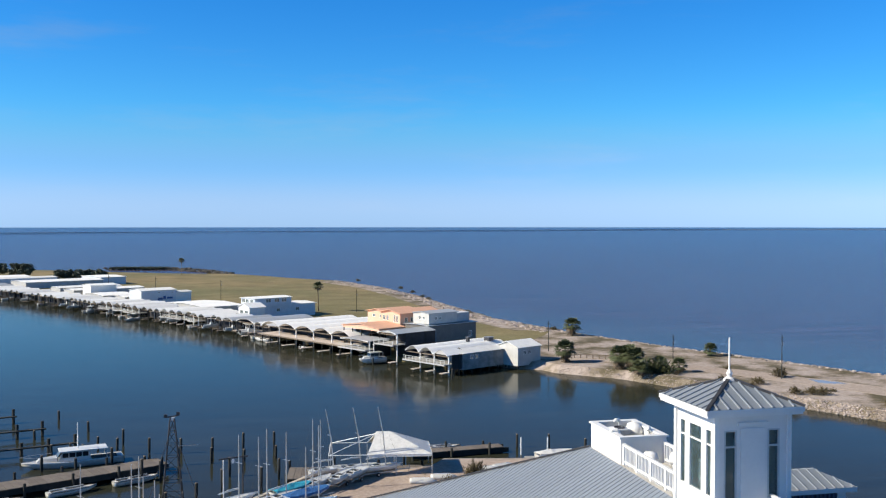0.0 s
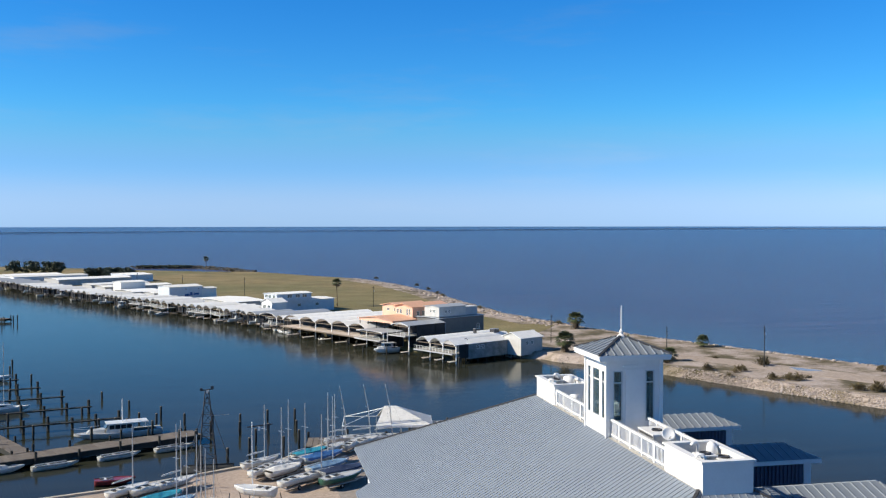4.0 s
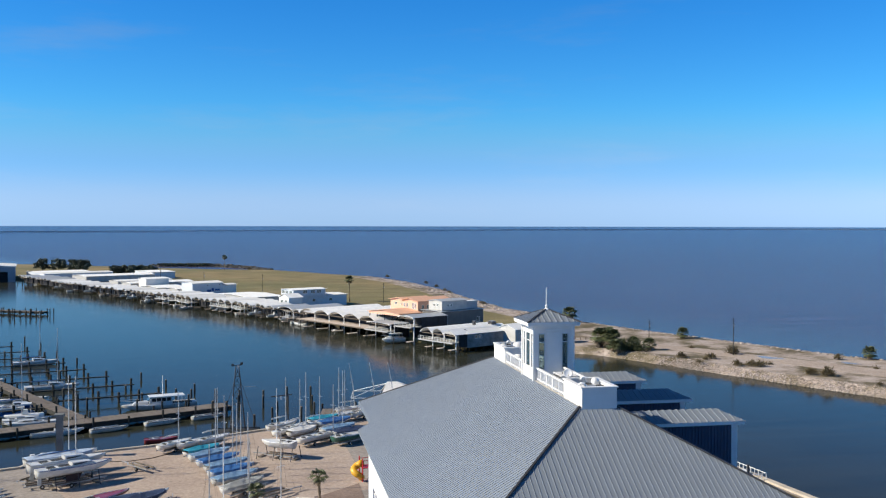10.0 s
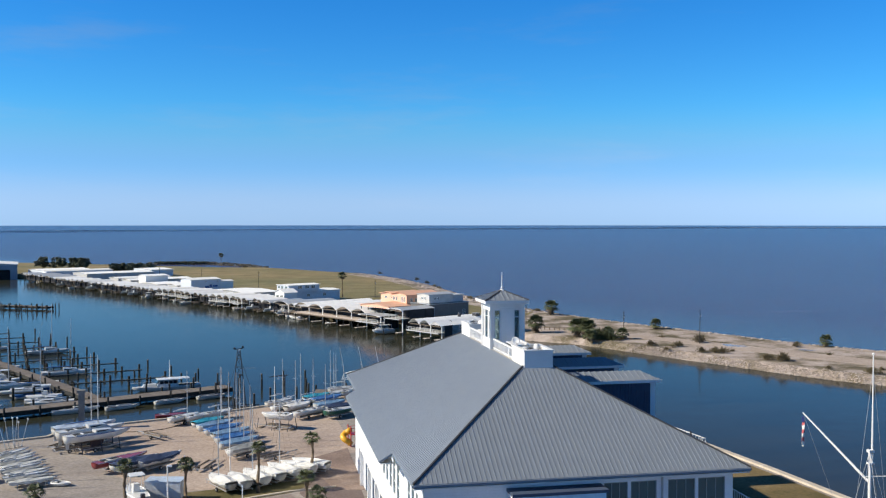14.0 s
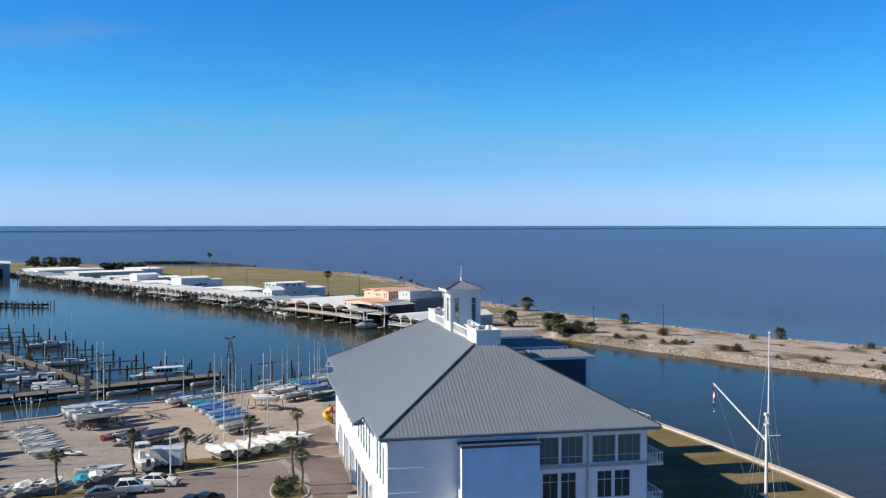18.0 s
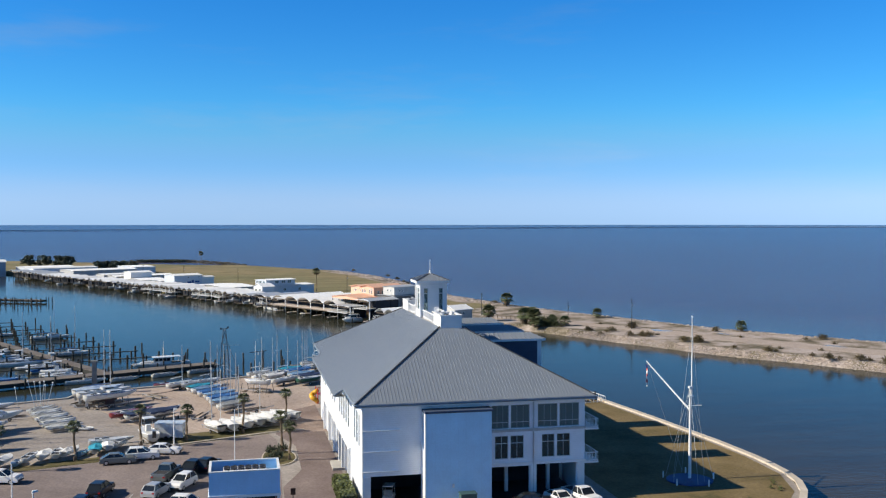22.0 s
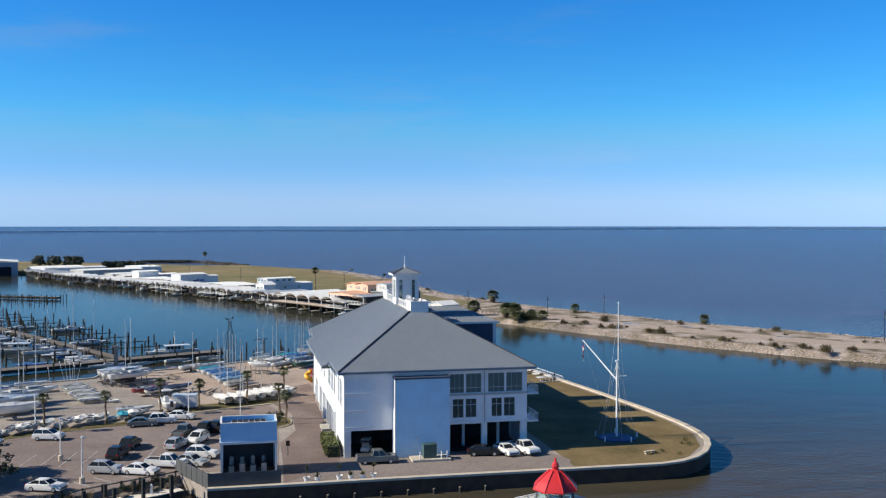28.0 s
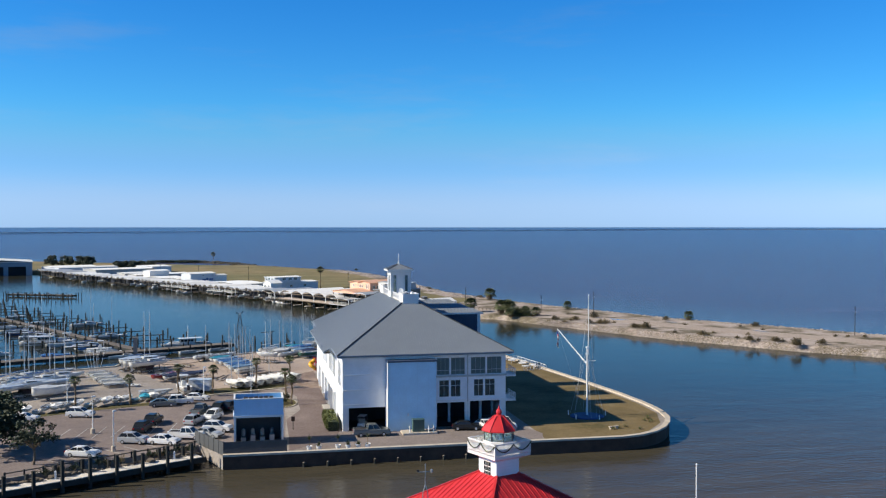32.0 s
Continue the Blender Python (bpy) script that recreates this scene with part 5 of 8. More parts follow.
p.matrix_basis = at_row(24.2, 2.6)
tagged(p, "tall grey-roofed open porch over a boat slip")
p = bay(11.5, 7.0, 5.3, 0.12, GREYROOF, False, 3.2)
p.matrix_basis = at_row(31.8)
tagged(p, "flat grey-decked boat slip with a boat lift")
# peach house
h = house("peach_house", "peach-coloured two-storey house with an orange roof", 37.8, 15.0, 8.0, 13.5, 1.7, 9.2, ORANGE, ORANGEROOF, 0.95, [("f", 0.9, 8.4, 0.8, 1.9), ("f", 2.0, 8.4, 0.8, 1.9), ("f", 4.8, 8.8, 1.0, 1.3), ("f", 6.2, 8.8, 1.0, 1.3), ("r", -5, 8.4, 1.4, 1.3), ("r", -2.6, 8.4, 1.0, 1.3)], 0.6)
h = house("peach_wing", "peach-coloured wing with a low orange roof", 46.2, 17.0, 8.0, 11, 1.7, 8.9, ORANGE, ORANGEROOF, 0.8, [("f", 1.4, 9.0, 1.3, 0.8), ("f", 4.6, 9.0, 1.3, 0.8)], 0.6)
h = house("peach_porch", "peach lower roof in front of the peach house", 35.5, 6.0, 15.5, 8.4, 7.0, 0.7, ORANGE, ORANGEROOF, 0.9)
stilts(h, 15.5, 8.0, 7.0, 3.8)
for s_, d_, w_, dp_ in ((372, 12, 16, 40), (388, 14, 22, 30), (352, 68, 26, 14)):
    house("far_shed", "far white-roofed boat shed at the harbour's end", s_, d_, w_, dp_, 1.5, 4.3, BLUEWALL, SHEDROOF, 0.5)
# pale blue house set back
h = house("blue_house", "pale blue house with a raised white-roofed storey", 132, 31, 12, 23, 1.7, 4.4, BLUEWALL, SHEDROOF, 0.4, [("r", -8, 3.7, 1.5, 1.2), ("r", -16, 3.7, 1.5, 1.2)])
h = house("blue_upper", "narrow white upper storey with a strip of dark windows", 131, 28, 9, 15, 6.0, 2.8, BLUEWALL, SHEDROOF, 0.35, [("r", -6.5, 7.2, 2.0, 1.3), ("r", -10, 7.2, 2.0, 1.3), ("r", -13, 7.2, 2.0, 1.3), ("f", 1, 7.2, 2, 1.2), ("f", 4, 7.2, 2, 1.2), ("f", 6.4, 7.2, 2, 1.2)])
h = house("porch_house", "small white gabled porch house", 123, 21, 7, 6, 1.7, 4.9, WHITE, SHEDROOF, 1.4, [("f", 1, 3.8, 2, 1.8), ("f", 4, 3.8, 2, 1.8)])
h = house("barn_shed", "long white shed with pale blue shaded walls", 210, 24, 11, 15, 1.7, 6.0, BLUEWALL, SHEDROOF, 0.7, [("r", -14, 6.3, 0.8, 0.6), ("r", -8, 6.3, 0.8, 0.6)])
t = thing("wall_logo", "faded dark blue painted mark on the shed wall", "sign", *row(209.95, 31), 3.6, RZ_ROW)
for k, (u, w, hh) in enumerate(((0, 2.2, 1.0), (2.4, 1.2, 1.4), (4.0, 2.6, 0.8))):
    part("bar", Geo().box(-0.06, -0.01, -u - w, -u, 0.2 * k, 0.2 * k + hh), BLUEGEL, t)
h = house("annex_shed", "low white annex behind the long shed", 211, 39.5, 7, 7, 1.7, 4.8, WHITE, SHEDROOF, 0.5)
h = house("store_shed", "white store shed with a low gable front", 267, 27, 9, 12, 1.7, 5.4, WHITE, SHEDROOF, 0.6)
for k, (s, d, w, dp, hh) in enumerate(((225, 24, 10, 26, 4.0), (281, 25, 12, 34, 3.9), (244, 23, 20, 14, 3.6), (300, 26, 12, 30, 4.0), (345, 26, 22, 40, 4.6), (160, 25, 30, 16, 3.9))):
    house("long_shed", "long low white-roofed boat shed behind the quay", s, d, w, dp, 1.5, hh - 1.1, PALEGREY, SHEDROOF, 0.6)
# large shed closing the harbour
big_shed = thing("storage_building", "large pale blue-grey metal storage building at the harbour's end", "storage building", -199.3, 537.0, 0, 13)
part("wall", wall_x(Geo(), 0, 46, 0, 0.4, -0.5, 9.3, [(3, 14, 0, 6), (17, 28, 0, 6), (31, 42, 0, 6)]), STEELWALL, big_shed)
part("side_wall", Geo().box(45.6, 46, 0.4, 40, -0.5, 9.3), STEELWALL, big_shed)
part("side_wall", Geo().box(0, 0.4, 0.4, 40, -0.5, 9.3), STEELWALL, big_shed)
part("rear_wall", Geo().box(0.4, 45.6, 39.6, 40, -0.5, 9.3), STEELWALL, big_shed)
prof = [(-0.6, 9.3), (20, 11.0), (46.6, 9.3), (46.6, 9.1), (20, 10.7), (-0.6, 9.1)]
part("roof", Geo().loft([[(x, -0.8, z) for x, z in prof], [(x, 40.8, z) for x, z in prof]]), SHEDROOF, big_shed)
# dark sheets set behind the doorways in place of shade
for a, b in ((3, 14), (17, 28), (31, 42)):
    part("door_recess", Geo().box(a, b, 3.0, 3.2, -0.4, 6.2), DARK, big_shed)
part("fascia", Geo().box(-0.6, 46.6, -0.85, -0.7, 8.9, 9.3), TRIM, big_shed)


# ---------------------------------------------------------------- piers, piles and boats
def pier(name, label, a, b, width, z, board=0.9, pile_step=6.0, tall=0.35, boards=None, thick=0.19):
    """A timber pier between two points: boards, stringers and piles."""
    a, b = Vector(a), Vector(b)
    t = thing(name, label, "pier", kind="structure")
    d = (b - a)
    n = max(1, int(d.length / board))
    d.normalize()
    s = Vector((-d.y, d.x))
    rp = random.Random(int(a.x * 7 + b.y))
    for i in range(n):
        p = a + d * (i + 0.5) * board
        w = width / 2 + rp.uniform(-0.06, 0.06)
        part("plank", Geo().beam((p.x - s.x * w, p.y - s.y * w, z + rp.uniform(-0.015, 0.015)), (p.x + s.x * w, p.y + s.y * w, z), board - 0.05, 0.09), boards or DECKWOOD, t)
    # stringers made deep and dark to stand in for shade under the deck
    for o in (-0.45, 0.45):
        q = s * width * o
        part("stringer", Geo().beam((a.x + q.x, a.y + q.y, z - 0.45), (b.x + q.x, b.y + q.y, z - 0.45), 0.2, 0.74), PILE, t)
    k = 0
    while k * pile_step <= (b - a).length:
        p = a + d * k * pile_step
        for o in (-0.5, 0.5):
            q = p + s * (width * o + 0.2 * (1 if o > 0 else -1))
            part("pier_pile", Geo().tube([(q.x, q.y, -1.3), (q.x, q.y, z + (tall if o < 0 else min(tall, 1.0)) + rp.random() * 0.9)], thick, 7), PILE, t)
        k += 1
    return t


pier("pier_long", "weathered timber pier with small boats tied along it", (-78, 96.4), (-17.6, 125.6), 4.2, 1.3, 1.0)
PB0 = Vector((-41.8, 116.5))
pb = lambda s, d=0.0: (PB0.x + U.x * s + V.x * d, PB0.y + U.y * s + V.y * d)
pier("pier_branch", "long timber branch pier of the marina", pb(0), pb(210), 2.6, 1.3, 1.2, 8.0)
finger = thing("finger_pier", "narrow dark timber finger pier with mooring piles", "finger pier", group="finger piers")
part("walkway", Geo().beam((0, 0, 1.15), (21, 0, 1.15), 0.75, 0.18), PILE, finger)
for k in range(6):
    x = 1.5 + 3.8 * k
    part("mooring_post", Geo().tube([(x, 0.4, -1.2), (x, 0.4, 1.9 + 0.5 * ((k * 7) % 3) / 2)], 0.25, 7), PILE, finger)
    part("cross_bar", Geo().beam((x, -0.5, 0.95), (x, 0.6, 0.95), 0.16, 0.2), PILE, finger)
RV = math.degrees(math.atan2(V.y, V.x))
fx = 0
for k in range(1, 15):
    m = pose(*pb(13.5 * k + 7, 1.2), 0, 0, 0, RV - 13)
    if fx == 0:
        finger.matrix_basis = m
        fx = 1
    else:
        copy_thing(finger, m)
# lone piles in rows between the fingers, and short fingers on the inner side
for k in range(0, 15):
    for j in range(6):
        if rb.random() < 0.42:
            x, y = pb(13.5 * k + 13.5 + rb.uniform(-1, 1), 6 + 4.4 * j)
            copy_thing(pile, pose(x, y, rb.uniform(-1.0, 0.1), 0, 0, rb.uniform(0, 360)))
for k in range(1, 13):
    m = pose(*pb(15.0 * k, -1.2), 0, 0, 0, RV + 180 - 8)
    f = copy_thing(finger, m)
for k in range(16):
    x, y = -34 + 4.6 * (k % 8), 128 + 7 * (k // 8) + rb.uniform(-1.2, 1.2)
    copy_thing(pile, pose(x, y, rb.uniform(-0.7, 0.4), 0, 0, rb.uniform(0, 360)))
for x, y, z in ((-17.5, 118.6, 0.6), (-8.5, 120, 0.2), (-20, 120, 0.6), (-9.5, 112.5, 0.5), (-12.5, 106, 0.6), (-16, 104, 0.2), (-4.5, 112, 0.6), (-2, 117, 0.4), (16, 121.5, 0), (18.5, 127, 0), (35, 128, -0.4), (39.5, 126, -0.2), (43.5, 121, 0)):
    copy_thing(pile, pose(x, y, z, 0, 0, x * 40))
pier("pier_far", "broken far timber pier with rubble", (-124, 346), (-92, 330), 3.0, 1.2, 1.6, 5.0)
for k in range(26):
    x, y = -126 + 1.5 * k, 338 - 0.75 * k + rb.choice((-7, -3.5, 7))
    copy_thing(pile, pose(x, y, rb.uniform(-0.2, 0.7), 0, 0, k * 33))
pier("pier_float", "low timber pier at the boat yard's end", (17.5, 124.6), (32.6, 126.0), 2.4, 0.9)
pier("pier_canopy", "timber deck under the boat canopy", (-1.0, 113.8), (17.5, 111.2), 6.0, 1.55)
# dockside walkway below the car park
pier("pier_parking", "pale timber walkway on piles beside the car park", (-60, -30.7), (-20.2, -8.5), 2.3, 1.45, 1.0, 3.6, 1.9, WALKBOARD, 0.26)


def hull_geo(L, B, D, fine=0.12, n=12, stern=0.72, sheer=0.06):
    """A boat's hull along x, bow at +x, keel line at z = 0."""
    rings = []
    for i in range(n):
        a = i / (n - 1)
        x = -L / 2 + L * a
        w = B / 2 * (stern + (1 - stern) * math.sin(min(1, a / 0.5) * math.pi / 2)) if a < 0.5 else B / 2 * max(0.02, (1 - ((a - 0.5) / 0.5) ** 2.0))
        top = D * (1 + sheer * (2 * a - 0.9) ** 2)
        low = D * (0.05 + 0.75 * max(0, (a - 0.62) / 0.38) ** 2.2)
        rings.append([(x, -w, top), (x, -w * 0.92, low + (top - low) * 0.45), (x, -w * 0.5, low + (top - low) * 0.1), (x, 0, low), (x, w * 0.5, low + (top - low) * 0.1), (x, w * 0.92, low + (top - low) * 0.45), (x, w, top)])
    return rings


def boat(label, L, B, D, hull_m=None, deck_m=None, cabin=0.0, mast=0.0, cover=None, cockpit=True, stripe=None, raised=0.0, keel=0.0, category="sailboat", console=False, lean=0.0, name="sailboat", bridge=False, well=(-0.36, -0.05, 0.27)):
    t = thing(name, label, category, group="boats")
    z = raised
    rings = hull_geo(L, B, D)
    part("hull", Geo().loft([[(x, y, zz + z) for x, y, zz in r] for r in rings], True, False), hull_m or GEL, t, "", True)
    deck = [[(r[0][0], r[0][1] * 0.97, r[0][2] + z - 0.03), (r[6][0], r[6][1] * 0.97, r[6][2] + z - 0.03), (r[6][0], r[6][1] * 0.97, r[6][2] + z - 0.12), (r[0][0], r[0][1] * 0.97, r[0][2] + z - 0.12)] for r in rings]
    part("deck", Geo().loft(deck), deck_m or GEL, t)
    part("rubbing_strake", Geo().loft([[(r[0][0], r[0][1] - 0.02, r[0][2] + z - 0.05), (r[0][0], r[0][1] + 0.05, r[0][2] + z + 0.04), (r[0][0], r[0][1] + 0.08, r[0][2] + z - 0.04)] for r in rings], True), stripe or TRIM, t)
    part("rubbing_strake", Geo().loft([[(r[6][0], r[6][1] + 0.02, r[6][2] + z - 0.05), (r[6][0], r[6][1] - 0.05, r[6][2] + z + 0.04), (r[6][0], r[6][1] - 0.08, r[6][2] + z - 0.04)] for r in rings], True), stripe or TRIM, t)
    top = D + z
    if cockpit and not cover:
        u0, u1, v1 = well[0] * L, well[1] * L, well[2] * B
        # dark plate on the deck imitates the shaded cockpit well
        part("cockpit", Geo().box(u0, u1, -v1, v1, top - 0.02, top + 0.03), DARK, t)
        part("coaming", Geo().box(u0, u1, -v1 - 0.1, -v1, top - 0.02, top + 0.16).box(u0, u1, v1, v1 + 0.1, top - 0.02, top + 0.16), GEL, t)
        part("thwart", Geo().box(u0 * 0.6 + u1 * 0.4 - 0.15, u0 * 0.6 + u1 * 0.4 + 0.15, -v1, v1, top + 0.03, top + 0.1), GEL, t)
    if cabin:
        cx0, cx1 = -L * 0.06, L * 0.26
        prof = [[(cx0, -B * 0.3, top - 0.02), (cx0, B * 0.3, top - 0.02), (cx0, B * 0.25, top + cabin), (cx0, -B * 0.25, top + cabin)], [(cx1, -B * 0.2, top), (cx1, B * 0.2, top), (cx1 - L * 0.06, B * 0.16, top + cabin * 0.75), (cx1 - L * 0.06, -B * 0.16, top + cabin * 0.75)]]
        cab = part("cabin", Geo().loft(prof), GEL, t)
        for sgn in (-1, 1):
            part("cabin_window", Geo().beam((cx0 + 0.2, sgn * B * 0.285, top + cabin * 0.55), (cx1 - L * 0.12, sgn * B * 0.205, top + cabin * 0.5), 0.03, cabin * 0.35), CARGLASS, cab)
    if bridge:
        wh = part("wheelhouse", Geo().loft([[(-L * 0.17, -B * 0.36, top), (-L * 0.17, B * 0.36, top), (-L * 0.16, B * 0.33, top + 1.35), (-L * 0.16, -B * 0.33, top + 1.35)], [(L * 0.16, -B * 0.33, top), (L * 0.16, B * 0.33, top), (L * 0.10, B * 0.3, top + 1.35), (L * 0.10, -B * 0.3, top + 1.35)]]), GEL, t)
        for sgn in (-1, 1):
            for q in range(4):
                x = -L * 0.145 + q * L * 0.066
                part("side_window", Geo().box(x, x + L * 0.055, sgn * B * 0.345 - 0.03, sgn * B * 0.345 + 0.03, top + 0.55, top + 1.18), CARGLASS, wh)
        part("windscreen", Geo().loft([[(L * 0.148, -B * 0.28, top + 0.65), (L * 0.148, B * 0.28, top + 0.65), (L * 0.117, B * 0.28, top + 1.22), (L * 0.117, -B * 0.28, top + 1.22)], [(L * 0.158, -B * 0.28, top + 0.65), (L * 0.158, B * 0.28, top + 0.65), (L * 0.127, B * 0.28, top + 1.22), (L * 0.127, -B * 0.28, top + 1.22)]]), CARGLASS, wh)
        part("wheelhouse_roof", Geo().box(-L * 0.34, L * 0.14, -B * 0.38, B * 0.38, top + 1.35, top + 1.45), GEL, t)
        for sgn in (-1, 1):
            part("canopy_post", Geo().tube([(-L * 0.33, sgn * B * 0.36, top - 0.05), (-L * 0.33, sgn * B * 0.36, top + 1.36)], 0.05, 6), ALU, t)
        # a near-black deck plate again takes the place of a shaded well
        part("cockpit_well", Geo().box(-L * 0.44, -L * 0.18, -B * 0.28, B * 0.28, top - 0.02, top + 0.03), DARK, t)
        part("fore_cabin", Geo().loft([[(L * 0.16, -B * 0.3, top - 0.02), (L * 0.16, B * 0.3, top - 0.02), (L * 0.16, B * 0.26, top + 0.55), (L * 0.16, -B * 0.26, top + 0.55)], [(L * 0.36, -B * 0.16, top), (L * 0.36, B * 0.16, top), (L * 0.33, B * 0.12, top + 0.45), (L * 0.33, -B * 0.12, top + 0.45)]]), GEL, t)
        part("bow_rail", Geo().tube([(L * 0.2, -B * 0.42, top + 0.75), (L * 0.4, -B * 0.22, top + 0.85), (L * 0.52, 0, top + 0.9), (L * 0.4, B * 0.22, top + 0.85), (L * 0.2, B * 0.42, top + 0.75)], 0.03, 5), ALU, t)
        part("signal_mast", Geo().tube([(-L * 0.05, 0, top + 1.43), (-L * 0.05, 0, top + 5.2)], [0.1, 0.06], 6), TRIM, t)
        part("mast_spreader", Geo().beam((-L * 0.05, -0.7, top + 3.2), (-L * 0.05, 0.7, top + 3.2), 0.08, 0.06), TRIM, t)
    if console:
        cs = part("console", Geo().loft([[(-0.1 * L, -0.4, top), (0.06 * L, -0.4, top), (0.06 * L, 0.4, top), (-0.1 * L, 0.4, top)], [(-0.08 * L, -0.32, top + 0.9), (0.02 * L, -0.32, top + 0.9), (0.02 * L, 0.32, top + 0.9), (-0.08 * L, 0.32, top + 0.9)]]), GEL, t)
        part("hard_top", Geo().box(-L * 0.18, L * 0.08, -B * 0.36, B * 0.36, top + 1.9, top + 2.0), GEL, t)
        for sx in (-0.16, 0.06):
            for sy in (-0.33, 0.33):
                part("top_post", Geo().tube([(L * sx, B * sy, top), (L * sx, B * sy, top + 1.9)], 0.035, 5), ALU, t)
        part("outboard", Geo().loft([[(-L * 0.53, -0.25, top - 0.5), (-L * 0.49, -0.25, top - 0.5), (-L * 0.49, 0.25, top - 0.5), (-L * 0.53, 0.25, top - 0.5)], [(-L * 0.56, -0.22, top + 0.45), (-L * 0.48, -0.22, top + 0.45), (-L * 0.48, 0.22, top + 0.45), (-L * 0.56, 0.22, top + 0.45)]]), DARKMETAL, t)
    if keel:
        part("keel", Geo().loft([[(-L * 0.12, -0.06, z + D * 0.1), (L * 0.1, -0.06, z + D * 0.1), (L * 0.1, 0.06, z + D * 0.1), (-L * 0.12, 0.06, z + D * 0.1)], [(-L * 0.12, -0.09, z - keel), (L * 0.02, -0.09, z - keel), (L * 0.02, 0.09, z - keel), (-L * 0.12, 0.09, z - keel)]]), ANTIFOUL, t, "dull dark antifouled keel")
        part("rudder", Geo().box(-L * 0.49, -L * 0.44, -0.03, 0.03, z - keel * 0.6, top - 0.1), GEL, t)
    if mast:
        mx = L * 0.1
        part("mast", Geo().tube([(mx, 0, top - 0.1), (mx + lean * 0.3, 0, top + mast * 0.5), (mx + lean, 0, top + mast)], [0.08, 0.07, 0.045], 6), ALU, t)
        part("spreader", Geo().beam((mx + lean * 0.5, -0.55, top + mast * 0.55), (mx + lean * 0.5, 0.55, top + mast * 0.55), 0.05, 0.04), ALU, t)
        if not cover:
            part("boom", Geo().tube([(mx, 0, top + 1.0), (-L * 0.4, 0, top + 0.95)], 0.055, 6), ALU, t)
            part("furled_sail", Geo().tube([(mx - 0.1, 0, top + 1.08), (-L * 0.15, 0, top + 1.07), (-L * 0.38, 0, top + 1.0)], [0.06, 0.1, 0.06], 6), TARP_B if L > 8 else TARP_W, t)
        for p in ((-L * 0.48, 0, top), (L * 0.47, 0, top + 0.1), (mx - 0.2, -B * 0.45, top), (mx - 0.2, B * 0.45, top)):
            part("stay", Geo().tube([p, (mx + lean * 0.95, 0, top + mast * 0.95)], 0.008, 3), DARKMETAL, t)
    if cover:
        rr = []
        for i, r in enumerate(rings[:-1]):
            a = i / 10
            hgt = (0.08 + 0.34 * math.sin(math.pi * min(1, a * 1.05 + 0.12)) ** 2) * (0.35 + 0.3 * B)
            x, w, zt = r[0][0], abs(r[0][1]) + 0.05, r[0][2] + z
            rr.append([(x, -w * 0.97, zt - 0.24 - 0.16 * (i % 3 == 1)), (x, -w * 1.0, zt + 0.02), (x, -w * 0.5, zt + hgt * (0.46 + 0.14 * math.sin(i * 2.1))), (x, 0, zt + hgt), (x, w * 0.5, zt + hgt * (0.46 + 0.14 * math.cos(i * 1.7))), (x, w, zt + 0.02), (x, w * 0.97, zt - 0.24 - 0.16 * (i % 3 == 2))])
        part("cover", Geo().loft(rr, True, True), cover, t)
    return t


def trailer(L, hgt, label="low steel boat trailer under a boat"):
    t = thing("boat_trailer", label, "boat trailer", group="boat trailers")
    part("frame", Geo().beam((-L * 0.45, -0.7, hgt), (L * 0.3, -0.5, hgt), 0.1, 0.12).beam((-L * 0.45, 0.7, hgt), (L * 0.3, 0.5, hgt), 0.1, 0.12).beam((L * 0.3, -0.55, hgt), (L * 0.3, 0.55, hgt), 0.1, 0.1).beam((-L * 0.4, -0.75, hgt), (-L * 0.4, 0.75, hgt), 0.1, 0.1), METAL, t)
    part("drawbar", Geo().beam((L * 0.3, 0, hgt), (L * 0.62, 0, hgt - 0.02), 0.1, 0.12), METAL, t)
    part("jockey_leg", Geo().tube([(L * 0.58, 0, hgt), (L * 0.58, 0, 0)], 0.04, 6), METAL, t)
    for sy in (-0.9, 0.9):
        w = part("wheel", Geo().revolve([(0.05, -0.09), (0.27, -0.09), (0.3, 0), (0.27, 0.09), (0.05, 0.09)], 12).moved(pose(-L * 0.12, sy, 0.3, 90, 0, 0)), RUBBER, t)
        part("hub", Geo().revolve([(0.03, -0.11), (0.13, -0.1), (0.13, 0.1), (0.03, 0.11)], 8).moved(pose(-L * 0.12, sy, 0.3, 90, 0, 0)), METAL, w)
    for sy in (-0.55, 0.55):
        part("bunk", Geo().beam((-L * 0.4, sy, hgt + 0.12), (L * 0.25, sy * 0.8, hgt + 0.16), 0.12, 0.16), WOOD, t)
    return t


used = set()


def put(proto, x, y, z, rz, lean=0.0):
    m = pose(x, y, z, lean, 0, rz)
    if proto.name in used:
        return copy_thing(proto, m)
    used.add(proto.name)
    proto.matrix_basis = m
    return proto


keelboat = boat("white keelboat with a folded sail, standing in the yard", 9.8, 2.8, 1.15, cabin=0.5, mast=10.6, raised=1.5, keel=1.35)
keelbare = boat("white keelboat with no mast, standing on a trailer", 9.4, 2.7, 1.1, cabin=0.45, raised=1.5, keel=1.35, stripe=BLUEGEL)
keelblue = boat("keelboat under a pale blue cover, standing in the yard", 9.4, 2.7, 1.1, cover=TARP_G, mast=10.4, raised=1.5, keel=1.35)
b_blue = boat("racing sailboat under a bright blue cover on a trailer", 6.9, 2.1, 0.8, cover=TARP_B, mast=8.2, raised=0.75)
b_pale = boat("racing sailboat under a faded blue cover on a trailer", 6.9, 2.1, 0.8, cover=TARP_M, mast=8.6, raised=0.75)
b_teal = boat("sailboat under a teal cover on a trailer", 6.2, 2.0, 0.75, cover=TARP_T, raised=0.7)
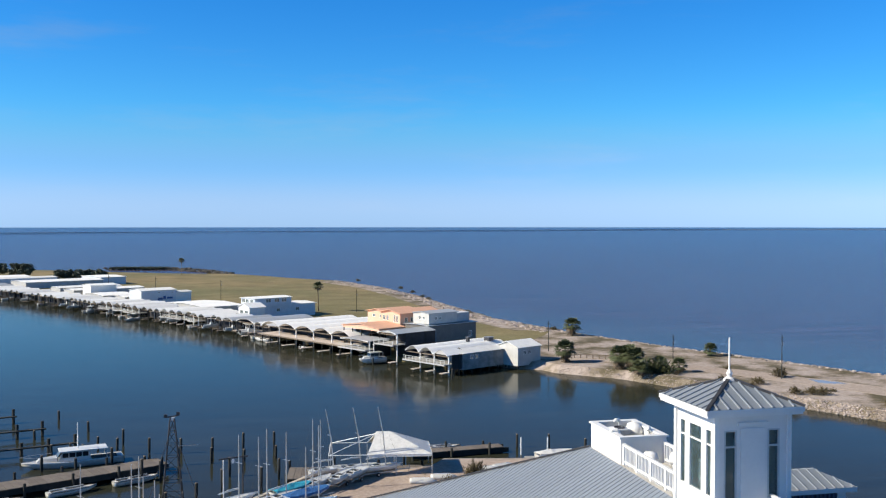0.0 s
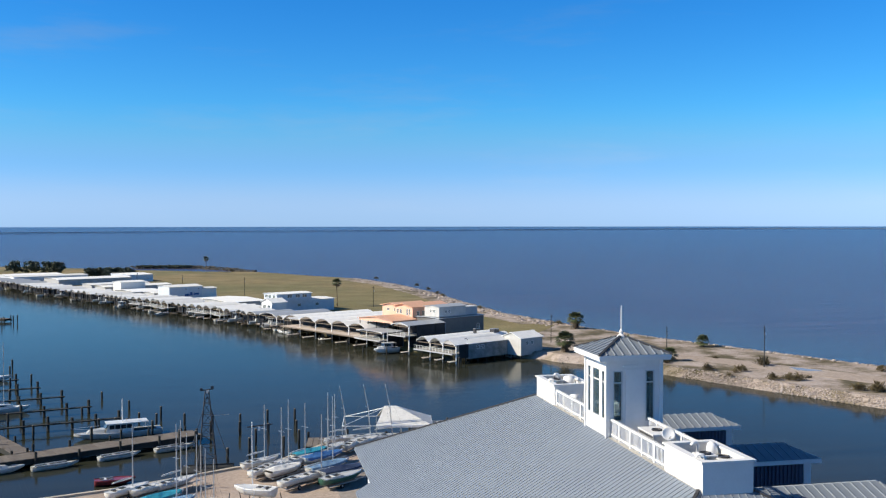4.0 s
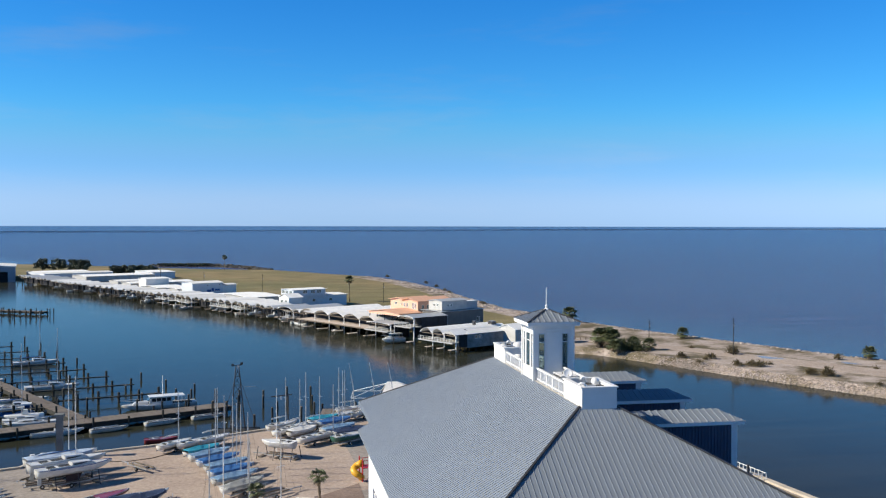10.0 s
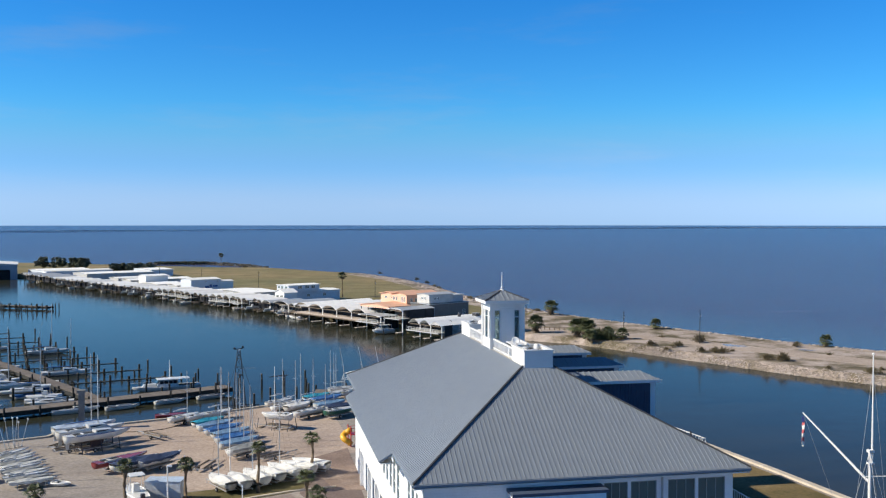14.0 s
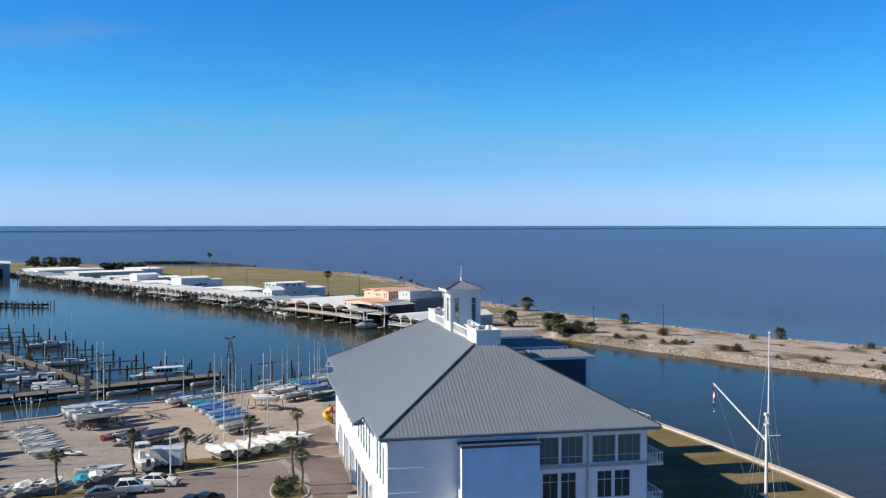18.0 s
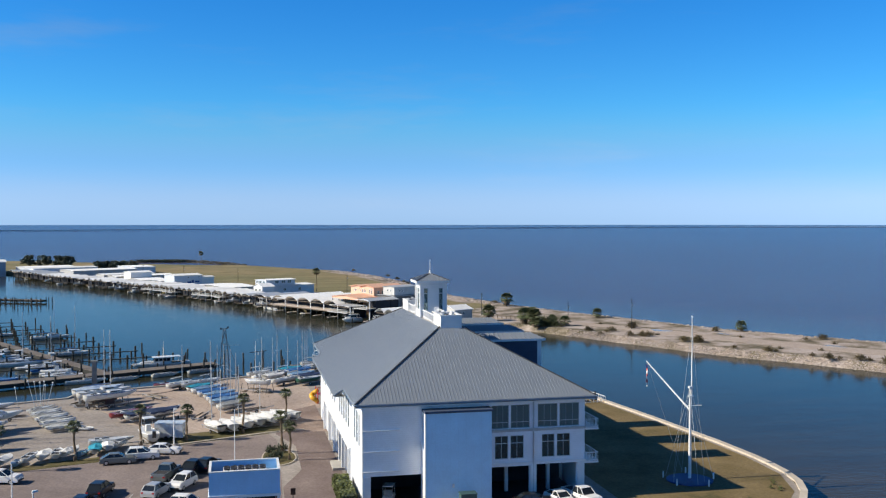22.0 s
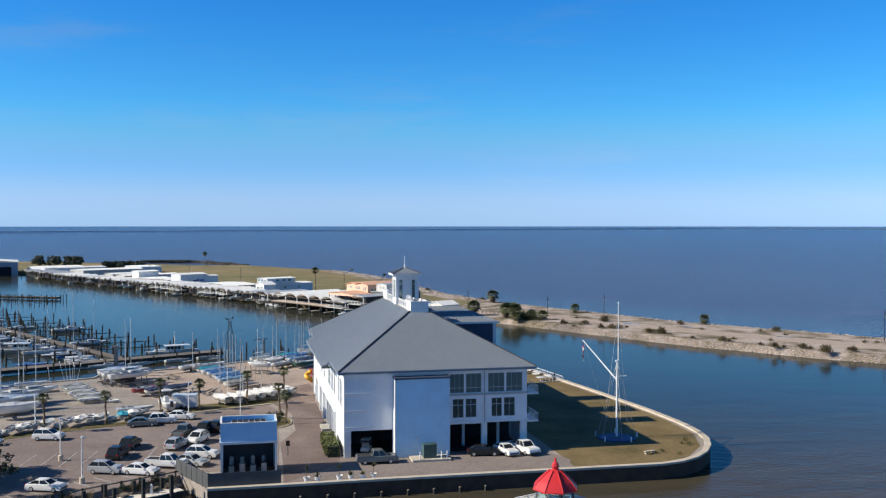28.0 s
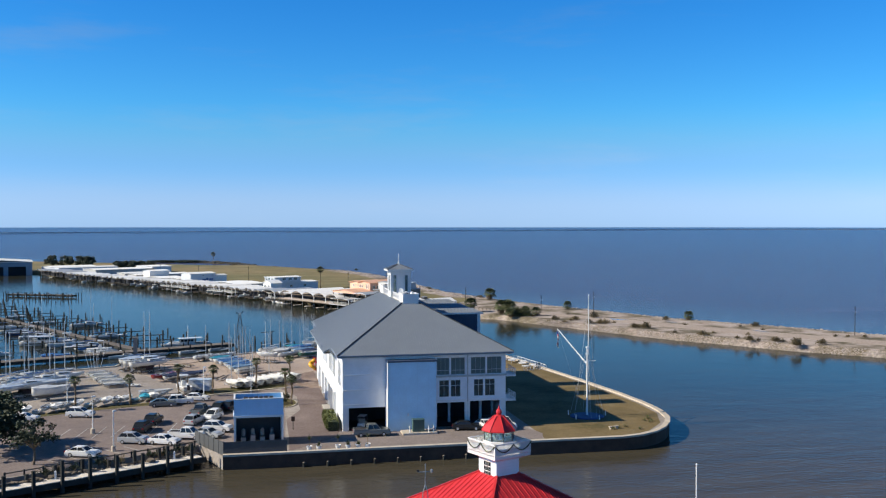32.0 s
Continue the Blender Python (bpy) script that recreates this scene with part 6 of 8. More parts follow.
b_navy = boat("sailboat under a dark navy cover on a trailer", 7.2, 2.2, 0.85, cover=TARP_N, raised=0.75)
b_grey = boat("sailboat under a grey cover on a trailer", 6.8, 2.1, 0.8, cover=TARP_GREY, mast=8.4, raised=0.7)
b_white = boat("small boat under a baggy white cover", 5.6, 2.2, 0.9, cover=TARP_W, raised=0.55)
b_whitem = boat("small sailboat under a baggy white cover with its mast up", 5.8, 2.2, 0.9, cover=TARP_W, mast=8.6, raised=0.55)
wrapped = boat("tall boat under a tight pale grey cover", 6.8, 2.5, 1.6, cover=TARP_GP, raised=0.9)
b_open = boat("open white dinghy with its mast up on a trolley", 6.0, 1.9, 0.75, mast=7.2, raised=0.6)
b_lean = boat("open white dinghy with a raked mast on a trolley", 5.6, 1.8, 0.7, mast=7.6, raised=0.6, lean=-1.1)
b_bare = boat("open white dinghy with bare decks on a trolley", 6.2, 1.9, 0.75, raised=0.6)
b_stand = boat("white deep-sided hull standing high on props", 5.2, 2.2, 1.0, raised=1.4)
b_green = boat("dark green open boat on a trailer", 6.4, 2.1, 0.85, hull_m=GREENGEL, raised=0.6)
b_red = boat("long dark red racing boat on a trailer", 8.2, 2.1, 0.8, hull_m=REDGEL, deck_m=REDGEL, raised=0.7)
dinghy = boat("narrow white racing dinghy lying on a rack", 5.6, 1.15, 0.32, raised=0.3, cockpit=True, name="dinghy", category="dinghy")
dinghyc = boat("narrow dinghy under a grey-white cover on a rack", 5.6, 1.2, 0.32, cover=TARP_S, raised=0.3, name="dinghy", category="dinghy")
dinghyg = boat("narrow dinghy under a grey cover on a rack", 5.6, 1.15, 0.32, cover=TARP_GREY, raised=0.3, name="dinghy", category="dinghy")
tender = boat("small white round-bottomed tender", 2.8, 1.4, 0.45, raised=0.05, name="tender", category="dinghy")
punt = boat("dark red open workboat at the quay", 5.2, 2.0, 0.85, hull_m=REDGEL, deck_m=REDGEL, stripe=REDGEL, raised=0.0, name="workboat", category="boat")
motor = boat("white centre-console motor boat on a trailer", 6.6, 2.4, 1.1, raised=0.6, cockpit=False, console=True, name="motor_boat", category="motor boat")
slip = boat("slim white sailing dinghy moored at the pier", 6.4, 1.8, 0.75, raised=-0.1, stripe=WOOD, well=(-0.42, 0.26, 0.30))
cruiser = boat("white motor cruiser with a long wheelhouse and signal mast", 13.6, 3.8, 1.4, raised=-0.5, cockpit=False, bridge=True, name="cruiser", category="motor cruiser")
slooph = boat("white cruising sloop moored in the marina", 10.8, 3.2, 1.3, cabin=0.7, mast=12.0, raised=-0.3)
sloopb = boat("blue-hulled cruising sloop moored in the marina", 9.6, 2.9, 1.15, hull_m=BLUEGEL, cabin=0.55, mast=11.5, raised=-0.3)
sloopc = boat("moored sailboat under a blue cover", 7.6, 2.4, 1.0, cover=TARP_B, raised=-0.3)
moored = boat("white moored keelboat with a low cabin", 8.4, 2.5, 1.0, cabin=0.4, raised=-0.25)
liftboat = boat("white motor boat with a raised helm hanging in a boat lift", 7.2, 2.8, 1.4, raised=0.1, cockpit=False, bridge=True, name="motor_boat", category="motor boat")
yacht = boat("large white motor yacht moored in the marina", 14.0, 4.0, 1.6, raised=-0.4, cockpit=False, bridge=True, name="motor_yacht", category="motor yacht")

tr = trailer(6.5, 0.5, "low steel boat trailer standing in the yard")


def ashore(proto, x, y, rz, wheels=True, lean=0.0):
    put(proto, x, y, G + 0.02, rz, lean)
    if wheels:
        put(tr, x, y, G + 0.02, rz)


# row of keelboats at the quay corner
ashore(keelblue, -37.2, 76.6, 31)
ashore(keelboat, -35.8, 73.4, 30)
ashore(keelbare, -34.4, 70.3, 30)
stand = thing("boat_stand", "dark steel jack stands and timber blocks under a keelboat", "boat stand", group="boat stands")
for u in (-2.8, 0.0, 2.6):
    for sy in (-1.25, 1.25):
        part("prop", Geo().tube([(u, sy * 1.25, 0), (u, sy * 0.8, 1.75)], 0.06, 5), DARKMETAL, stand)
    part("block", Geo().box(u - 0.25, u + 0.25, -0.7, 0.7, 0, 0.16), WOOD, stand)
for x, y, r in ((-37.2, 76.6, 31), (-35.8, 73.4, 30), (-34.4, 70.3, 30)):
    put(stand, x, y, G + 0.02, r)
for x, y, r in ((-39.5, 73.5, 60), (-37.6, 70.0, 20), (-48.5, 62.0, 10), (-21.5, 58.5, 95), (-18.5, 57.0, 70), (-9.5, 60.5, 40), (-27.5, 77.0, 130)):
    put(tr, x, y, G + 0.02, r)
# red boat and dark covers
ashore(b_red, -29.7, 58.9, 44)
ashore(b_navy, -27.6, 57.0, 44)
ashore(b_navy, -24.6, 58.2, 47)
# white boats at the quay's edge
ashore(b_open, -23.6, 86.9, 46)
ashore(b_bare, -20.8, 87.4, 44)
ashore(b_open, -18.2, 89.2, 45)
put(punt, -27.0, 101.2, -0.1, 12)
# blue covered row
for k, (p, x, y, r) in enumerate(((b_teal, -19.4, 82.4, 42), (b_pale, -18.1, 79.2, 42), (b_blue, -16.8, 76.0, 40), (b_pale, -15.6, 73.0, 38), (b_blue, -15.0, 69.8, 39), (b_pale, -14.4, 66.4, 40), (b_grey, -13.4, 62.6, 46))):
    ashore(p, x, y, r)
# crowd of boats by the shed end
for p, x, y, r in ((b_open, -8.0, 97.4, 18), (b_open, -5.8, 95.4, 22), (b_whitem, -5.0, 92.6, 20), (b_bare, -7.2, 93.4, 24), (b_teal, -1.2, 101.0, 15), (b_blue, 0.4, 98.2, 14), (b_open, -2.6, 97.6, 20), (b_pale, 0.6, 93.0, 14), (b_open, -1.0, 89.6, 20), (b_green, 1.8, 87.2, 12), (b_navy, 2.4, 90.2, 10), (b_bare, -3.6, 87.6, 22), (b_open, 2.0, 103.5, 30), (b_bare, 5.4, 105.8, 35), (b_bare, 7.5, 107.4, 30)):
    ashore(p, x, y, r + 22)
for x, y, r in ((4.0, 109.0, 20), (7.6, 109.4, 15), (10.8, 109.0, 12)):
    ashore(b_lean, x, y, r)
ashore(b_stand, -9.0, 80.0, 150)
put(stand, -9.0, 80.0, G + 0.02, 150)
# white covered row beside the palms
for p, x, y, r in ((b_whitem, -16.4, 46.0, 118), (b_white, -14.3, 46.2, 112), (b_whitem, -12.3, 47.6, 118), (b_white, -10.6, 48.8, 124), (b_whitem, -8.8, 50.2, 130), (b_white, -6.9, 51.4, 138), (b_white, -5.2, 52.6, 142)):
    ashore(p, x, y, r)
hose = thing("hose", "long dark hose lying across the yard", "hose", 0, 0, G + 0.05)
part("line", Geo().tube([(-33.0, 82.0, 0), (-29.5, 81.6, 0), (-26.5, 82.9, 0), (-24.5, 85.0, 0), (-22.9, 88.4, 0)], 0.06, 5), RUBBER, hose)
part("nozzle", Geo().tube([(-22.9, 88.4, 0), (-22.8, 88.9, 0)], 0.1, 6), METAL, hose)
# racks of racing dinghies
for k in range(12):
    put((dinghy, dinghyc, dinghyg)[(k * 5) % 3], -45.4 + 0.53 * k + (k % 3) * 0.2, 67.4 - 1.44 * k, G + 0.35, 52 - 2.6 * k + (k * 5) % 5)
rack = thing("dinghy_rack", "low galvanised rack carrying racing dinghies", "boat rack", -42.4, 59.6, G, -69.8, "dinghy racks")
part("rail", Geo().beam((-9, -1.6, 0.55), (9, -1.6, 0.55), 0.08, 0.08).beam((-9, 1.6, 0.55), (9, 1.6, 0.55), 0.08, 0.08), METAL, rack)
for k in range(7):
    for sy in (-1.6, 1.6):
        part("leg", Geo().box(-9 + 3 * k - 0.04, -9 + 3 * k + 0.04, sy - 0.04, sy + 0.04, 0, 0.55), METAL, rack)
put(tender, -36.0, 51.6, G - 0.06, -20)
# boats along the grass strip
small_c = boat("small sailing dinghy under a loose white cover on a trolley", 4.2, 1.7, 0.7, cover=TARP_W, raised=0.45, name="dinghy", category="dinghy")
small_o = boat("small open white sailing dinghy on a trolley", 4.3, 1.6, 0.65, raised=0.45, well=(-0.40, 0.2, 0.3), name="dinghy", category="dinghy")
small_t = boat("small sailing dinghy under a teal cover on a trolley", 4.4, 1.8, 0.6, cover=TARP_T, raised=0.4, name="dinghy", category="dinghy")
for k in range(17):
    x = -54.2 + 1.56 * k
    p = small_t if k == 14 else (small_c, small_o, small_c, tender, small_o)[k % 5]
    put(p, x, 29.9 + 0.52 * (x + 43.5) + rb.uniform(-0.6, 0.6), G + 0.02, 84 + rb.uniform(-16, 16))
ashore(b_bare, -30.6, 38.4, 12)
# tall sailboats at the west end
for k, (p, x, y, r) in enumerate(((keelblue, -56, 46, 70), (keelboat, -59, 48, 72), (keelboat, -62, 45, 70), (keelblue, -58.5, 40.5, 20), (keelboat, -65, 52, 68), (keelboat, -57, 54, 60), (b_grey, -61, 57, 62))):
    ashore(p, x, y, r)
for p, x, y, r in ((wrapped, -49.4, 39.4, 22), (keelblue, -51.0, 46.2, 20), (keelboat, -52.6, 50.0, 24), (keelboat, -54.2, 43.6, 16), (keelboat, -50.4, 53.6, 30), (b_bare, -53.3, 69.6, 20)):
    ashore(p, x, y, r)
# motor boat and van trailer
ashore(motor, -25.8, 41.2, 110)
bx = thing("box_trailer", "grey-blue enclosed box trailer in the yard", "trailer", -22.6, 42.4, G, -12)
part("body", Geo().box(-2.1, 2.1, -1.1, 1.1, 0.45, 2.5), TARP_GP, bx)
part("roof", Geo().box(-2.15, 2.15, -1.15, 1.15, 2.5, 2.6), TARP_G, bx)
for sx in (-0.4, 0.5):
    for sy in (-1.05, 1.05):
        part("wheel", Geo().revolve([(0.05, -0.1), (0.33, -0.1), (0.33, 0.1), (0.05, 0.1)], 12).moved(pose(sx, sy, 0.33, 90, 0, 0)), RUBBER, bx)
part("drawbar", Geo().beam((2.1, 0, 0.5), (3.2, 0, 0.5), 0.1, 0.1), DARKMETAL, bx)
# moored boats
put(cruiser, -30.4, 131.4, 0, 194)
put(slip, -36.4, 111.6, 0, 26)
put(slip, -28.2, 115.9, 0, 30)
put(slip, -20.6, 119.6, 0, 29)
put(moored, -44.4, 110.0, 0, 20)
put(slooph, -66.0, 193.4, 0, 22)
put(sloopb, -56.5, 134.5, 0, 18)
put(sloopc, -55.0, 127.5, 0, 16)
put(moored, -56.6, 141.8, 0, 20)
put(moored, -51.5, 121.5, 0, 14)
put(slooph, -75.0, 158.5, 0, 18)
put(yacht, -69.6, 142.0, 0, 0)
put(moored, -71.0, 166.0, 0, 200)
put(sloopb, -82.0, 171.0, 0, 16)
put(sloopc, -62.0, 115.0, 0, 12)
put(moored, -78.0, 120.0, 0, 20)
put(moored, -90.0, 190.0, 0, 15)
put(slip, 22.8, 127.6, 0.2, 6)
for k, (p, s, d, r) in enumerate(((moored, 6, -6.5, 190), (motor, 11, -6.0, 188), (sloopc, 16.5, -6.8, 192), (moored, 22, -7.0, 190), (slooph, 30, -8.0, 12), (motor, 36, -6.2, 190), (moored, 47, -7.2, 190), (motor, 62, -6.4, 12), (moored, 76, -7.5, 190), (sloopb, 92, -8, 190), (moored, 110, -7.4, 12), (slooph, 40, 8.5, 15), (moored, 96, 8.0, 196), (motor, 121, 7.5, 14))):
    x, y = pb(s, d)
    put(p, x, y, -0.55 if p is motor else 0.0, r)
# upturned dinghies, a low covered boat and a floating dock behind the club house
upturned = thing("upturned_dinghy", "white dinghy lying upside down on the tan concrete", "dinghy", group="upturned dinghies")
part("hull", Geo().loft([[(x, -y, 0.62 - z) for x, y, z in r] for r in hull_geo(3.6, 1.5, 0.58)], True, True), GEL, upturned, "", True)
part("keel_strip", Geo().box(-1.4, 0.8, -0.03, 0.03, 0.56, 0.64), TRIM, upturned)
for x, y, r in ((27.3, 109.2, 20), (28.9, 107.8, 35), (24.7, 108.2, 5), (25.2, 105.6, 25), (18.4, 105.6, -5), (15.4, 104.2, -12), (21.0, 102.4, 30)):
    put(upturned, x, y, G + 0.02, r)
put(b_white, 35.0, 110.6, G + 0.02, 14)
dock = thing("floating_dock", "grey floating dock between two pale posts", "dock", 35.6, 118.0, 0, -8)
for k in range(5):
    part("plank", Geo().box(-2.2, 2.2, -2.0 + 0.8 * k, -1.25 + 0.8 * k, 0.35, 0.5), CATWALK, dock)
part("float", Geo().box(-2.1, 2.1, -1.9, 1.9, -0.3, 0.34), PILE, dock)
for x, y in ((34.1, 123.0), (38.0, 122.2)):
    t = thing("marker_post", "slim pale post standing in the water", "post", x, y, 0, 0, "pale water posts")
    part("shaft", Geo().tube([(0, 0, -1.4), (0, 0, 2.6)], 0.11, 8), TRIM, t)
    part("cap", Geo().revolve([(0.13, 2.6), (0.1, 2.7), (0.02, 2.74)], 8), METAL, t)
# boats at the sheds
for s, d, p, r in ((29.5, -1.0, liftboat, RZ_ROW + 76), (208.5, -2.0, liftboat, RZ_ROW + 140), (172, -3.5, moored, RZ_ROW + 120), (88, -2.0, moored, RZ_ROW), (150, 1.0, motor, RZ_ROW - 90), (125, 1.0, motor, RZ_ROW - 90), (100, 0.5, motor, RZ_ROW - 90), (228, 0, motor, RZ_ROW - 90), (66, -2, tender, RZ_ROW), (95, 2.5, moored, RZ_ROW - 90), (104, 2.0, motor, RZ_ROW - 90), (112.5, 2.0, motor, RZ_ROW - 90), (136, 2.5, moored, RZ_ROW - 90), (158, 3, motor, RZ_ROW - 90), (185, 2.5, moored, RZ_ROW - 90), (197, 3, motor, RZ_ROW - 90), (215, 2, moored, RZ_ROW - 90), (240, 2, motor, RZ_ROW - 90), (262, 2.5, moored, RZ_ROW - 90), (281, 2, motor, RZ_ROW - 90), (300, 2, moored, RZ_ROW - 90), (320, 2, motor, RZ_ROW - 90)):
    x, y = row(s, d + quay(s))
    put(p, x, y, 0.1 if p is motor else 0.0, r)


# ---------------------------------------------------------------- plants
def palm(label, height, crown, fronds, seed, droop=1.0, skirt=0):
    """A fan palm: each frond is a stalk that ends in a spread of pointed blades."""
    t = thing("palm_tree", label, "palm tree", group="palm trees")
    r = random.Random(seed)
    lean = r.uniform(-0.3, 0.3)
    n = 9
    part("trunk", Geo().tube([(lean * (i / (n - 1)) ** 2, 0.1 * math.sin(i), height * i / (n - 1)) for i in range(n)], [0.24 - 0.09 * min(1, i / 4) + 0.03 * (i % 2) + (0.08 if i == n - 2 else 0) for i in range(n)], 8), BARK, t, "", True)
    g, old = Geo(), Geo()
    for k in range(fronds):
        yaw = k * 2.39996 + r.uniform(-0.25, 0.25)
        lift = -0.75 + 2.05 * ((k + 0.5) / fronds) ** 0.85 + r.uniform(-0.15, 0.15)
        L = crown * r.uniform(0.85, 1.1) * (0.8 if lift < -0.35 else 1.0)
        tgt = old if lift < -0.45 else g
        d = Vector((math.cos(yaw) * math.cos(lift), math.sin(yaw) * math.cos(lift), math.sin(lift)))
        base = Vector((lean, 0, height))
        mid = base + d * L * 0.42
        side = d.cross(Vector((0, 0, 1))).normalized() if abs(d.z) < 0.97 else Vector((1, 0, 0))
        up = side.cross(d)
        tgt.add([base - side * 0.03, base + side * 0.03, mid + side * 0.03, mid - side * 0.03], [(0, 1, 2, 3)])
        for b in range(9):
            a = (b - 4) * 0.3
            dirn = (d * math.cos(a) + side * math.sin(a)).normalized()
            ll = L * 0.62 * (1 - 0.04 * abs(b - 4))
            w = up.cross(dirn).normalized() * L * 0.055
            m2 = mid + dirn * ll * 0.5
            tip = mid + dirn * ll + Vector((0, 0, -0.28 * ll * droop))
            tgt.add([mid, m2 + w, tip, m2 - w], [(0, 1, 2, 3)])
    for k in range(skirt):
        yaw, z = k * 2.39996, height * (0.35 + 0.65 * k / skirt)
        out = Vector((math.cos(yaw), math.sin(yaw), 0))
        side, L = Vector((-out.y, out.x, 0)), crown * r.uniform(0.4, 0.65)
        top = Vector((lean * z / height, 0, z)) + out * 0.2
        for b in range(5):
            w = side * (b - 2) * 0.3
            tip = top + (out * r.uniform(0.35, 0.8) + w) * L * 0.8 + Vector((0, 0, -min(z, L * r.uniform(0.6, 0.95))))
            old.add([top, top.lerp(tip, 0.5) + side * L * 0.07, tip, top.lerp(tip, 0.5) - side * L * 0.07], [(0, 1, 2, 3)])
    part("crown", g, PALMLEAF, t)
    if old.f:
        part("dead_fronds", old, BARK, t, "brown hanging dead fronds")
    return t


def bush(label, size, seed, leaf=PALMLEAF, name="bush", count=160):
    t = thing(name, label, "bush", group="bushes")
    r = random.Random(seed)
    g = Geo()
    part("stem", Geo().tube([(0, 0, 0), (0.1, 0, size * 0.5)], [0.12, 0.06], 5).tube([(0.1, 0.1, 0), (-size * 0.3, 0.2, size * 0.45)], [0.1, 0.04], 5), BARK, t)
    for k in range(count):
        yaw, el = r.uniform(0, 6.283), r.uniform(0.1, 1.5)
        d = size * r.uniform(0.35, 1.0) * (0.75 + 0.25 * math.sin(3 * yaw + seed))
        c = Vector((d * math.cos(yaw) * math.cos(el) * 1.15, d * math.sin(yaw) * math.cos(el) * 1.15, 0.15 + d * math.sin(el)))
        dirn = (c + Vector((0, 0, 0.2))).normalized()
        side = dirn.cross(Vector((r.uniform(-1, 1), r.uniform(-1, 1), r.uniform(-1, 1)))).normalized()
        L = size * r.uniform(0.18, 0.4)
        for sp in (-0.7, -0.25, 0.25, 0.7):
            tip = c + dirn * L * (1 - 0.3 * abs(sp)) + side * L * sp
            w = dirn.cross(side) * L * 0.09
            g.add([c + w, c - w, tip], [(0, 1, 2)])
    part("foliage", g, leaf, t)
    return t


def tree(label, height, spread, seed, leaf=LEAF, clumps=26, leaves=60, sparse=1.0, tall=0.42):
    t = thing("tree", label, "tree", group="trees")
    r = random.Random(seed)
    trunk = Geo().tube([(0, 0, -0.1), (0.1, 0.05, height * 0.2), (0.0, 0.2, height * 0.45)], [spread * 0.07, spread * 0.055, spread * 0.035], 8)
    part("trunk", trunk, BARK, t)
    g, limbs = Geo(), Geo()
    for k in range(clumps):
        yaw = k * 2.4 + r.uniform(-0.4, 0.4)
        q = r.random() ** 0.6
        d = spread * q
        z = height * (tall + (0.95 - tall) * r.random() * (1.05 - 0.45 * q))
        c = Vector((d * math.cos(yaw), d * math.sin(yaw), z))
        if k % 2 == 0:
            limbs.tube([(0, 0.1, height * 0.3), c * 0.55 + Vector((0, 0, height * 0.12)), c], [spread * 0.03, spread * 0.018, 0.03], 5)
        cs = spread * r.uniform(0.2, 0.34)
        for _ in range(leaves):
            o = Vector((r.gauss(0, 0.45), r.gauss(0, 0.45), r.gauss(0, 0.35))) * cs
            a = Vector((r.uniform(-1, 1), r.uniform(-1, 1), r.uniform(-0.6, 0.6))).normalized() * 0.32 * sparse
            b = a.cross(Vector((r.uniform(-1, 1), r.uniform(-1, 1), 1))).normalized() * 0.2 * sparse
            p = c + o
            g.add([p - a, p + b, p + a, p - b], [(0, 1, 2, 3)])
    part("limbs", limbs, BARK, t)
    part("crown", g, leaf, t)
    return t


palm_a = palm("tall slim palm with a small dusty green crown", 5.4, 1.25, 26, 3, 1.3)
palm_b = palm("slim palm with a ragged crown and brown dead fronds", 4.7, 1.3, 26, 8, 1.6)
for k, (x, y) in enumerate(((-6.7, 29.2), (-5.8, 25.2), (-11.9, 43.9), (-20.2, 40.3), (-26.5, 37.6), (-34.5, 31.2), (-43.2, 27.0), (-5.0, 51.2))):
    put((palm_a, palm_b)[k % 2], x, y, G, k * 67)
palm_t = palm("tall palm with a ragged head on the field", 9.4, 2.5, 40, 31, 1.1)
put(palm_t, 25.2, 350, 1.7, 0)
put(palm_t, -37, 636, 1.5, 60)
palm_c = palm("thick fan palm with long drooping fronds beside the sand road", 3.0, 3.3, 46, 41, 1.2, 30)
for k, (x, y) in enumerate(((70.0, 202.5), (90.8, 254.0), (78.4, 189.5), (81.4, 190.8), (80.6, 186.8))):
    put(palm_c, x, y, 1.6, 100 * k)
palm_s = palm("bushy wind-bent fan palm with a wide crown on the spit", 1.5, 2.4, 34, 21, 1.1, 16)
for k, (x, y) in enumerate(((89.6, 182.4), (109.3, 205.0), (136.3, 156.8), (79.2, 181.0), (86.4, 186.0))):
    put(palm_s, x, y, 1.55, 50 * k)
bush_a = bush("spiky olive-brown bush among the rocks", 1.6, 5, SCRUB, count=240)
bush_b = bush("wide dark green palmetto bush on the spit", 2.9, 9, count=420)
bush_d = bush("low brown scrub on the bank", 1.0, 14, SCRUB, count=150)
bush_t = bush("tall ragged brown bush beside the sand road", 2.0, 23, SCRUB, count=340)
for k, (x, y) in enumerate(((83.2, 183.8), (85.0, 181.6), (81.2, 183.2))):
    put(bush_b, x, y, 1.45, 80 * k)
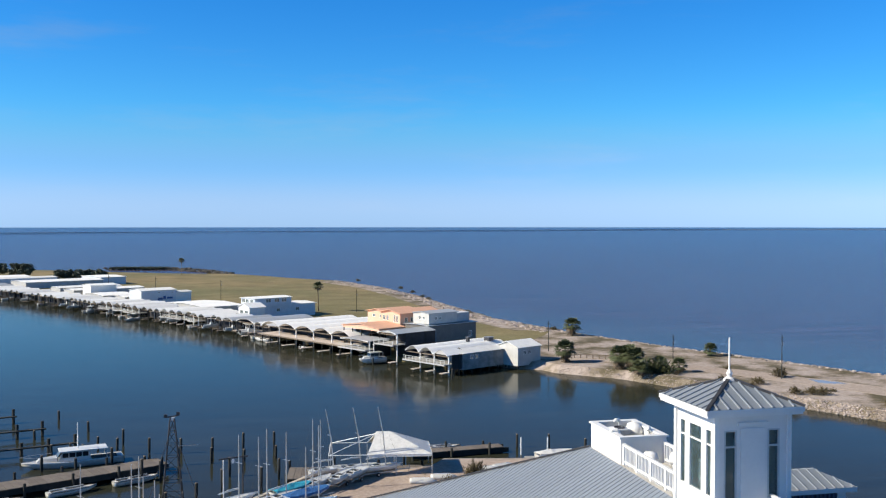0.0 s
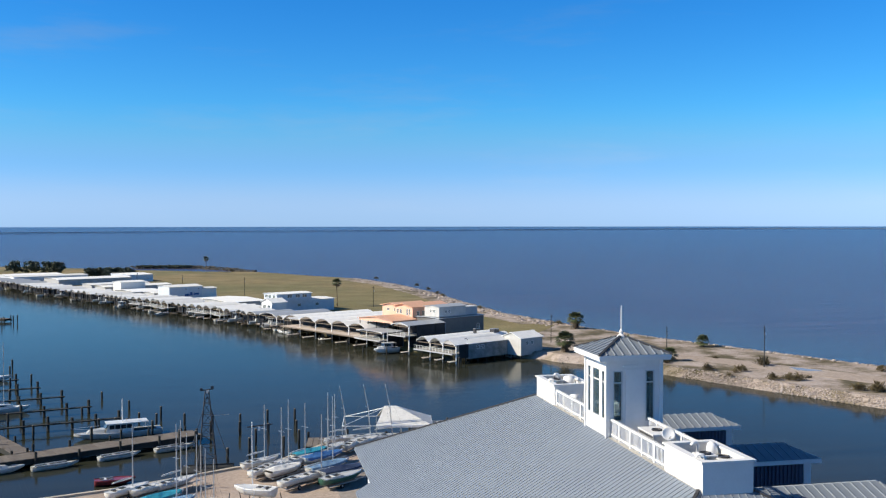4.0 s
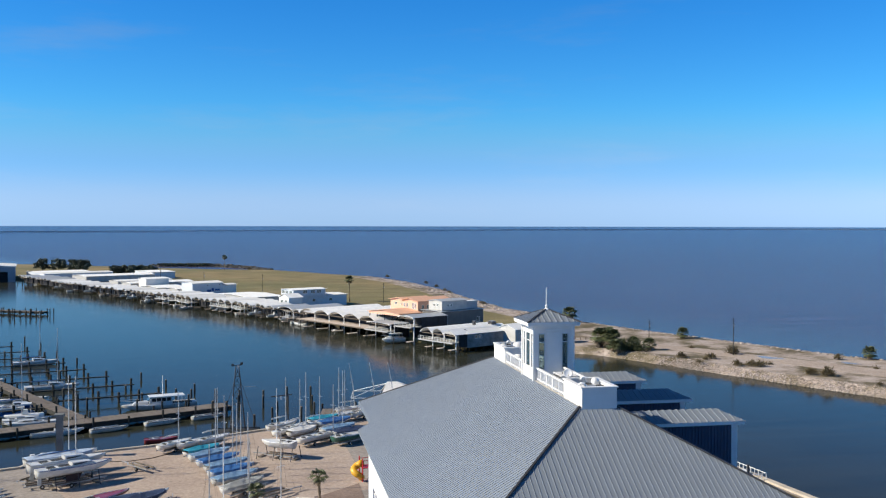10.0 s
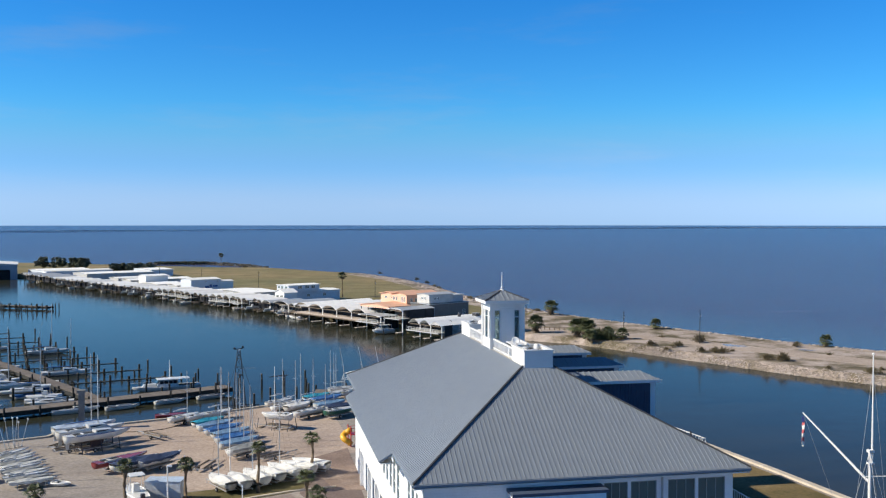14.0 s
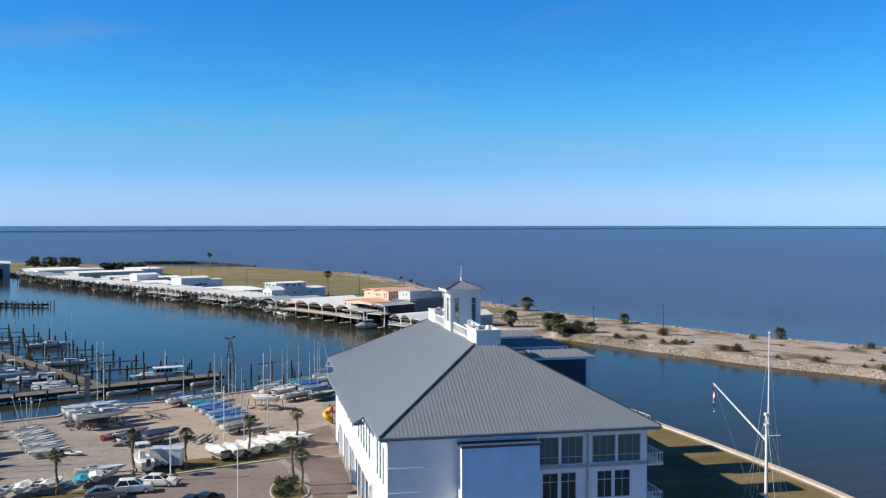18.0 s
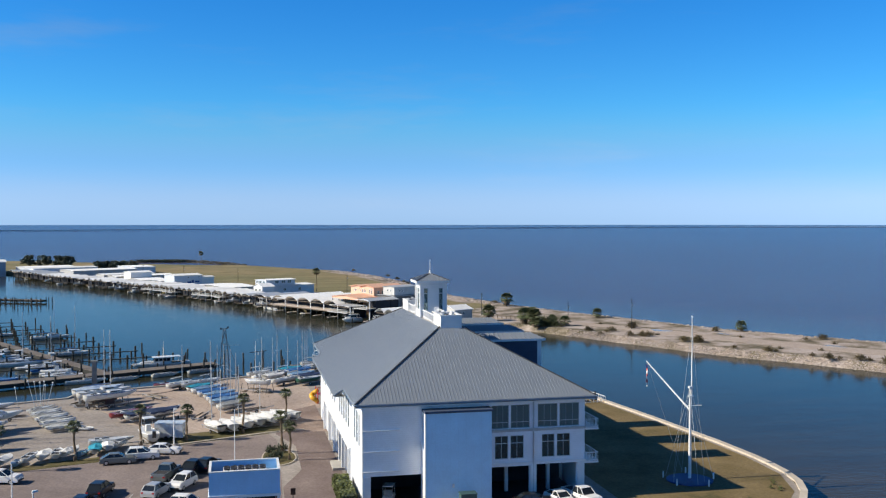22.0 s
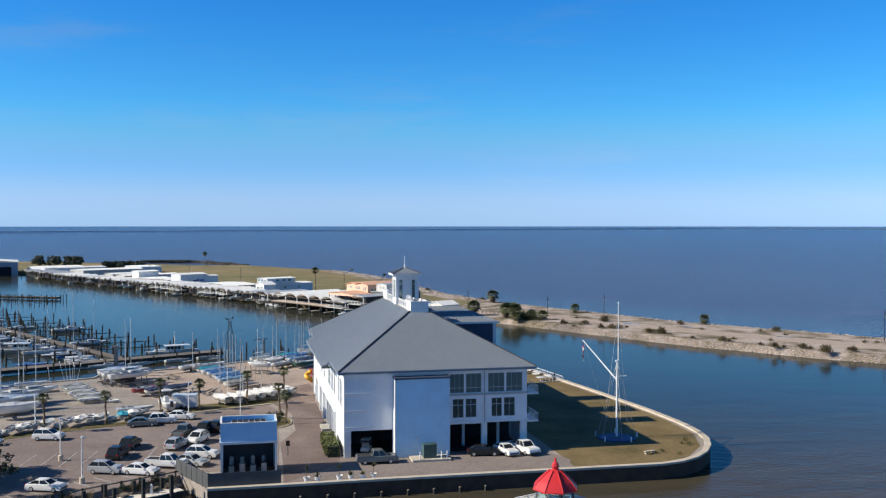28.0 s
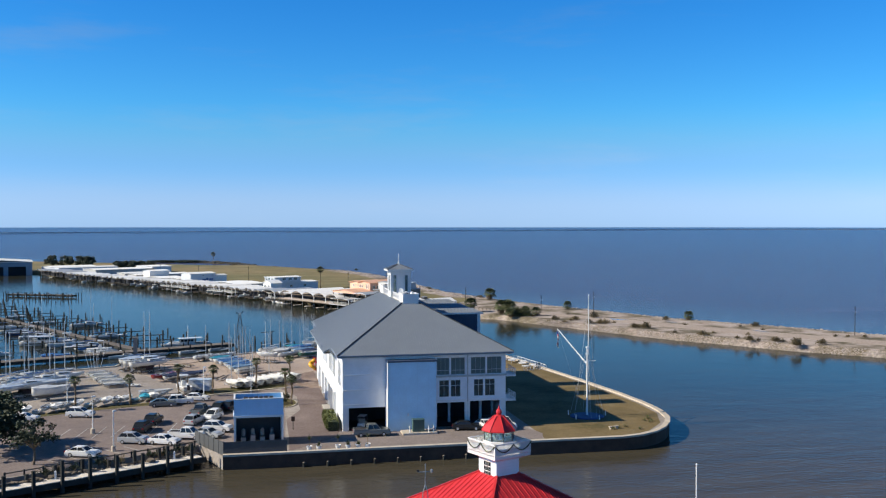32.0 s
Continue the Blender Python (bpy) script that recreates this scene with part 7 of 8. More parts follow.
for k, (x, y, p) in enumerate(((87.0, 178.6, 2), (91.5, 166.8, 0), (97.8, 163.6, 0), (95.4, 162.0, 2), (107.3, 170.8, 1), (101.5, 150.7, 0), (103.2, 149.6, 0), (91.8, 157.9, 2), (98.4, 151.4, 0), (108.1, 136.6, 0), (110.8, 134.5, 1), (128.1, 157.1, 0), (119.1, 112.9, 0), (120.6, 111.8, 2), (125.0, 102.8, 2), (126.1, 97.7, 0), (128.0, 96.4, 2), (132.1, 94.0, 0), (133.6, 93.0, 2), (133.4, 85.8, 1), (141.4, 86.3, 0), (142.3, 132.3, 2), (147.9, 132.6, 0), (155.6, 101.2, 2), (114.2, 121.0, 2), (150.0, 69.0, 0), (163.0, 98.0, 2), (158.0, 57.0, 0))):
    put((bush_a, bush_t, bush_d)[p], x, y, 1.6, 47 * k)
rs_ = random.Random(12)
for k in range(12):
    u = rs_.random()
    bx0, by0 = 80 + 82 * u, 196 - 125 * u
    off = rs_.choice((-1, 1)) * rs_.uniform(5, 12)
    put(bush_d, bx0 + 4 + 0.83 * off, by0 + 2 + 0.55 * off, 1.3, 31 * k)
put(bush_t, 22.4, 105.6, G - 0.2, 40)
put(bush_d, 18.4, 103.4, G - 0.1, 140)
weed = bush("low green weeds growing in the dry lawn", 0.45, 52, HEDGE, count=90)
for k, (x, y) in enumerate(((52.7, 1.4), (52.2, 0.2), (52.0, -1.6), (51.4, -2.4), (50.9, -1.2), (45.9, -5.2), (44.6, -6.0), (43.3, -6.5), (47.6, -7.2))):
    put(weed, x, y, G - 0.12, 73 * k)
for k, (x, y, s) in enumerate(((78.5, 470, 1), (79, 440, 1), (66, 540, 1), (78.5, 330, 1), (90, 268, 1), (77, 395, 1), (77.5, 410, 1), (-20, 648, 1))):
    put(bush_a, x, y, 1.4, 33 * k)
oak = tree("broad dark evergreen oak far across the harbour", 11.0, 4.4, 4, FARLEAF, clumps=30, leaves=80, sparse=1.9, tall=0.25)
for k, (x, y) in enumerate(((-158, 634), (-146, 628), (-134, 618), (-128, 614))):
    put(oak, x, y, 1.4, 71 * k)
oak_low = tree("low dense dark evergreen oak far across the harbour", 8.6, 4.0, 14, FARLEAF, clumps=30, leaves=80, sparse=1.7, tall=0.2)
for k, (x, y) in enumerate(((-103, 574), (-97, 577), (-91, 576), (-86, 579), (-81, 577))):
    put(oak_low, x, y, 1.4, 71 * k)
scrub = tree("low dark scrub tree on the far jetty", 2.2, 3.6, 6, clumps=16, leaves=50, sparse=1.4, tall=0.3)
for k in range(9):
    put(scrub, -54 - 4.6 * k, 742 + 0.8 * k, 0.4, 40 * k)
nt = tree("small thin tree with drooping dark leaves by the car park", 7.0, 2.7, 17, clumps=30, leaves=44, sparse=0.75, tall=0.38)
put(nt, -42.4, -11.6, G, 0)
put(nt, -49.6, -7.0, G, 130)
dt = tree("dense dark evergreen tree at the edge of the car park", 8.8, 3.9, 29, clumps=48, leaves=95, sparse=0.85, tall=0.25)
put(dt, -49.0, -3.6, G, 20)
put(dt, -50.2, 1.6, G, 200)
# hedge beside the club house
hg = thing("hedge", "clipped green hedge beside the club house wall", "hedge", -0.55, 1.2, G)
rr_ = random.Random(4)
g = Geo()
for _ in range(2600):
    u, v, w = rr_.uniform(-0.9, 0.9), rr_.uniform(0, 10.0), rr_.uniform(0.05, 1.75)
    if abs(u) < 0.7 and w < 1.5 and 0.3 < v < 9.7:
        u = 0.9 * (1 if u > 0 else -1) * rr_.uniform(0.85, 1.05)
    p = Vector((u, v, w + 0.12 * math.sin(v * 1.7)))
    a = Vector((rr_.uniform(-1, 1), rr_.uniform(-1, 1), rr_.uniform(-1, 1))).normalized() * 0.2
    b = a.cross(Vector((0.3, 0.2, 1))).normalized() * 0.13
    g.add([p - a, p + b, p + a, p - b], [(0, 1, 2, 3)])
part("leaves", g, HEDGE, hg)
part("core", Geo().box(-0.72, 0.72, 0.2, 9.8, 0, 1.5), LEAF, hg)
ib = bush("dense dark shrub on the planting island", 1.1, 77, LEAF, count=240)
for k, (x, y) in enumerate(((-8.2, 29.4), (-7.4, 26.4), (-8.4, 24.6), (-6.6, 30.3))):
    put(ib, x, y, G + 0.15, 60 * k)


# ---------------------------------------------------------------- cars
def car(label, paint, L=4.7, W=1.82, H=1.46, kind="sedan"):
    t = thing("car" if kind != "pickup" else "pickup_truck", label, "car" if kind != "pickup" else "pickup truck", group="parked cars")
    P = CARS[paint]
    if kind == "sedan":
        prof = [(-0.5, 0.28, 0.62), (-0.47, 0.25, 0.92), (-0.36, 0.25, 0.98), (-0.22, 0.25, 1.0), (0.18, 0.25, 0.98), (0.42, 0.25, 0.88), (0.49, 0.27, 0.68), (0.5, 0.32, 0.5)]
        cab = [(-0.42, 0.97), (-0.24, H), (0.04, H), (0.22, 0.97)]
    elif kind == "suv":
        prof = [(-0.5, 0.36, 0.8), (-0.485, 0.3, 1.05), (-0.36, 0.3, 1.1), (-0.22, 0.3, 1.1), (0.18, 0.3, 1.1), (0.43, 0.3, 1.04), (0.49, 0.32, 0.82), (0.5, 0.38, 0.6)]
        cab = [(-0.475, 1.08), (-0.36, H), (0.02, H), (0.24, 1.08)]
    else:
        prof = [(-0.5, 0.42, 0.95), (-0.49, 0.36, 1.08), (-0.36, 0.36, 1.1), (-0.14, 0.36, 1.12), (0.22, 0.36, 1.14), (0.44, 0.36, 1.1), (0.49, 0.38, 0.9), (0.5, 0.42, 0.62)]
        cab = [(-0.13, 1.1), (-0.1, H), (0.12, H), (0.25, 1.12)]
    hw = W / 2
    part("body", Geo().loft([[(L * x, -hw * 0.97, lo), (L * x, -hw, lo + 0.25), (L * x, -hw * 0.97, hi - 0.08), (L * x, -hw * 0.86, hi), (L * x, hw * 0.86, hi), (L * x, hw * 0.97, hi - 0.08), (L * x, hw, lo + 0.25), (L * x, hw * 0.97, lo)] for x, lo, hi in prof]), P, t)
    x0, x1, x2, x3 = [c[0] * L for c in cab]
    zb, zt = cab[0][1] - 0.03, cab[1][1]
    part("glasshouse", Geo().loft([[(x0, -hw * 0.88, zb), (x3, -hw * 0.88, zb), (x3, hw * 0.88, zb), (x0, hw * 0.88, zb)], [(x1, -hw * 0.72, zt - 0.05), (x2, -hw * 0.72, zt - 0.05), (x2, hw * 0.72, zt - 0.05), (x1, hw * 0.72, zt - 0.05)]]), CARGLASS, t)
    part("roof_panel", Geo().loft([[(x1 - 0.08, -hw * 0.74, zt - 0.08), (x2 + 0.1, -hw * 0.74, zt - 0.08), (x2 + 0.1, hw * 0.74, zt - 0.08), (x1 - 0.08, hw * 0.74, zt - 0.08)], [(x1 + 0.1, -hw * 0.62, zt), (x2 - 0.1, -hw * 0.62, zt), (x2 - 0.1, hw * 0.62, zt), (x1 + 0.1, hw * 0.62, zt)]]), P, t)
    for xs, xe in ((x0, x1), (x3, x2), ((x0 + x3) / 2, (x1 + x2) / 2)):
        for sy in (-1, 1):
            part("pillar", Geo().beam((xs, sy * hw * 0.885, zb), (xe, sy * hw * 0.725, zt - 0.05), 0.09, 0.06), P, t)
    for sx in (-0.31, 0.31):
        for sy in (-1, 1):
            w = part("wheel", Geo().revolve([(0.05, -0.11), (0.3, -0.11), (0.34, -0.06), (0.34, 0.06), (0.3, 0.11), (0.05, 0.11)], 14).moved(pose(L * sx, sy * (hw - 0.1), 0.34, 90, 0, 0)), RUBBER, t)
            part("rim", Geo().revolve([(0.02, -0.125), (0.2, -0.12), (0.2, 0.12), (0.02, 0.125)], 10).moved(pose(L * sx, sy * (hw - 0.1), 0.34, 90, 0, 0)), ALU, w)
    for sy in (-1, 1):
        part("headlight", Geo().box(L * 0.485, L * 0.503, sy * hw * 0.72 - 0.18, sy * hw * 0.72 + 0.18, 0.64, 0.78), HEADLAMP, t)
        part("tail_light", Geo().box(-L * 0.506, -L * 0.488, sy * hw * 0.76 - 0.13, sy * hw * 0.76 + 0.13, 0.72, 0.9), TAILLAMP, t)
        part("door_mirror", Geo().box(L * 0.15, L * 0.18, sy * (hw + 0.08) - 0.09, sy * (hw + 0.08) + 0.09, 0.98, 1.12), P, t)
    part("bumper", Geo().box(L * 0.47, L * 0.51, -hw * 0.8, hw * 0.8, 0.35, 0.55), DARKMETAL, t)
    if kind == "pickup":
        part("cargo_bed", Geo().box(-L * 0.485, -L * 0.15, -hw * 0.84, hw * 0.84, 1.08, 1.14), DARK, t)
        part("bed_rail", Geo().box(-L * 0.49, -L * 0.14, -hw * 0.97, -hw * 0.86, 1.05, 1.2).box(-L * 0.49, -L * 0.14, hw * 0.86, hw * 0.97, 1.05, 1.2).box(-L * 0.495, -L * 0.47, -hw * 0.86, hw * 0.86, 1.05, 1.2), P, t)
    return t


protos = {
    ("white", "sedan"): car("white saloon car parked on the asphalt", "white"),
    ("silver", "sedan"): car("silver saloon car parked on the asphalt", "silver"),
    ("grey", "sedan"): car("dark grey saloon car parked on the asphalt", "grey"),
    ("black", "sedan"): car("black saloon car parked on the asphalt", "black"),
    ("white", "suv"): car("white sport utility car parked on the asphalt", "white", 4.5, 1.88, 1.72, "suv"),
    ("silver", "suv"): car("silver sport utility car parked on the asphalt", "silver", 4.4, 1.85, 1.66, "suv"),
    ("black", "suv"): car("black sport utility car parked on the asphalt", "black", 4.6, 1.9, 1.75, "suv"),
    ("grey", "suv"): car("grey sport utility car parked on the asphalt", "grey", 4.9, 1.95, 1.8, "suv"),
    ("white", "pickup"): car("white pickup truck with an open bed", "white", 5.6, 1.98, 1.85, "pickup"),
    ("silver", "pickup"): car("silver pickup truck with an open bed", "silver", 5.8, 1.98, 1.88, "pickup"),
    ("grey", "pickup"): car("dark grey pickup truck with an open bed", "grey", 5.7, 1.98, 1.88, "pickup"),
}
for c_, k_, x, y, r in (("white", "sedan", -36.6, -8.0, -20), ("silver", "suv", -30.5, -0.9, -20), ("white", "sedan", -26.0, -2.4, -24), ("white", "pickup", -22.9, 0.6, -20), ("silver", "sedan", -19.7, 1.2, -35), ("white", "suv", -18.4, 5.0, -20), ("silver", "suv", -22.3, 11.8, 65), ("white", "suv", -19.5, 14.6, 245), ("grey", "pickup", -21.7, 19.6, 72), ("black", "suv", -18.8, 20.6, 250), ("black", "suv", -16.6, 22.6, 65), ("black", "suv", -30.0, 7.7, 76), ("black", "suv", -28.9, 13.4, 76), ("white", "suv", -41.5, 21.4, -14), ("white", "suv", -25.6, 30.4, 4), ("white", "sedan", -22.9, 33.0, -12), ("grey", "sedan", -28.6, 28.6, 4), ("white", "sedan", -50.0, 19.4, -6), ("grey", "pickup", 5.0, -3.0, 0), ("white", "sedan", 23.7, -1.6, -75), ("white", "pickup", 26.4, -1.4, -72), ("black", "sedan", 20.4, -1.8, -10), ("black", "suv", -49.5, -16.5, 30)):
    put(protos[(c_, k_)], x, y, G + 0.03, r)

# ---------------------------------------------------------------- street furniture
def lamp_post(h=5.8):
    t = thing("street_lamp", "white street lamp on a round concrete footing", "street lamp", group="street lamps")
    part("footing", Geo().revolve([(0.34, 0), (0.34, 0.75), (0.28, 0.8)], 12), CAP, t)
    part("pole", Geo().tube([(0, 0, 0.75), (0, 0, h)], [0.1, 0.07], 8), TRIM, t)
    part("arm", Geo().beam((-0.05, 0, h - 0.02), (0.25, 0, h - 0.02), 0.06, 0.06), TRIM, t)
    for sx in (0.18,):
        hd = part("lamp_head", Geo().loft([[(sx - 0.3, -0.16, h - 0.02), (sx + 0.3, -0.16, h - 0.02), (sx + 0.3, 0.16, h - 0.02), (sx - 0.3, 0.16, h - 0.02)], [(sx - 0.22, -0.1, h + 0.16), (sx + 0.22, -0.1, h + 0.16), (sx + 0.22, 0.1, h + 0.16), (sx - 0.22, 0.1, h + 0.16)]]), TRIM, t)
        part("lens", Geo().box(sx - 0.2, sx + 0.2, -0.1, 0.1, h - 0.06, h - 0.022), HEADLAMP, hd)
    return t


lp = lamp_post()
for x, y, r in ((-32.8, -5.5, 20), (-37.5, 7.4, 10), (-21.7, 35.3, 0), (-44.9, 29.0, 10)):
    put(lp, x, y, G, r)
# slender white flag and light poles
def slim_pole(x, y, h, label, r=0.07):
    t = thing("pole", label, "pole", x, y, G, 0, "white poles")
    part("shaft", Geo().tube([(0, 0, 0), (0, 0, h)], [r, r * 0.6], 8), TRIM, t)
    part("cap", Geo().revolve([(0.02, h), (0.09, h + 0.08), (0.02, h + 0.16)], 8), TRIM, t)


slim_pole(-15.4, 50.9, 9.0, "slender white pole beside the boat yard")
slim_pole(-9.2, 81.5, 9.5, "slender white pole among the boats")
slim_pole(-13.2, 8.0, 10.5, "slender white pole in front of the club house")
# grey crane post at the quay corner
t = thing("crane_post", "tall dark grey concrete post with a square cap on the quay", "post", -39.3, 86.0, G)
part("post", Geo().box(-0.42, 0.42, -0.42, 0.42, 0, 5.8), POST, t)
part("cap", Geo().box(-0.62, 0.62, -0.62, 0.62, 5.8, 6.15), POST, t)
# derrick on the quay
t = thing("derrick", "dark lattice mast derrick with guy legs on the quay", "derrick", -15.2, 104.5, 0)
feet = [(-1.25, -1.25), (1.25, -1.25), (1.25, 1.25), (-1.25, 1.25)]
at_h = lambda i, z: (feet[i % 4][0] * (1 - 0.8 * (z - 0.8) / 10.6), feet[i % 4][1] * (1 - 0.8 * (z - 0.8) / 10.6), z)
for i in range(4):
    part("leg", Geo().tube([at_h(i, 0.8), at_h(i, 11.4)], 0.075, 6), DARKMETAL, t)
    for k in range(7):
        za0, zb0 = 0.8 + 1.5 * k, 0.8 + 1.5 * (k + 1)
        part("lattice_bar", Geo().beam(at_h(i + k % 2, za0), at_h(i + 1 - k % 2, zb0), 0.06, 0.06), DARKMETAL, t)
        part("lattice_bar", Geo().beam(at_h(i, za0), at_h(i + 1, za0), 0.06, 0.06), WOOD, t)
for p in ((3.4, -2.2, 0.9), (-3.0, -2.4, 0.9)):
    part("guy_leg", Geo().tube([p, (0, 0, 10.6)], 0.04, 5), DARKMETAL, t)
part("crosshead", Geo().beam((-0.8, 0, 11.5), (0.8, 0, 11.7), 0.14, 0.14), DARKMETAL, t)
for sx, dz in ((-0.75, 0.0), (0.7, 0.25), (0.1, -0.35)):
    part("floodlight", Geo().box(sx - 0.2, sx + 0.2, -0.2, 0.2, 11.5 + dz, 11.85 + dz), DARKMETAL if dz >= 0 else TRIM, t)
part("jib", Geo().beam((0.2, 0, 8.0), (3.0, 0.8, 7.9), 0.06, 0.06), METAL, t)
part("platform", Geo().box(-3.4, 3.6, -2.6, 1.6, 0.55, 0.8), PILE, t)
part("platform_rail", Geo().beam((-3.4, -2.5, 1.8), (3.6, -2.5, 1.8), 0.1, 0.12).beam((-3.4, -2.5, 0.8), (-3.4, -2.5, 1.8), 0.1, 0.1, (0, 1, 0)).beam((3.5, -2.5, 0.8), (3.5, -2.5, 1.8), 0.1, 0.1, (0, 1, 0)), PILE, t)
for px_, py_ in ((-3.2, -2.4), (3.4, -2.4), (-3.2, 1.4), (3.4, 1.4)):
    part("platform_leg", Geo().tube([(px_, py_, -1.5), (px_, py_, 0.55)], 0.16, 6), PILE, t)
# davit crane
t = thing("davit", "thin dark davit hoist at the quay's edge", "davit", -7.0, 102.4, G, 0)
part("post", Geo().tube([(0, 0, 0), (0, 0, 5.0)], 0.09, 6), DARKMETAL, t)
part("arm", Geo().beam((0.6, 0, 5.0), (-2.8, 0, 4.7), 0.14, 0.16), DARKMETAL, t)
part("hoist", Geo().box(-1.3, -1.0, -0.12, 0.12, 4.2, 4.7), TRIM, t)
# unstepped dinghy masts standing by the quay
for k, (x, y, dx, dy, h) in enumerate(((-47.6, 73.4, -1.2, 0.3, 4.6), (-47.2, 73.8, -0.5, -0.3, 4.4), (-46.6, 74.2, 0.4, 0.2, 4.3), (-46.2, 74.6, 0.2, -0.4, 3.7), (-45.8, 74.8, 0.9, 0.4, 3.9), (-47.0, 75.4, -0.2, 0.5, 4.0), (-51.0, 76.0, -0.4, 0.0, 3.2))):
    t = thing("dinghy_mast", "thin pale leaning dinghy mast with a wrapped white head", "mast", x, y, G, 0, "dinghy masts")
    part("spar", Geo().tube([(0, 0, 0), (dx, dy, h)], [0.055, 0.04], 6), ALU, t)
    part("wrapping", Geo().revolve([(0.03, 0), (0.13, 0.08), (0.14, 0.22), (0.04, 0.34)], 8, (dx, dy, h - 0.15)), TARP_W, t)
    part("foot", Geo().revolve([(0.22, -0.02), (0.22, 0.08), (0.08, 0.14)], 8), CONCRETE, t)
# service pedestals beside the crane post
for k, (x, y, m_) in enumerate(((-42.2, 82.6, DARKMETAL), (-41.0, 83.2, GREENBOX))):
    t = thing("dock_pedestal", "dark dockside service pedestal with a pale cap", "pedestal", x, y, G, 25, "dock pedestals")
    part("cabinet", Geo().box(-0.22, 0.22, -0.18, 0.18, 0, 1.15), m_, t)
    part("cap", Geo().box(-0.26, 0.26, -0.22, 0.22, 1.15, 1.3), TRIM, t)
# canopy tent with a bare frame beside it
t = thing("boat_canopy", "white peaked canopy on a galvanised frame", "canopy", 12.6, 112.2, 1.6, -8)
A_, B_, H1, H2 = 5.2, 3.6, 3.0, 5.0
part("canvas", Geo().add([(-A_ + 2, -B_, H1), (A_, -B_, H1), (A_, B_, H1), (-A_ + 2, B_, H1), (-A_ + 3.2, 0, H2 + 0.3), (A_ - 5.4, 0, H2 + 0.3)], [(0, 1, 5, 4), (1, 2, 5), (2, 3, 4, 5)]), TARP_W, t)
part("valance", Geo().box(-A_ + 2, A_, -B_ - 0.04, -B_, H1 - 0.3, H1 + 0.02).box(A_, A_ + 0.04, -B_, B_, H1 - 0.3, H1 + 0.02), TARP_W, t)
for x in (-A_ - 3, -A_ + 2, 0.5, A_):
    for y in (-B_, B_):
        part("leg", Geo().tube([(x, y, 0), (x, y, H1)], 0.06, 6), METAL, t)
for a, b in (((-A_ - 3, -B_, H1), (A_, -B_, H1)), ((-A_ - 3, B_, H1), (A_, B_, H1)), ((-A_ - 3, -B_, H1), (-A_ - 3, B_, H1)), ((-A_ - 3, -B_, H1), (-A_ + 3.2, 0, H2)), ((-A_ - 3, B_, H1), (-A_ + 3.2, 0, H2)), ((-A_ + 2, -B_, H1), (-A_ + 3.2, 0, H2)), ((-A_ + 2, B_, H1), (-A_ + 3.2, 0, H2)), ((-A_ + 3.2, 0, H2), (A_ - 5.4, 0, H2 + 0.25))):
    part("frame_tube", Geo().tube([a, b], 0.055, 6), TRIM, t)
# yellow slide tower
t = thing("play_slide", "yellow tube slide with a red climbing frame", "slide", 0.9, 66.0, G, 10)
pts = [(0.5 * math.cos(a) - 0.1, 0.5 * math.sin(a), 2.3 - 0.3 * a) for a in [i * 0.42 for i in range(16)]]
part("tube", Geo().tube(pts, 0.44, 10), YELLOW, t, "", True)
for sx, sy in ((0.4, -0.7), (1.9, -0.7), (0.4, 0.9), (1.9, 0.9)):
    part("post", Geo().tube([(sx, sy, 0), (sx, sy, 3.0)], 0.08, 6), REDP, t)
part("platform", Geo().box(0.4, 1.9, -0.7, 0.9, 1.7, 1.8), REDP, t)
part("rail", Geo().beam((0.4, -0.7, 2.7), (1.9, -0.7, 2.7), 0.07, 0.07).beam((0.4, 0.9, 2.7), (1.9, 0.9, 2.7), 0.07, 0.07), REDP, t)
# service building with rooftop fans
sb = thing("service_building", "white service building with blue-grey panels and rooftop fans", "service building", -15.8, -6.2, G)
W_, D_, H_ = 7.2, 4.8, 6.9
for a, b, c, d in ((0, 0.3, 0, 0.3), (W_ - 0.3, W_, 0, 0.3), (0, 0.3, D_ - 0.3, D_), (W_ - 0.3, W_, D_ - 0.3, D_)):
    part("post", Geo().box(a, b, c, d, 0, 4.2), TRIM, sb)
part("rear_wall", Geo().box(0.3, W_ - 0.3, D_ - 0.25, D_ - 0.05, 0, 4.2), FENCE, sb)
part("side_wall", Geo().box(0.02, 0.22, 0.3, D_ - 0.3, 0, 4.2), FENCE, sb)
part("side_wall", Geo().box(W_ - 0.22, W_ - 0.02, 0.3, D_ - 0.3, 0, 4.2), FENCE, sb)
part("roof_slab", Geo().box(-0.1, W_ + 0.1, -0.1, D_ + 0.1, 4.2, 4.5), TRIM, sb)
for a, b, c, d in ((0, W_, 0, 0.16), (0, W_, D_ - 0.16, D_), (0, 0.16, 0.16, D_ - 0.16), (W_ - 0.16, W_, 0.16, D_ - 0.16)):
    sc = part("screen_panel", Geo().box(a, b, c, d, 4.5, H_), SCREENBLUE, sb)
    part("coping", Geo().box(a - 0.05, b + 0.05, c - 0.05, d + 0.05, H_, H_ + 0.1), TRIM, sc)
part("roof_deck", Geo().box(0.18, W_ - 0.18, 0.18, D_ - 0.18, 4.505, 4.56), DARKMETAL, sb)
fu = part("cooling_unit", Geo().box(1.4, 5.9, 2.2, 3.9, 4.9, 6.5), TRIM, sb)
for k in range(12):
    part("fan", Geo().revolve([(0.31, 6.5), (0.33, 6.66), (0.27, 6.66), (0.07, 6.56)], 14, (1.78 + 0.745 * (k % 6), 2.63 + 0.84 * (k // 6), 0)), DARKMETAL, fu)
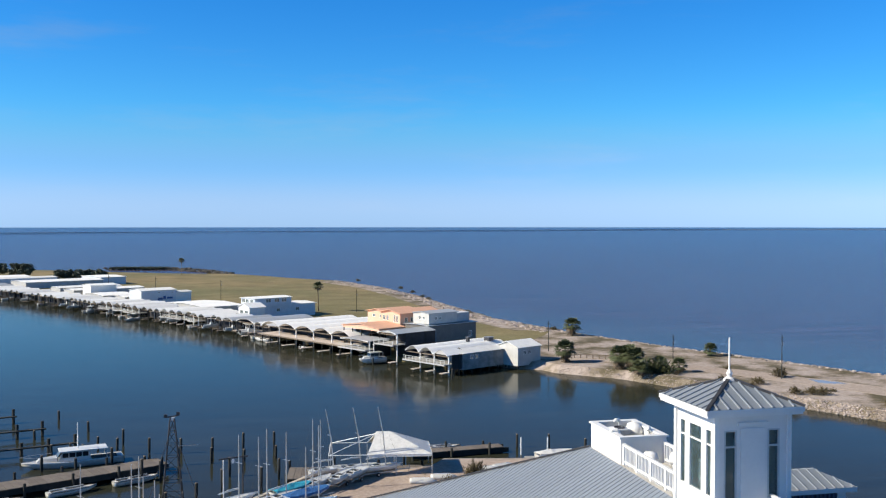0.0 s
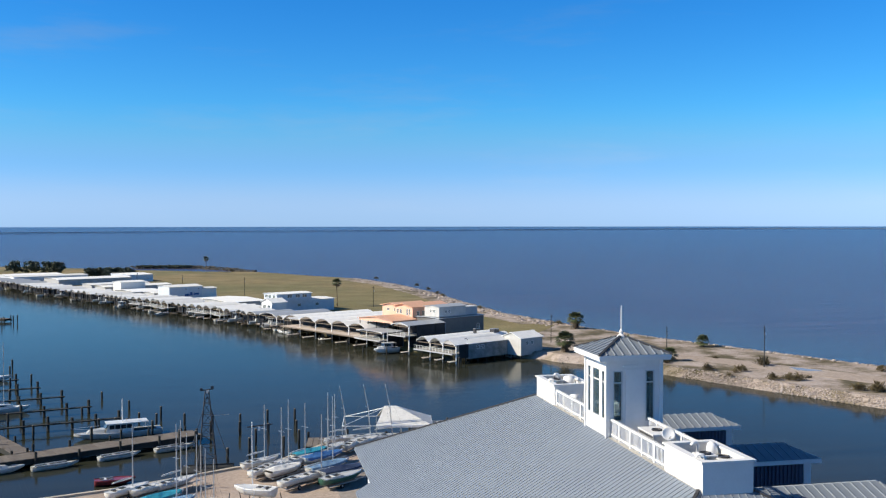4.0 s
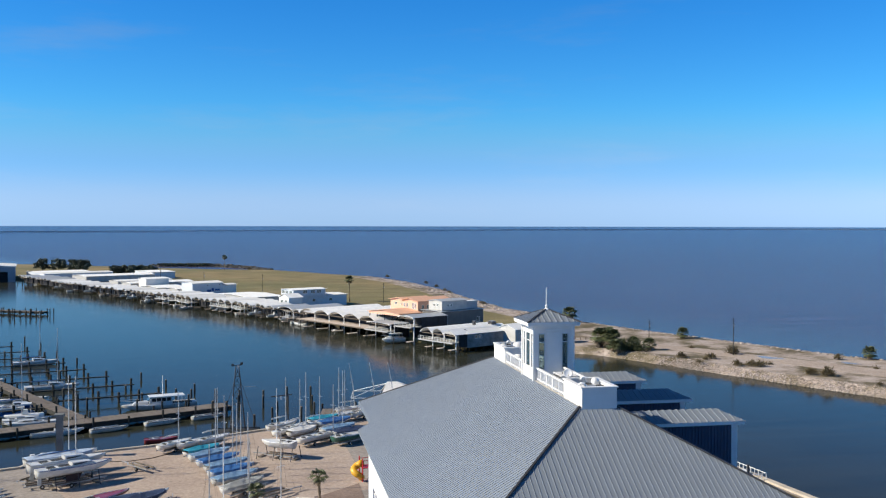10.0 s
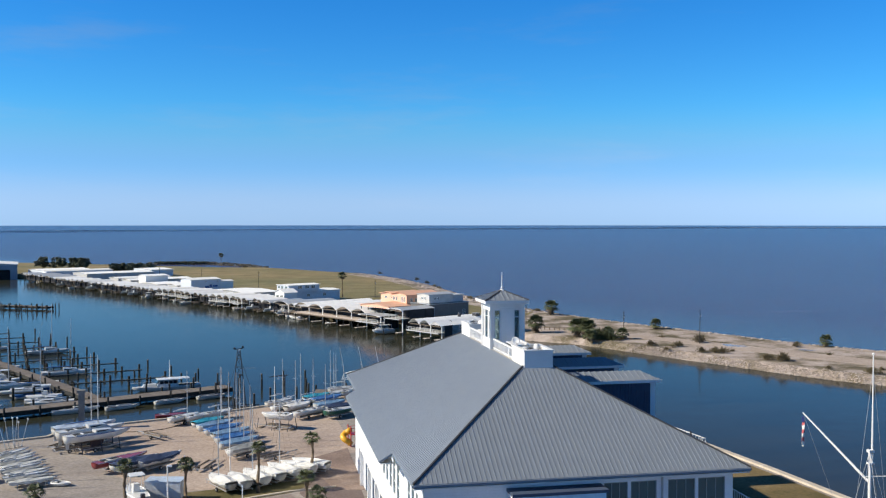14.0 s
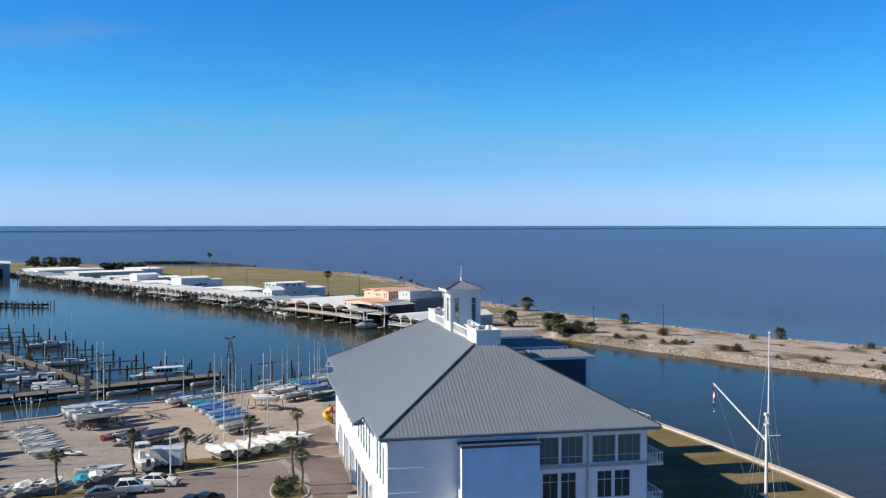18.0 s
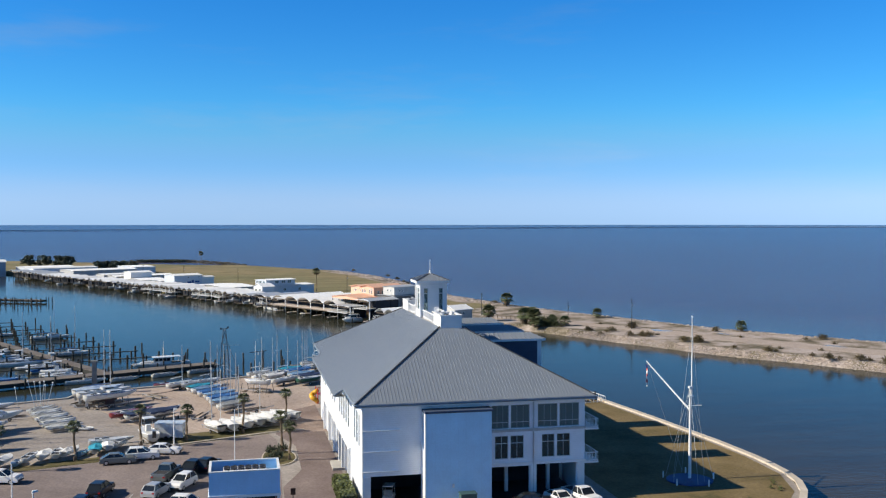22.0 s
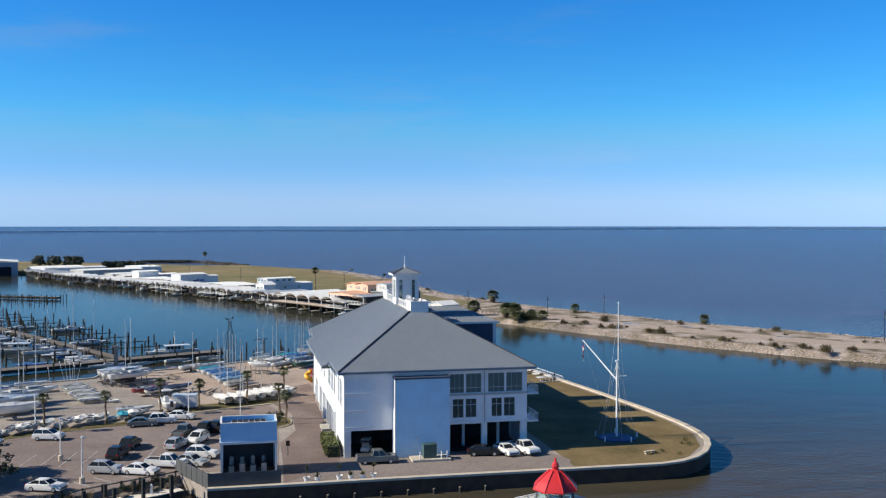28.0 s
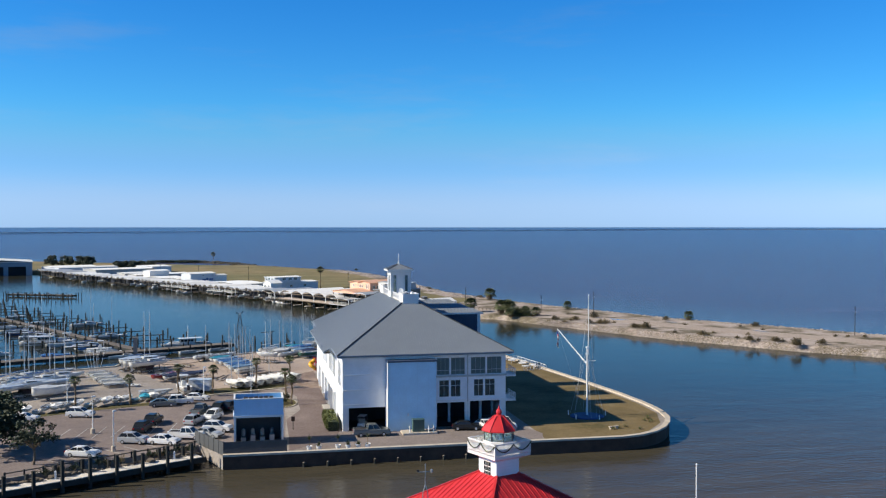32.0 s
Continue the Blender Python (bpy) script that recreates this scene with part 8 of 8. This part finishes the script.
for k in range(4):
    part("pump", Geo().box(1.0 + 1.4 * k, 1.7 + 1.4 * k, 1.2, 2.0, 0.0, 1.0 + 0.3 * (k % 2)).revolve([(0.3, 1.0), (0.3, 1.9), (0.1, 2.1)], 10, (1.35 + 1.4 * k, 2.6, 0)), METAL if k % 2 else CONCRETE, sb)
# sign by the drive, cart inside the open garage
t = thing("sign_post", "small dark sign on a short post beside the drive", "sign", -6.7, 3.5, G, 0)
part("post", Geo().tube([(0, 0, 0), (0, 0, 2.0)], 0.05, 6), PILE, t)
part("board", Geo().box(-0.28, 0.28, -0.06, -0.03, 1.45, 2.2), BRICK, t)
t = thing("utility_cart", "pale utility cart parked inside the dark garage", "cart", 4.4, 3.6, G + 0.05, 70)
part("body", Geo().loft([[(-1.2, -0.6, 0.3), (1.2, -0.6, 0.3), (1.2, 0.6, 0.3), (-1.2, 0.6, 0.3)], [(-1.15, -0.55, 0.75), (1.0, -0.55, 0.7), (1.0, 0.55, 0.7), (-1.15, 0.55, 0.75)]]), GEL, t)
part("seat", Geo().box(-0.4, 0.1, -0.5, 0.5, 0.75, 1.0).box(-0.5, -0.4, -0.5, 0.5, 0.75, 1.4), TARP_GREY, t)
part("roof", Geo().box(-0.9, 0.8, -0.6, 0.6, 1.85, 1.92), TRIM, t)
for sx in (-0.8, 0.75):
    for sy in (-0.55, 0.55):
        part("roof_post", Geo().tube([(sx, sy, 0.7), (sx, sy, 1.86)], 0.03, 5), METAL, t)
        part("wheel", Geo().revolve([(0.04, -0.09), (0.24, -0.09), (0.24, 0.09), (0.04, 0.09)], 12).moved(pose(sx, sy, 0.24, 90, 0, 0)), RUBBER, t)
# dark screen fence on the sea wall
fn = thing("screen_fence", "dark grey slatted screen fence on the sea wall", "fence")
line = [(-21.5, -2.5), (-17.2, -11.5), (-8.3, -11.5)]
for a, b in zip(line[:-1], line[1:]):
    a, b = Vector(a), Vector(b)
    n = int((b - a).length / 1.5)
    d = (b - a) / n
    for i in range(n):
        p, q = a + d * i, a + d * (i + 1)
        e_ = (d.normalized() * 0.03)
        part("panel", Geo().beam((p.x + e_.x, p.y + e_.y, G + 0.98), (q.x - e_.x, q.y - e_.y, G + 0.98), 0.08, 1.85), FENCE, fn)
        part("post", Geo().box(p.x - 0.06, p.x + 0.06, p.y - 0.06, p.y + 0.06, G, G + 2.0), FENCE, fn)
# rough bank with stones and shrubs below the car park
bank_bush = bush("ragged dark shrub on the bank below the car park", 1.0, 33, LEAF, count=170)
rk = random.Random(8)
for k in range(13):
    u = rk.random()
    put(bank_bush if k % 3 else bush_d, -20.5 - 27 * u + rk.uniform(-0.5, 0.5), -5.8 - 15.2 * u + rk.uniform(-0.7, 0.9), G - 0.25, 50 * k)
riprap("rocks_carpark_bank", [(-20.0, -7.0), (-45, -21.2), (-62, -31.0)], 2.6, 12.0, 0.42, "broken brown stones on the bank below the car park")
for k in range(5):
    t = thing("white_post", "short white marker post on the walkway", "post", -24.0 - 7.2 * k, -10.4 - 4.0 * k, 1.5, 0, "white marker posts")
    part("shaft", Geo().box(-0.13, 0.13, -0.13, 0.13, 0, 1.0), TRIM, t)
    part("cap", Geo().revolve([(0.19, 1.0), (0.1, 1.1), (0.02, 1.14)], 4, (0, 0, 0), math.pi / 4), TRIM, t)
rl_ = thing("bank_rail", "low timber rail along the edge of the car park", "rail")
for k in range(12):
    x, y = -21.5 - 2.1 * k, -4.4 - 1.25 * k
    part("post", Geo().box(x - 0.1, x + 0.1, y - 0.1, y + 0.1, G - 0.2, G + 0.75), PILE, rl_)
part("rail", Geo().beam((-21.2, -4.2, G + 0.6), (-44.8, -18.3, G + 0.6), 0.12, 0.16), WOOD, rl_)
# planters with white tubs
for k, x in enumerate((-5.1, -3.75, -0.95, 0.5, 2.0, 3.4)):
    t = thing("planter", "white tub planter with a small plant on the sea wall", "planter", x, -10.75, G + 0.03, 0, "white planters")
    part("tub", Geo().revolve([(0.28, 0), (0.42, 0.55), (0.46, 0.6), (0.38, 0.6), (0.34, 0.5)], 12), TRIM, t)
    part("soil", Geo().revolve([(0.02, 0.5), (0.36, 0.52), (0.02, 0.54)], 10), BARK, t)
    g = Geo()
    rl = random.Random(k)
    for _ in range(40):
        a, e_ = rl.uniform(0, 6.28), rl.uniform(0.3, 1.4)
        L = rl.uniform(0.4, 0.9)
        tip = Vector((L * math.cos(a) * math.cos(e_), L * math.sin(a) * math.cos(e_), 0.5 + (1.0 if k in (0, 2, 5) else 0.1) + L * math.sin(e_)))
        base = Vector((0, 0, 0.5 + (1.0 if k in (0, 2, 5) else 0.0)))
        s_ = Vector((-math.sin(a), math.cos(a), 0)) * 0.09
        g.add([base - s_, base + s_, tip], [(0, 1, 2)])
    part("plant", g, PALMLEAF, t)
    if k in (0, 2, 5):
        part("stem", Geo().tube([(0, 0, 0.5), (0, 0, 1.55)], 0.04, 5), BARK, t)
# green transformer box on a concrete pad
t = thing("transformer_box", "dark green transformer cabinet on a concrete pad", "transformer", 12.4, -2.6, G + 0.03)
part("pad", Geo().box(-2.6, 2.8, -1.4, 1.4, 0, 0.28), CAP, t)
cb_ = part("cabinet", Geo().box(-0.9, 0.9, -0.6, 0.6, 0.28, 2.1), GREENBOX, t)
part("door_line", Geo().box(-0.02, 0.02, -0.62, -0.6, 0.35, 2.0), DARKMETAL, cb_)
part("lid", Geo().box(-0.96, 0.96, -0.66, 0.66, 2.1, 2.2), GREENBOX, cb_)
for sx in (-1.5, 1.5, 2.3):
    part("bollard", Geo().tube([(sx, -1.0, 0.28), (sx, -1.0, 1.3)], 0.09, 8), TRIM, t)
part("pipe_run", Geo().tube([(1.2, -0.3, 0.5), (2.6, -0.3, 0.5), (2.6, 0.6, 0.5)], 0.09, 6), METAL, t)
# masted flagstaff on the lawn
t = thing("flagstaff", "tall white ship's mast flagstaff with gaff and stays", "flagstaff", 42.95, 4.4, G)
part("base_pad", Geo().revolve([(2.9, 0), (2.9, 0.14), (2.8, 0.18), (0.1, 0.18)], 24), PADBLUE, t)
part("lower_mast", Geo().tube([(0, 0, 0.3), (0, 0, 11.8)], [0.19, 0.15], 10), TRIM, t)
part("top_mast", Geo().tube([(0.15, -0.1, 10.6), (0.15, -0.1, 20.6)], [0.10, 0.05], 8), TRIM, t)
part("doubling", Geo().box(-0.24, 0.32, -0.26, 0.22, 10.6, 10.78).box(-0.22, 0.3, -0.24, 0.2, 11.7, 11.95), TRIM, t)
part("truck", Geo().revolve([(0.02, 20.6), (0.16, 20.7), (0.02, 20.85)], 8, (0.15, -0.1, 0)), TRIM, t)
part("gaff", Geo().tube([(0, 0, 8.9), (-3.63, 5.15, 14.5)], [0.13, 0.07], 8), TRIM, t)
part("yard", Geo().tube([(1.3, -0.6, 9.6), (-0.3, 0.15, 9.45)], 0.05, 6), TRIM, t)
for k in range(6):
    a = 2 * math.pi * k / 6 + 0.4
    part("stay", Geo().tube([(3.0 * math.cos(a), 3.0 * math.sin(a), 0.3), (0.1 * math.cos(a), 0.1 * math.sin(a), 11.5)], 0.022, 4), METAL, t)
for k in range(3):
    a = 2 * math.pi * k / 3 + 1.0
    part("stay", Geo().tube([(2.2 * math.cos(a), 2.2 * math.sin(a), 0.3), (0.15, -0.1, 19.5)], 0.018, 4), METAL, t)
part("halyard", Geo().tube([(-3.6, 5.1, 14.4), (-0.6, 0.8, 1.0)], 0.015, 4), METAL, t)
for k in range(5):
    a = 2 * math.pi * k / 5
    part("bollard", Geo().tube([(3.3 * math.cos(a), 3.3 * math.sin(a), 0), (3.3 * math.cos(a), 3.3 * math.sin(a), 0.8)], 0.1, 7), TRIM, t)


def flag(x, y, z, rz, w, h, label):
    """A drooping striped flag."""
    f = thing("flag", label, "flag", x, y, z, rz, "flags")
    n = 7
    for i in range(n):
        z0, z1 = -h * i / n, -h * (i + 1) / n
        ring = []
        for zz in (z0, z1 + 0.003):
            ring.append([(w * u * (0.55 + 0.12 * math.sin(zz * 3)), 0.12 * math.sin(u * 6 + zz * 2), zz - 0.35 * u * h * 0.3) for u in (0, 0.25, 0.5, 0.75, 1.0)])
        back = [[(p[0], p[1] + 0.012, p[2]) for p in r] for r in ring]
        v = ring[0] + ring[1] + back[0] + back[1]
        fs = [(j, j + 1, j + 6, j + 5) for j in range(4)] + [(10 + j, 15 + j, 16 + j, 11 + j) for j in range(4)]
        part("stripe", Geo().add(v, fs), FLAGRED if i % 2 else TRIM, f)
    part("canton", Geo().box(-0.02, w * 0.2, -0.06, 0.16, -h * 0.18, -0.02), FLAGBLUE, f)
    return f


flag(39.35, 9.45, 16.0, 60, 1.2, 2.7, "red, white and blue striped flag hanging from the gaff")
# terrace furniture and gate posts behind the lawn
for k, (x, y) in enumerate(((48.2, 58), (50.6, 59.4), (48.6, 62.5), (49.8, 65.6), (47.6, 67.8), (48.9, 70.2))):
    t = thing("terrace_table", "white terrace table with chairs behind the lawn", "table", x, y, G, k * 25, "terrace tables")
    part("top", Geo().revolve([(0.05, 0.72), (0.9, 0.72), (0.9, 0.77), (0.05, 0.78)], 14), TRIM, t)
    part("leg", Geo().tube([(0, 0, 0), (0, 0, 0.72)], 0.06, 6), TRIM, t)
for x, y in ((50.6, 57.6), (52.0, 60.2)):
    t = thing("gate_post", "dark post beside the sea wall", "post", x, y, G, 0, "gate posts")
    part("shaft", Geo().box(-0.12, 0.12, -0.12, 0.12, 0, 1.2), DARKMETAL, t)
    part("cap", Geo().box(-0.16, 0.16, -0.16, 0.16, 1.2, 1.28), DARKMETAL, t)
t = thing("bench", "low stone bench on the lawn", "bench", 43.6, -6.0, G, 15)
part("seat", Geo().box(-0.9, 0.9, -0.22, 0.22, 0.36, 0.46), CAP, t)
for sx in (-0.6, 0.6):
    part("leg", Geo().box(sx - 0.1, sx + 0.1, -0.18, 0.18, 0, 0.36), CAP, t)
tr_ = thing("terrace_rail", "white picket railing round the terrace", "railing")
for (xa, ya), (xb, yb) in zip(((47.0, 55.5), (52.6, 56.6), (50.4, 72.5)), ((52.6, 56.6), (50.4, 72.5), (46.0, 72.0))):
    part("rail", Geo().beam((xa, ya, G + 1.0), (xb, yb, G + 1.0), 0.08, 0.08).beam((xa, ya, G + 0.2), (xb, yb, G + 0.2), 0.06, 0.06), TRIM, tr_)
    n = int(math.hypot(xb - xa, yb - ya) / 0.8)
    for i in range(n):
        x, y = xa + (xb - xa) * i / n, ya + (yb - ya) * i / n
        part("post", Geo().box(x - 0.04, x + 0.04, y - 0.04, y + 0.04, G, G + 1.05), TRIM, tr_)
# fender piles along the sea wall
for k in range(8):
    copy_thing(pile, pose(-6 + 3.4 * k, -12.75, -1.75, 0, 0, 50 * k))
# utility poles on the spit
for k, (x, y, h) in enumerate(((72.5, 222, 8.0), (97.5, 201.8, 6.2), (106.2, 168.6, 9.6), (163.5, 103.4, 9.0), (55, 268, 8), (39, 345, 8.5), (-11, 410, 9), (-40, 440, 9), (-66, 490, 9))):
    t = thing("utility_pole", "slim dark timber utility pole on the spit", "utility pole", x, y, 1.6, 25, "utility poles")
    part("shaft", Geo().tube([(0, 0, -0.3), (0, 0, h)], [0.12, 0.08], 7), PILE, t)
    part("cross_arm", Geo().beam((-0.6, 0, h - 0.7), (0.6, 0, h - 0.7), 0.07, 0.09), PILE, t)
    part("transformer", Geo().revolve([(0.02, h - 2.4), (0.15, h - 2.3), (0.15, h - 1.7), (0.02, h - 1.65)], 8, (0.24, 0, 0)), METAL, t)
# low timber barrier at the road's end
t = thing("barrier", "low timber post barrier at the road's end", "barrier", 80, 206, 1.66, -28)
for k in range(9):
    part("post", Geo().box(-6 + 1.5 * k - 0.12, -6 + 1.5 * k + 0.12, -0.12, 0.12, 0, 0.95), WOOD, t)
part("rail", Geo().box(-6.2, 6.2, -0.08, 0.08, 0.8, 1.0), WOOD, t)

# ---------------------------------------------------------------- lighthouse house
lh = thing("lighthouse", "white lighthouse with red roof, glass lantern and garlands", "lighthouse", 5.67, -75.86, 0, 23)
part("house_wall", Geo().box(-8.2, 8.2, -8.2, 8.2, 2.2, 9.6), SIDING, lh)
part("platform", Geo().box(-9.8, 9.8, -9.8, 9.8, 1.7, 2.2), DECKWOOD, lh)
for x in (-8.5, 0, 8.5):
    for y in (-8.5, 0, 8.5):
        part("platform_pile", Geo().tube([(x, y, -1.5), (x, y, 1.7)], 0.25, 8), PILE, lh)
za_, ze_, he_ = 15.4, 9.7, 9.3
cr = [(-he_, -he_, ze_), (he_, -he_, ze_), (he_, he_, ze_), (-he_, he_, ze_)]
for i in range(4):
    a, b = cr[i], cr[(i + 1) % 4]
    sl = part("roof_slope", Geo().add([a, b, (0, 0, za_), (a[0], a[1], ze_ - 0.15), (b[0], b[1], ze_ - 0.15)], [(0, 1, 2), (0, 3, 4, 1)]), REDP, lh)
    for j in range(1, 38):
        p = Vector(a).lerp(Vector(b), j / 38)
        f = 1 - abs(j / 38 - 0.5) * 2
        q = p + (Vector((0, 0, za_)) - (Vector(a) + Vector(b)) / 2) * f
        part("seam", Geo().beam(p + Vector((0, 0, 0.03)), q + Vector((0, 0, 0.03)), 0.035, 0.035), REDP, sl)
    part("hip_cap", Geo().beam(Vector(a) + Vector((0, 0, 0.04)), (0, 0, za_ + 0.04), 0.2, 0.1), REDP, lh)
    part("fascia", Geo().beam(Vector(a) + Vector((0, 0, -0.3)), Vector(b) + Vector((0, 0, -0.3)), 0.12, 0.28), TRIM, lh)
tw = 1.15
part("tower", wall_x(Geo(), -tw, tw, -tw, -tw + 0.2, 13.0, 16.1, []).box(-tw, -tw + 0.2, -tw + 0.2, tw, 13, 16.1).box(tw - 0.2, tw, -tw + 0.2, tw, 13, 16.1).box(-tw + 0.2, tw - 0.2, tw - 0.2, tw, 13, 16.1), SIDING, lh)
tl = Geo().box(-tw - 0.03, -tw, -0.45, 0.45, 14.55, 15.75)
wn1 = part("tower_window", tl, CARGLASS, lh, "small dark paned tower window")
for k in range(4):
    part("glazing_bar", Geo().box(-tw - 0.05, -tw - 0.031, -0.45, 0.45, 14.55 + 0.39 * k, 14.6 + 0.39 * k), TRIM, wn1)
for k in range(4):
    part("glazing_bar", Geo().box(-tw - 0.055, -tw - 0.051, -0.45 + 0.29 * k, -0.42 + 0.29 * k, 14.55, 15.78), TRIM, wn1)
gw = 1.8
part("gallery_floor", Geo().loft([[(-tw, -tw, 15.9), (tw, -tw, 15.9), (tw, tw, 15.9), (-tw, tw, 15.9)], [(-gw, -gw, 16.2), (gw, -gw, 16.2), (gw, gw, 16.2), (-gw, gw, 16.2)], [(-gw, -gw, 16.42), (gw, -gw, 16.42), (gw, gw, 16.42), (-gw, gw, 16.42)]]), WHITE, lh)
for i in range(4):
    a = math.pi / 2 * i
    m = Matrix.Rotation(a, 4, "Z")
    rl = part("gallery_rail", Geo().box(-gw, gw, -gw, -gw + 0.08, 17.32, 17.42).box(-gw, gw, -gw + 0.01, -gw + 0.07, 16.55, 16.62).moved(m), TRIM, lh)
    part("rail_panel", Geo().box(-gw + 0.08, gw - 0.08, -gw + 0.03, -gw + 0.05, 16.62, 16.98).moved(m), WHITE, rl)
    for k in range(31):
        x = -gw + 0.04 + (2 * gw - 0.08) * k / 30
        w = 0.05 if k % 15 == 0 else 0.016
        part("baluster", Geo().box(x - w, x + w, -gw - 0.005, -gw + 0.07, 16.42, 17.32).moved(m), TRIM, rl)
    for k in range(2):
        pts = []
        for j in range(9):
            u = j / 8
            pts.append((-gw + gw * (k + u), -gw - 0.06, 17.3 - 0.55 * (1 - (2 * u - 1) ** 2)))
        part("garland", Geo().tube(pts, 0.042, 6).moved(m), LEAF, rl, "dark green winter garland")
part("lantern_base", Geo().revolve([(1.34, 16.42), (1.34, 17.3), (1.26, 17.36), (0.1, 17.15)], 8, (0, 0, 0), math.pi / 8), WHITE, lh)
for k in range(8):
    a0, a1 = math.pi / 8 + math.pi / 4 * k, math.pi / 8 + math.pi / 4 * (k + 1)
    p0, p1 = (1.2 * math.cos(a0), 1.2 * math.sin(a0)), (1.2 * math.cos(a1), 1.2 * math.sin(a1))
    part("lantern_pane", Geo().beam((*p0, 17.77), (*p1, 17.77), 0.02, 0.82), CLEAR, lh)
    part("mullion", Geo().tube([(*p0, 17.36), (*p0, 18.2)], 0.045, 6), DARKMETAL, lh)
part("lens", Geo().revolve([(0.3, 17.36), (0.3, 17.45), (0.45, 17.7), (0.35, 17.95), (0.1, 18.1)], 12), CLEAR, lh)
rf = part("lantern_roof", Geo().revolve([(1.46, 18.12), (1.46, 18.2), (1.1, 18.62), (0.66, 19.02), (0.34, 19.27), (0.18, 19.35), (0.25, 19.52), (0.22, 19.68), (0.1, 19.8), (0.05, 20.05)], 8, (0, 0, 0), math.pi / 8), REDP, lh)
for k in range(8):
    a = math.pi / 8 + math.pi / 4 * k
    part("rib", Geo().tube([(1.46 * math.cos(a), 1.46 * math.sin(a), 18.21), (1.1 * math.cos(a), 1.1 * math.sin(a), 18.64), (0.66 * math.cos(a), 0.66 * math.sin(a), 19.04), (0.36 * math.cos(a), 0.36 * math.sin(a), 19.29)], 0.035, 5), REDP, rf)
# flagpole and weather vane beside the lighthouse
t = thing("pier_flagpole", "white flagpole with a small striped flag", "flagpole", 18.3, -85.0, 1.5)
part("shaft", Geo().tube([(0, 0, -3), (0, 0, 15.3)], [0.09, 0.05], 8), TRIM, t)
part("ball", Geo().revolve([(0.02, 15.3), (0.1, 15.4), (0.02, 15.5)], 8), TRIM, t)
flag(18.42, -85.0, 14.1, -20, 0.75, 1.8, "red, white and blue striped flag beside the lighthouse")
t = thing("weather_mast", "slim grey twin mast with a wind gauge", "weather mast", -2.0, -84.5, 1.5)
part("mast", Geo().tube([(-0.18, 0, -3), (-0.18, 0, 14.3), (0, 0, 14.9)], 0.03, 6).tube([(0.18, 0, -3), (0.18, 0, 14.3), (0, 0, 14.9)], 0.03, 6), METAL, t)
part("stem", Geo().tube([(0, 0, 14.9), (0, 0, 16.4)], 0.03, 6), METAL, t)
part("cross_arm", Geo().beam((-0.5, 0, 15.8), (0.45, 0, 15.8), 0.05, 0.05), METAL, t)
part("gauge", Geo().revolve([(0.02, 15.7), (0.1, 15.75), (0.1, 15.95), (0.02, 16.0)], 8, (0.45, 0, 0)), METAL, t)
part("vane", Geo().box(-0.62, -0.44, -0.02, 0.02, 15.84, 15.96), DARKMETAL, t)
pier("pier_lighthouse", "timber pier around the lighthouse platform", (-8, -84.6), (24, -84.6), 3.0, 1.5)
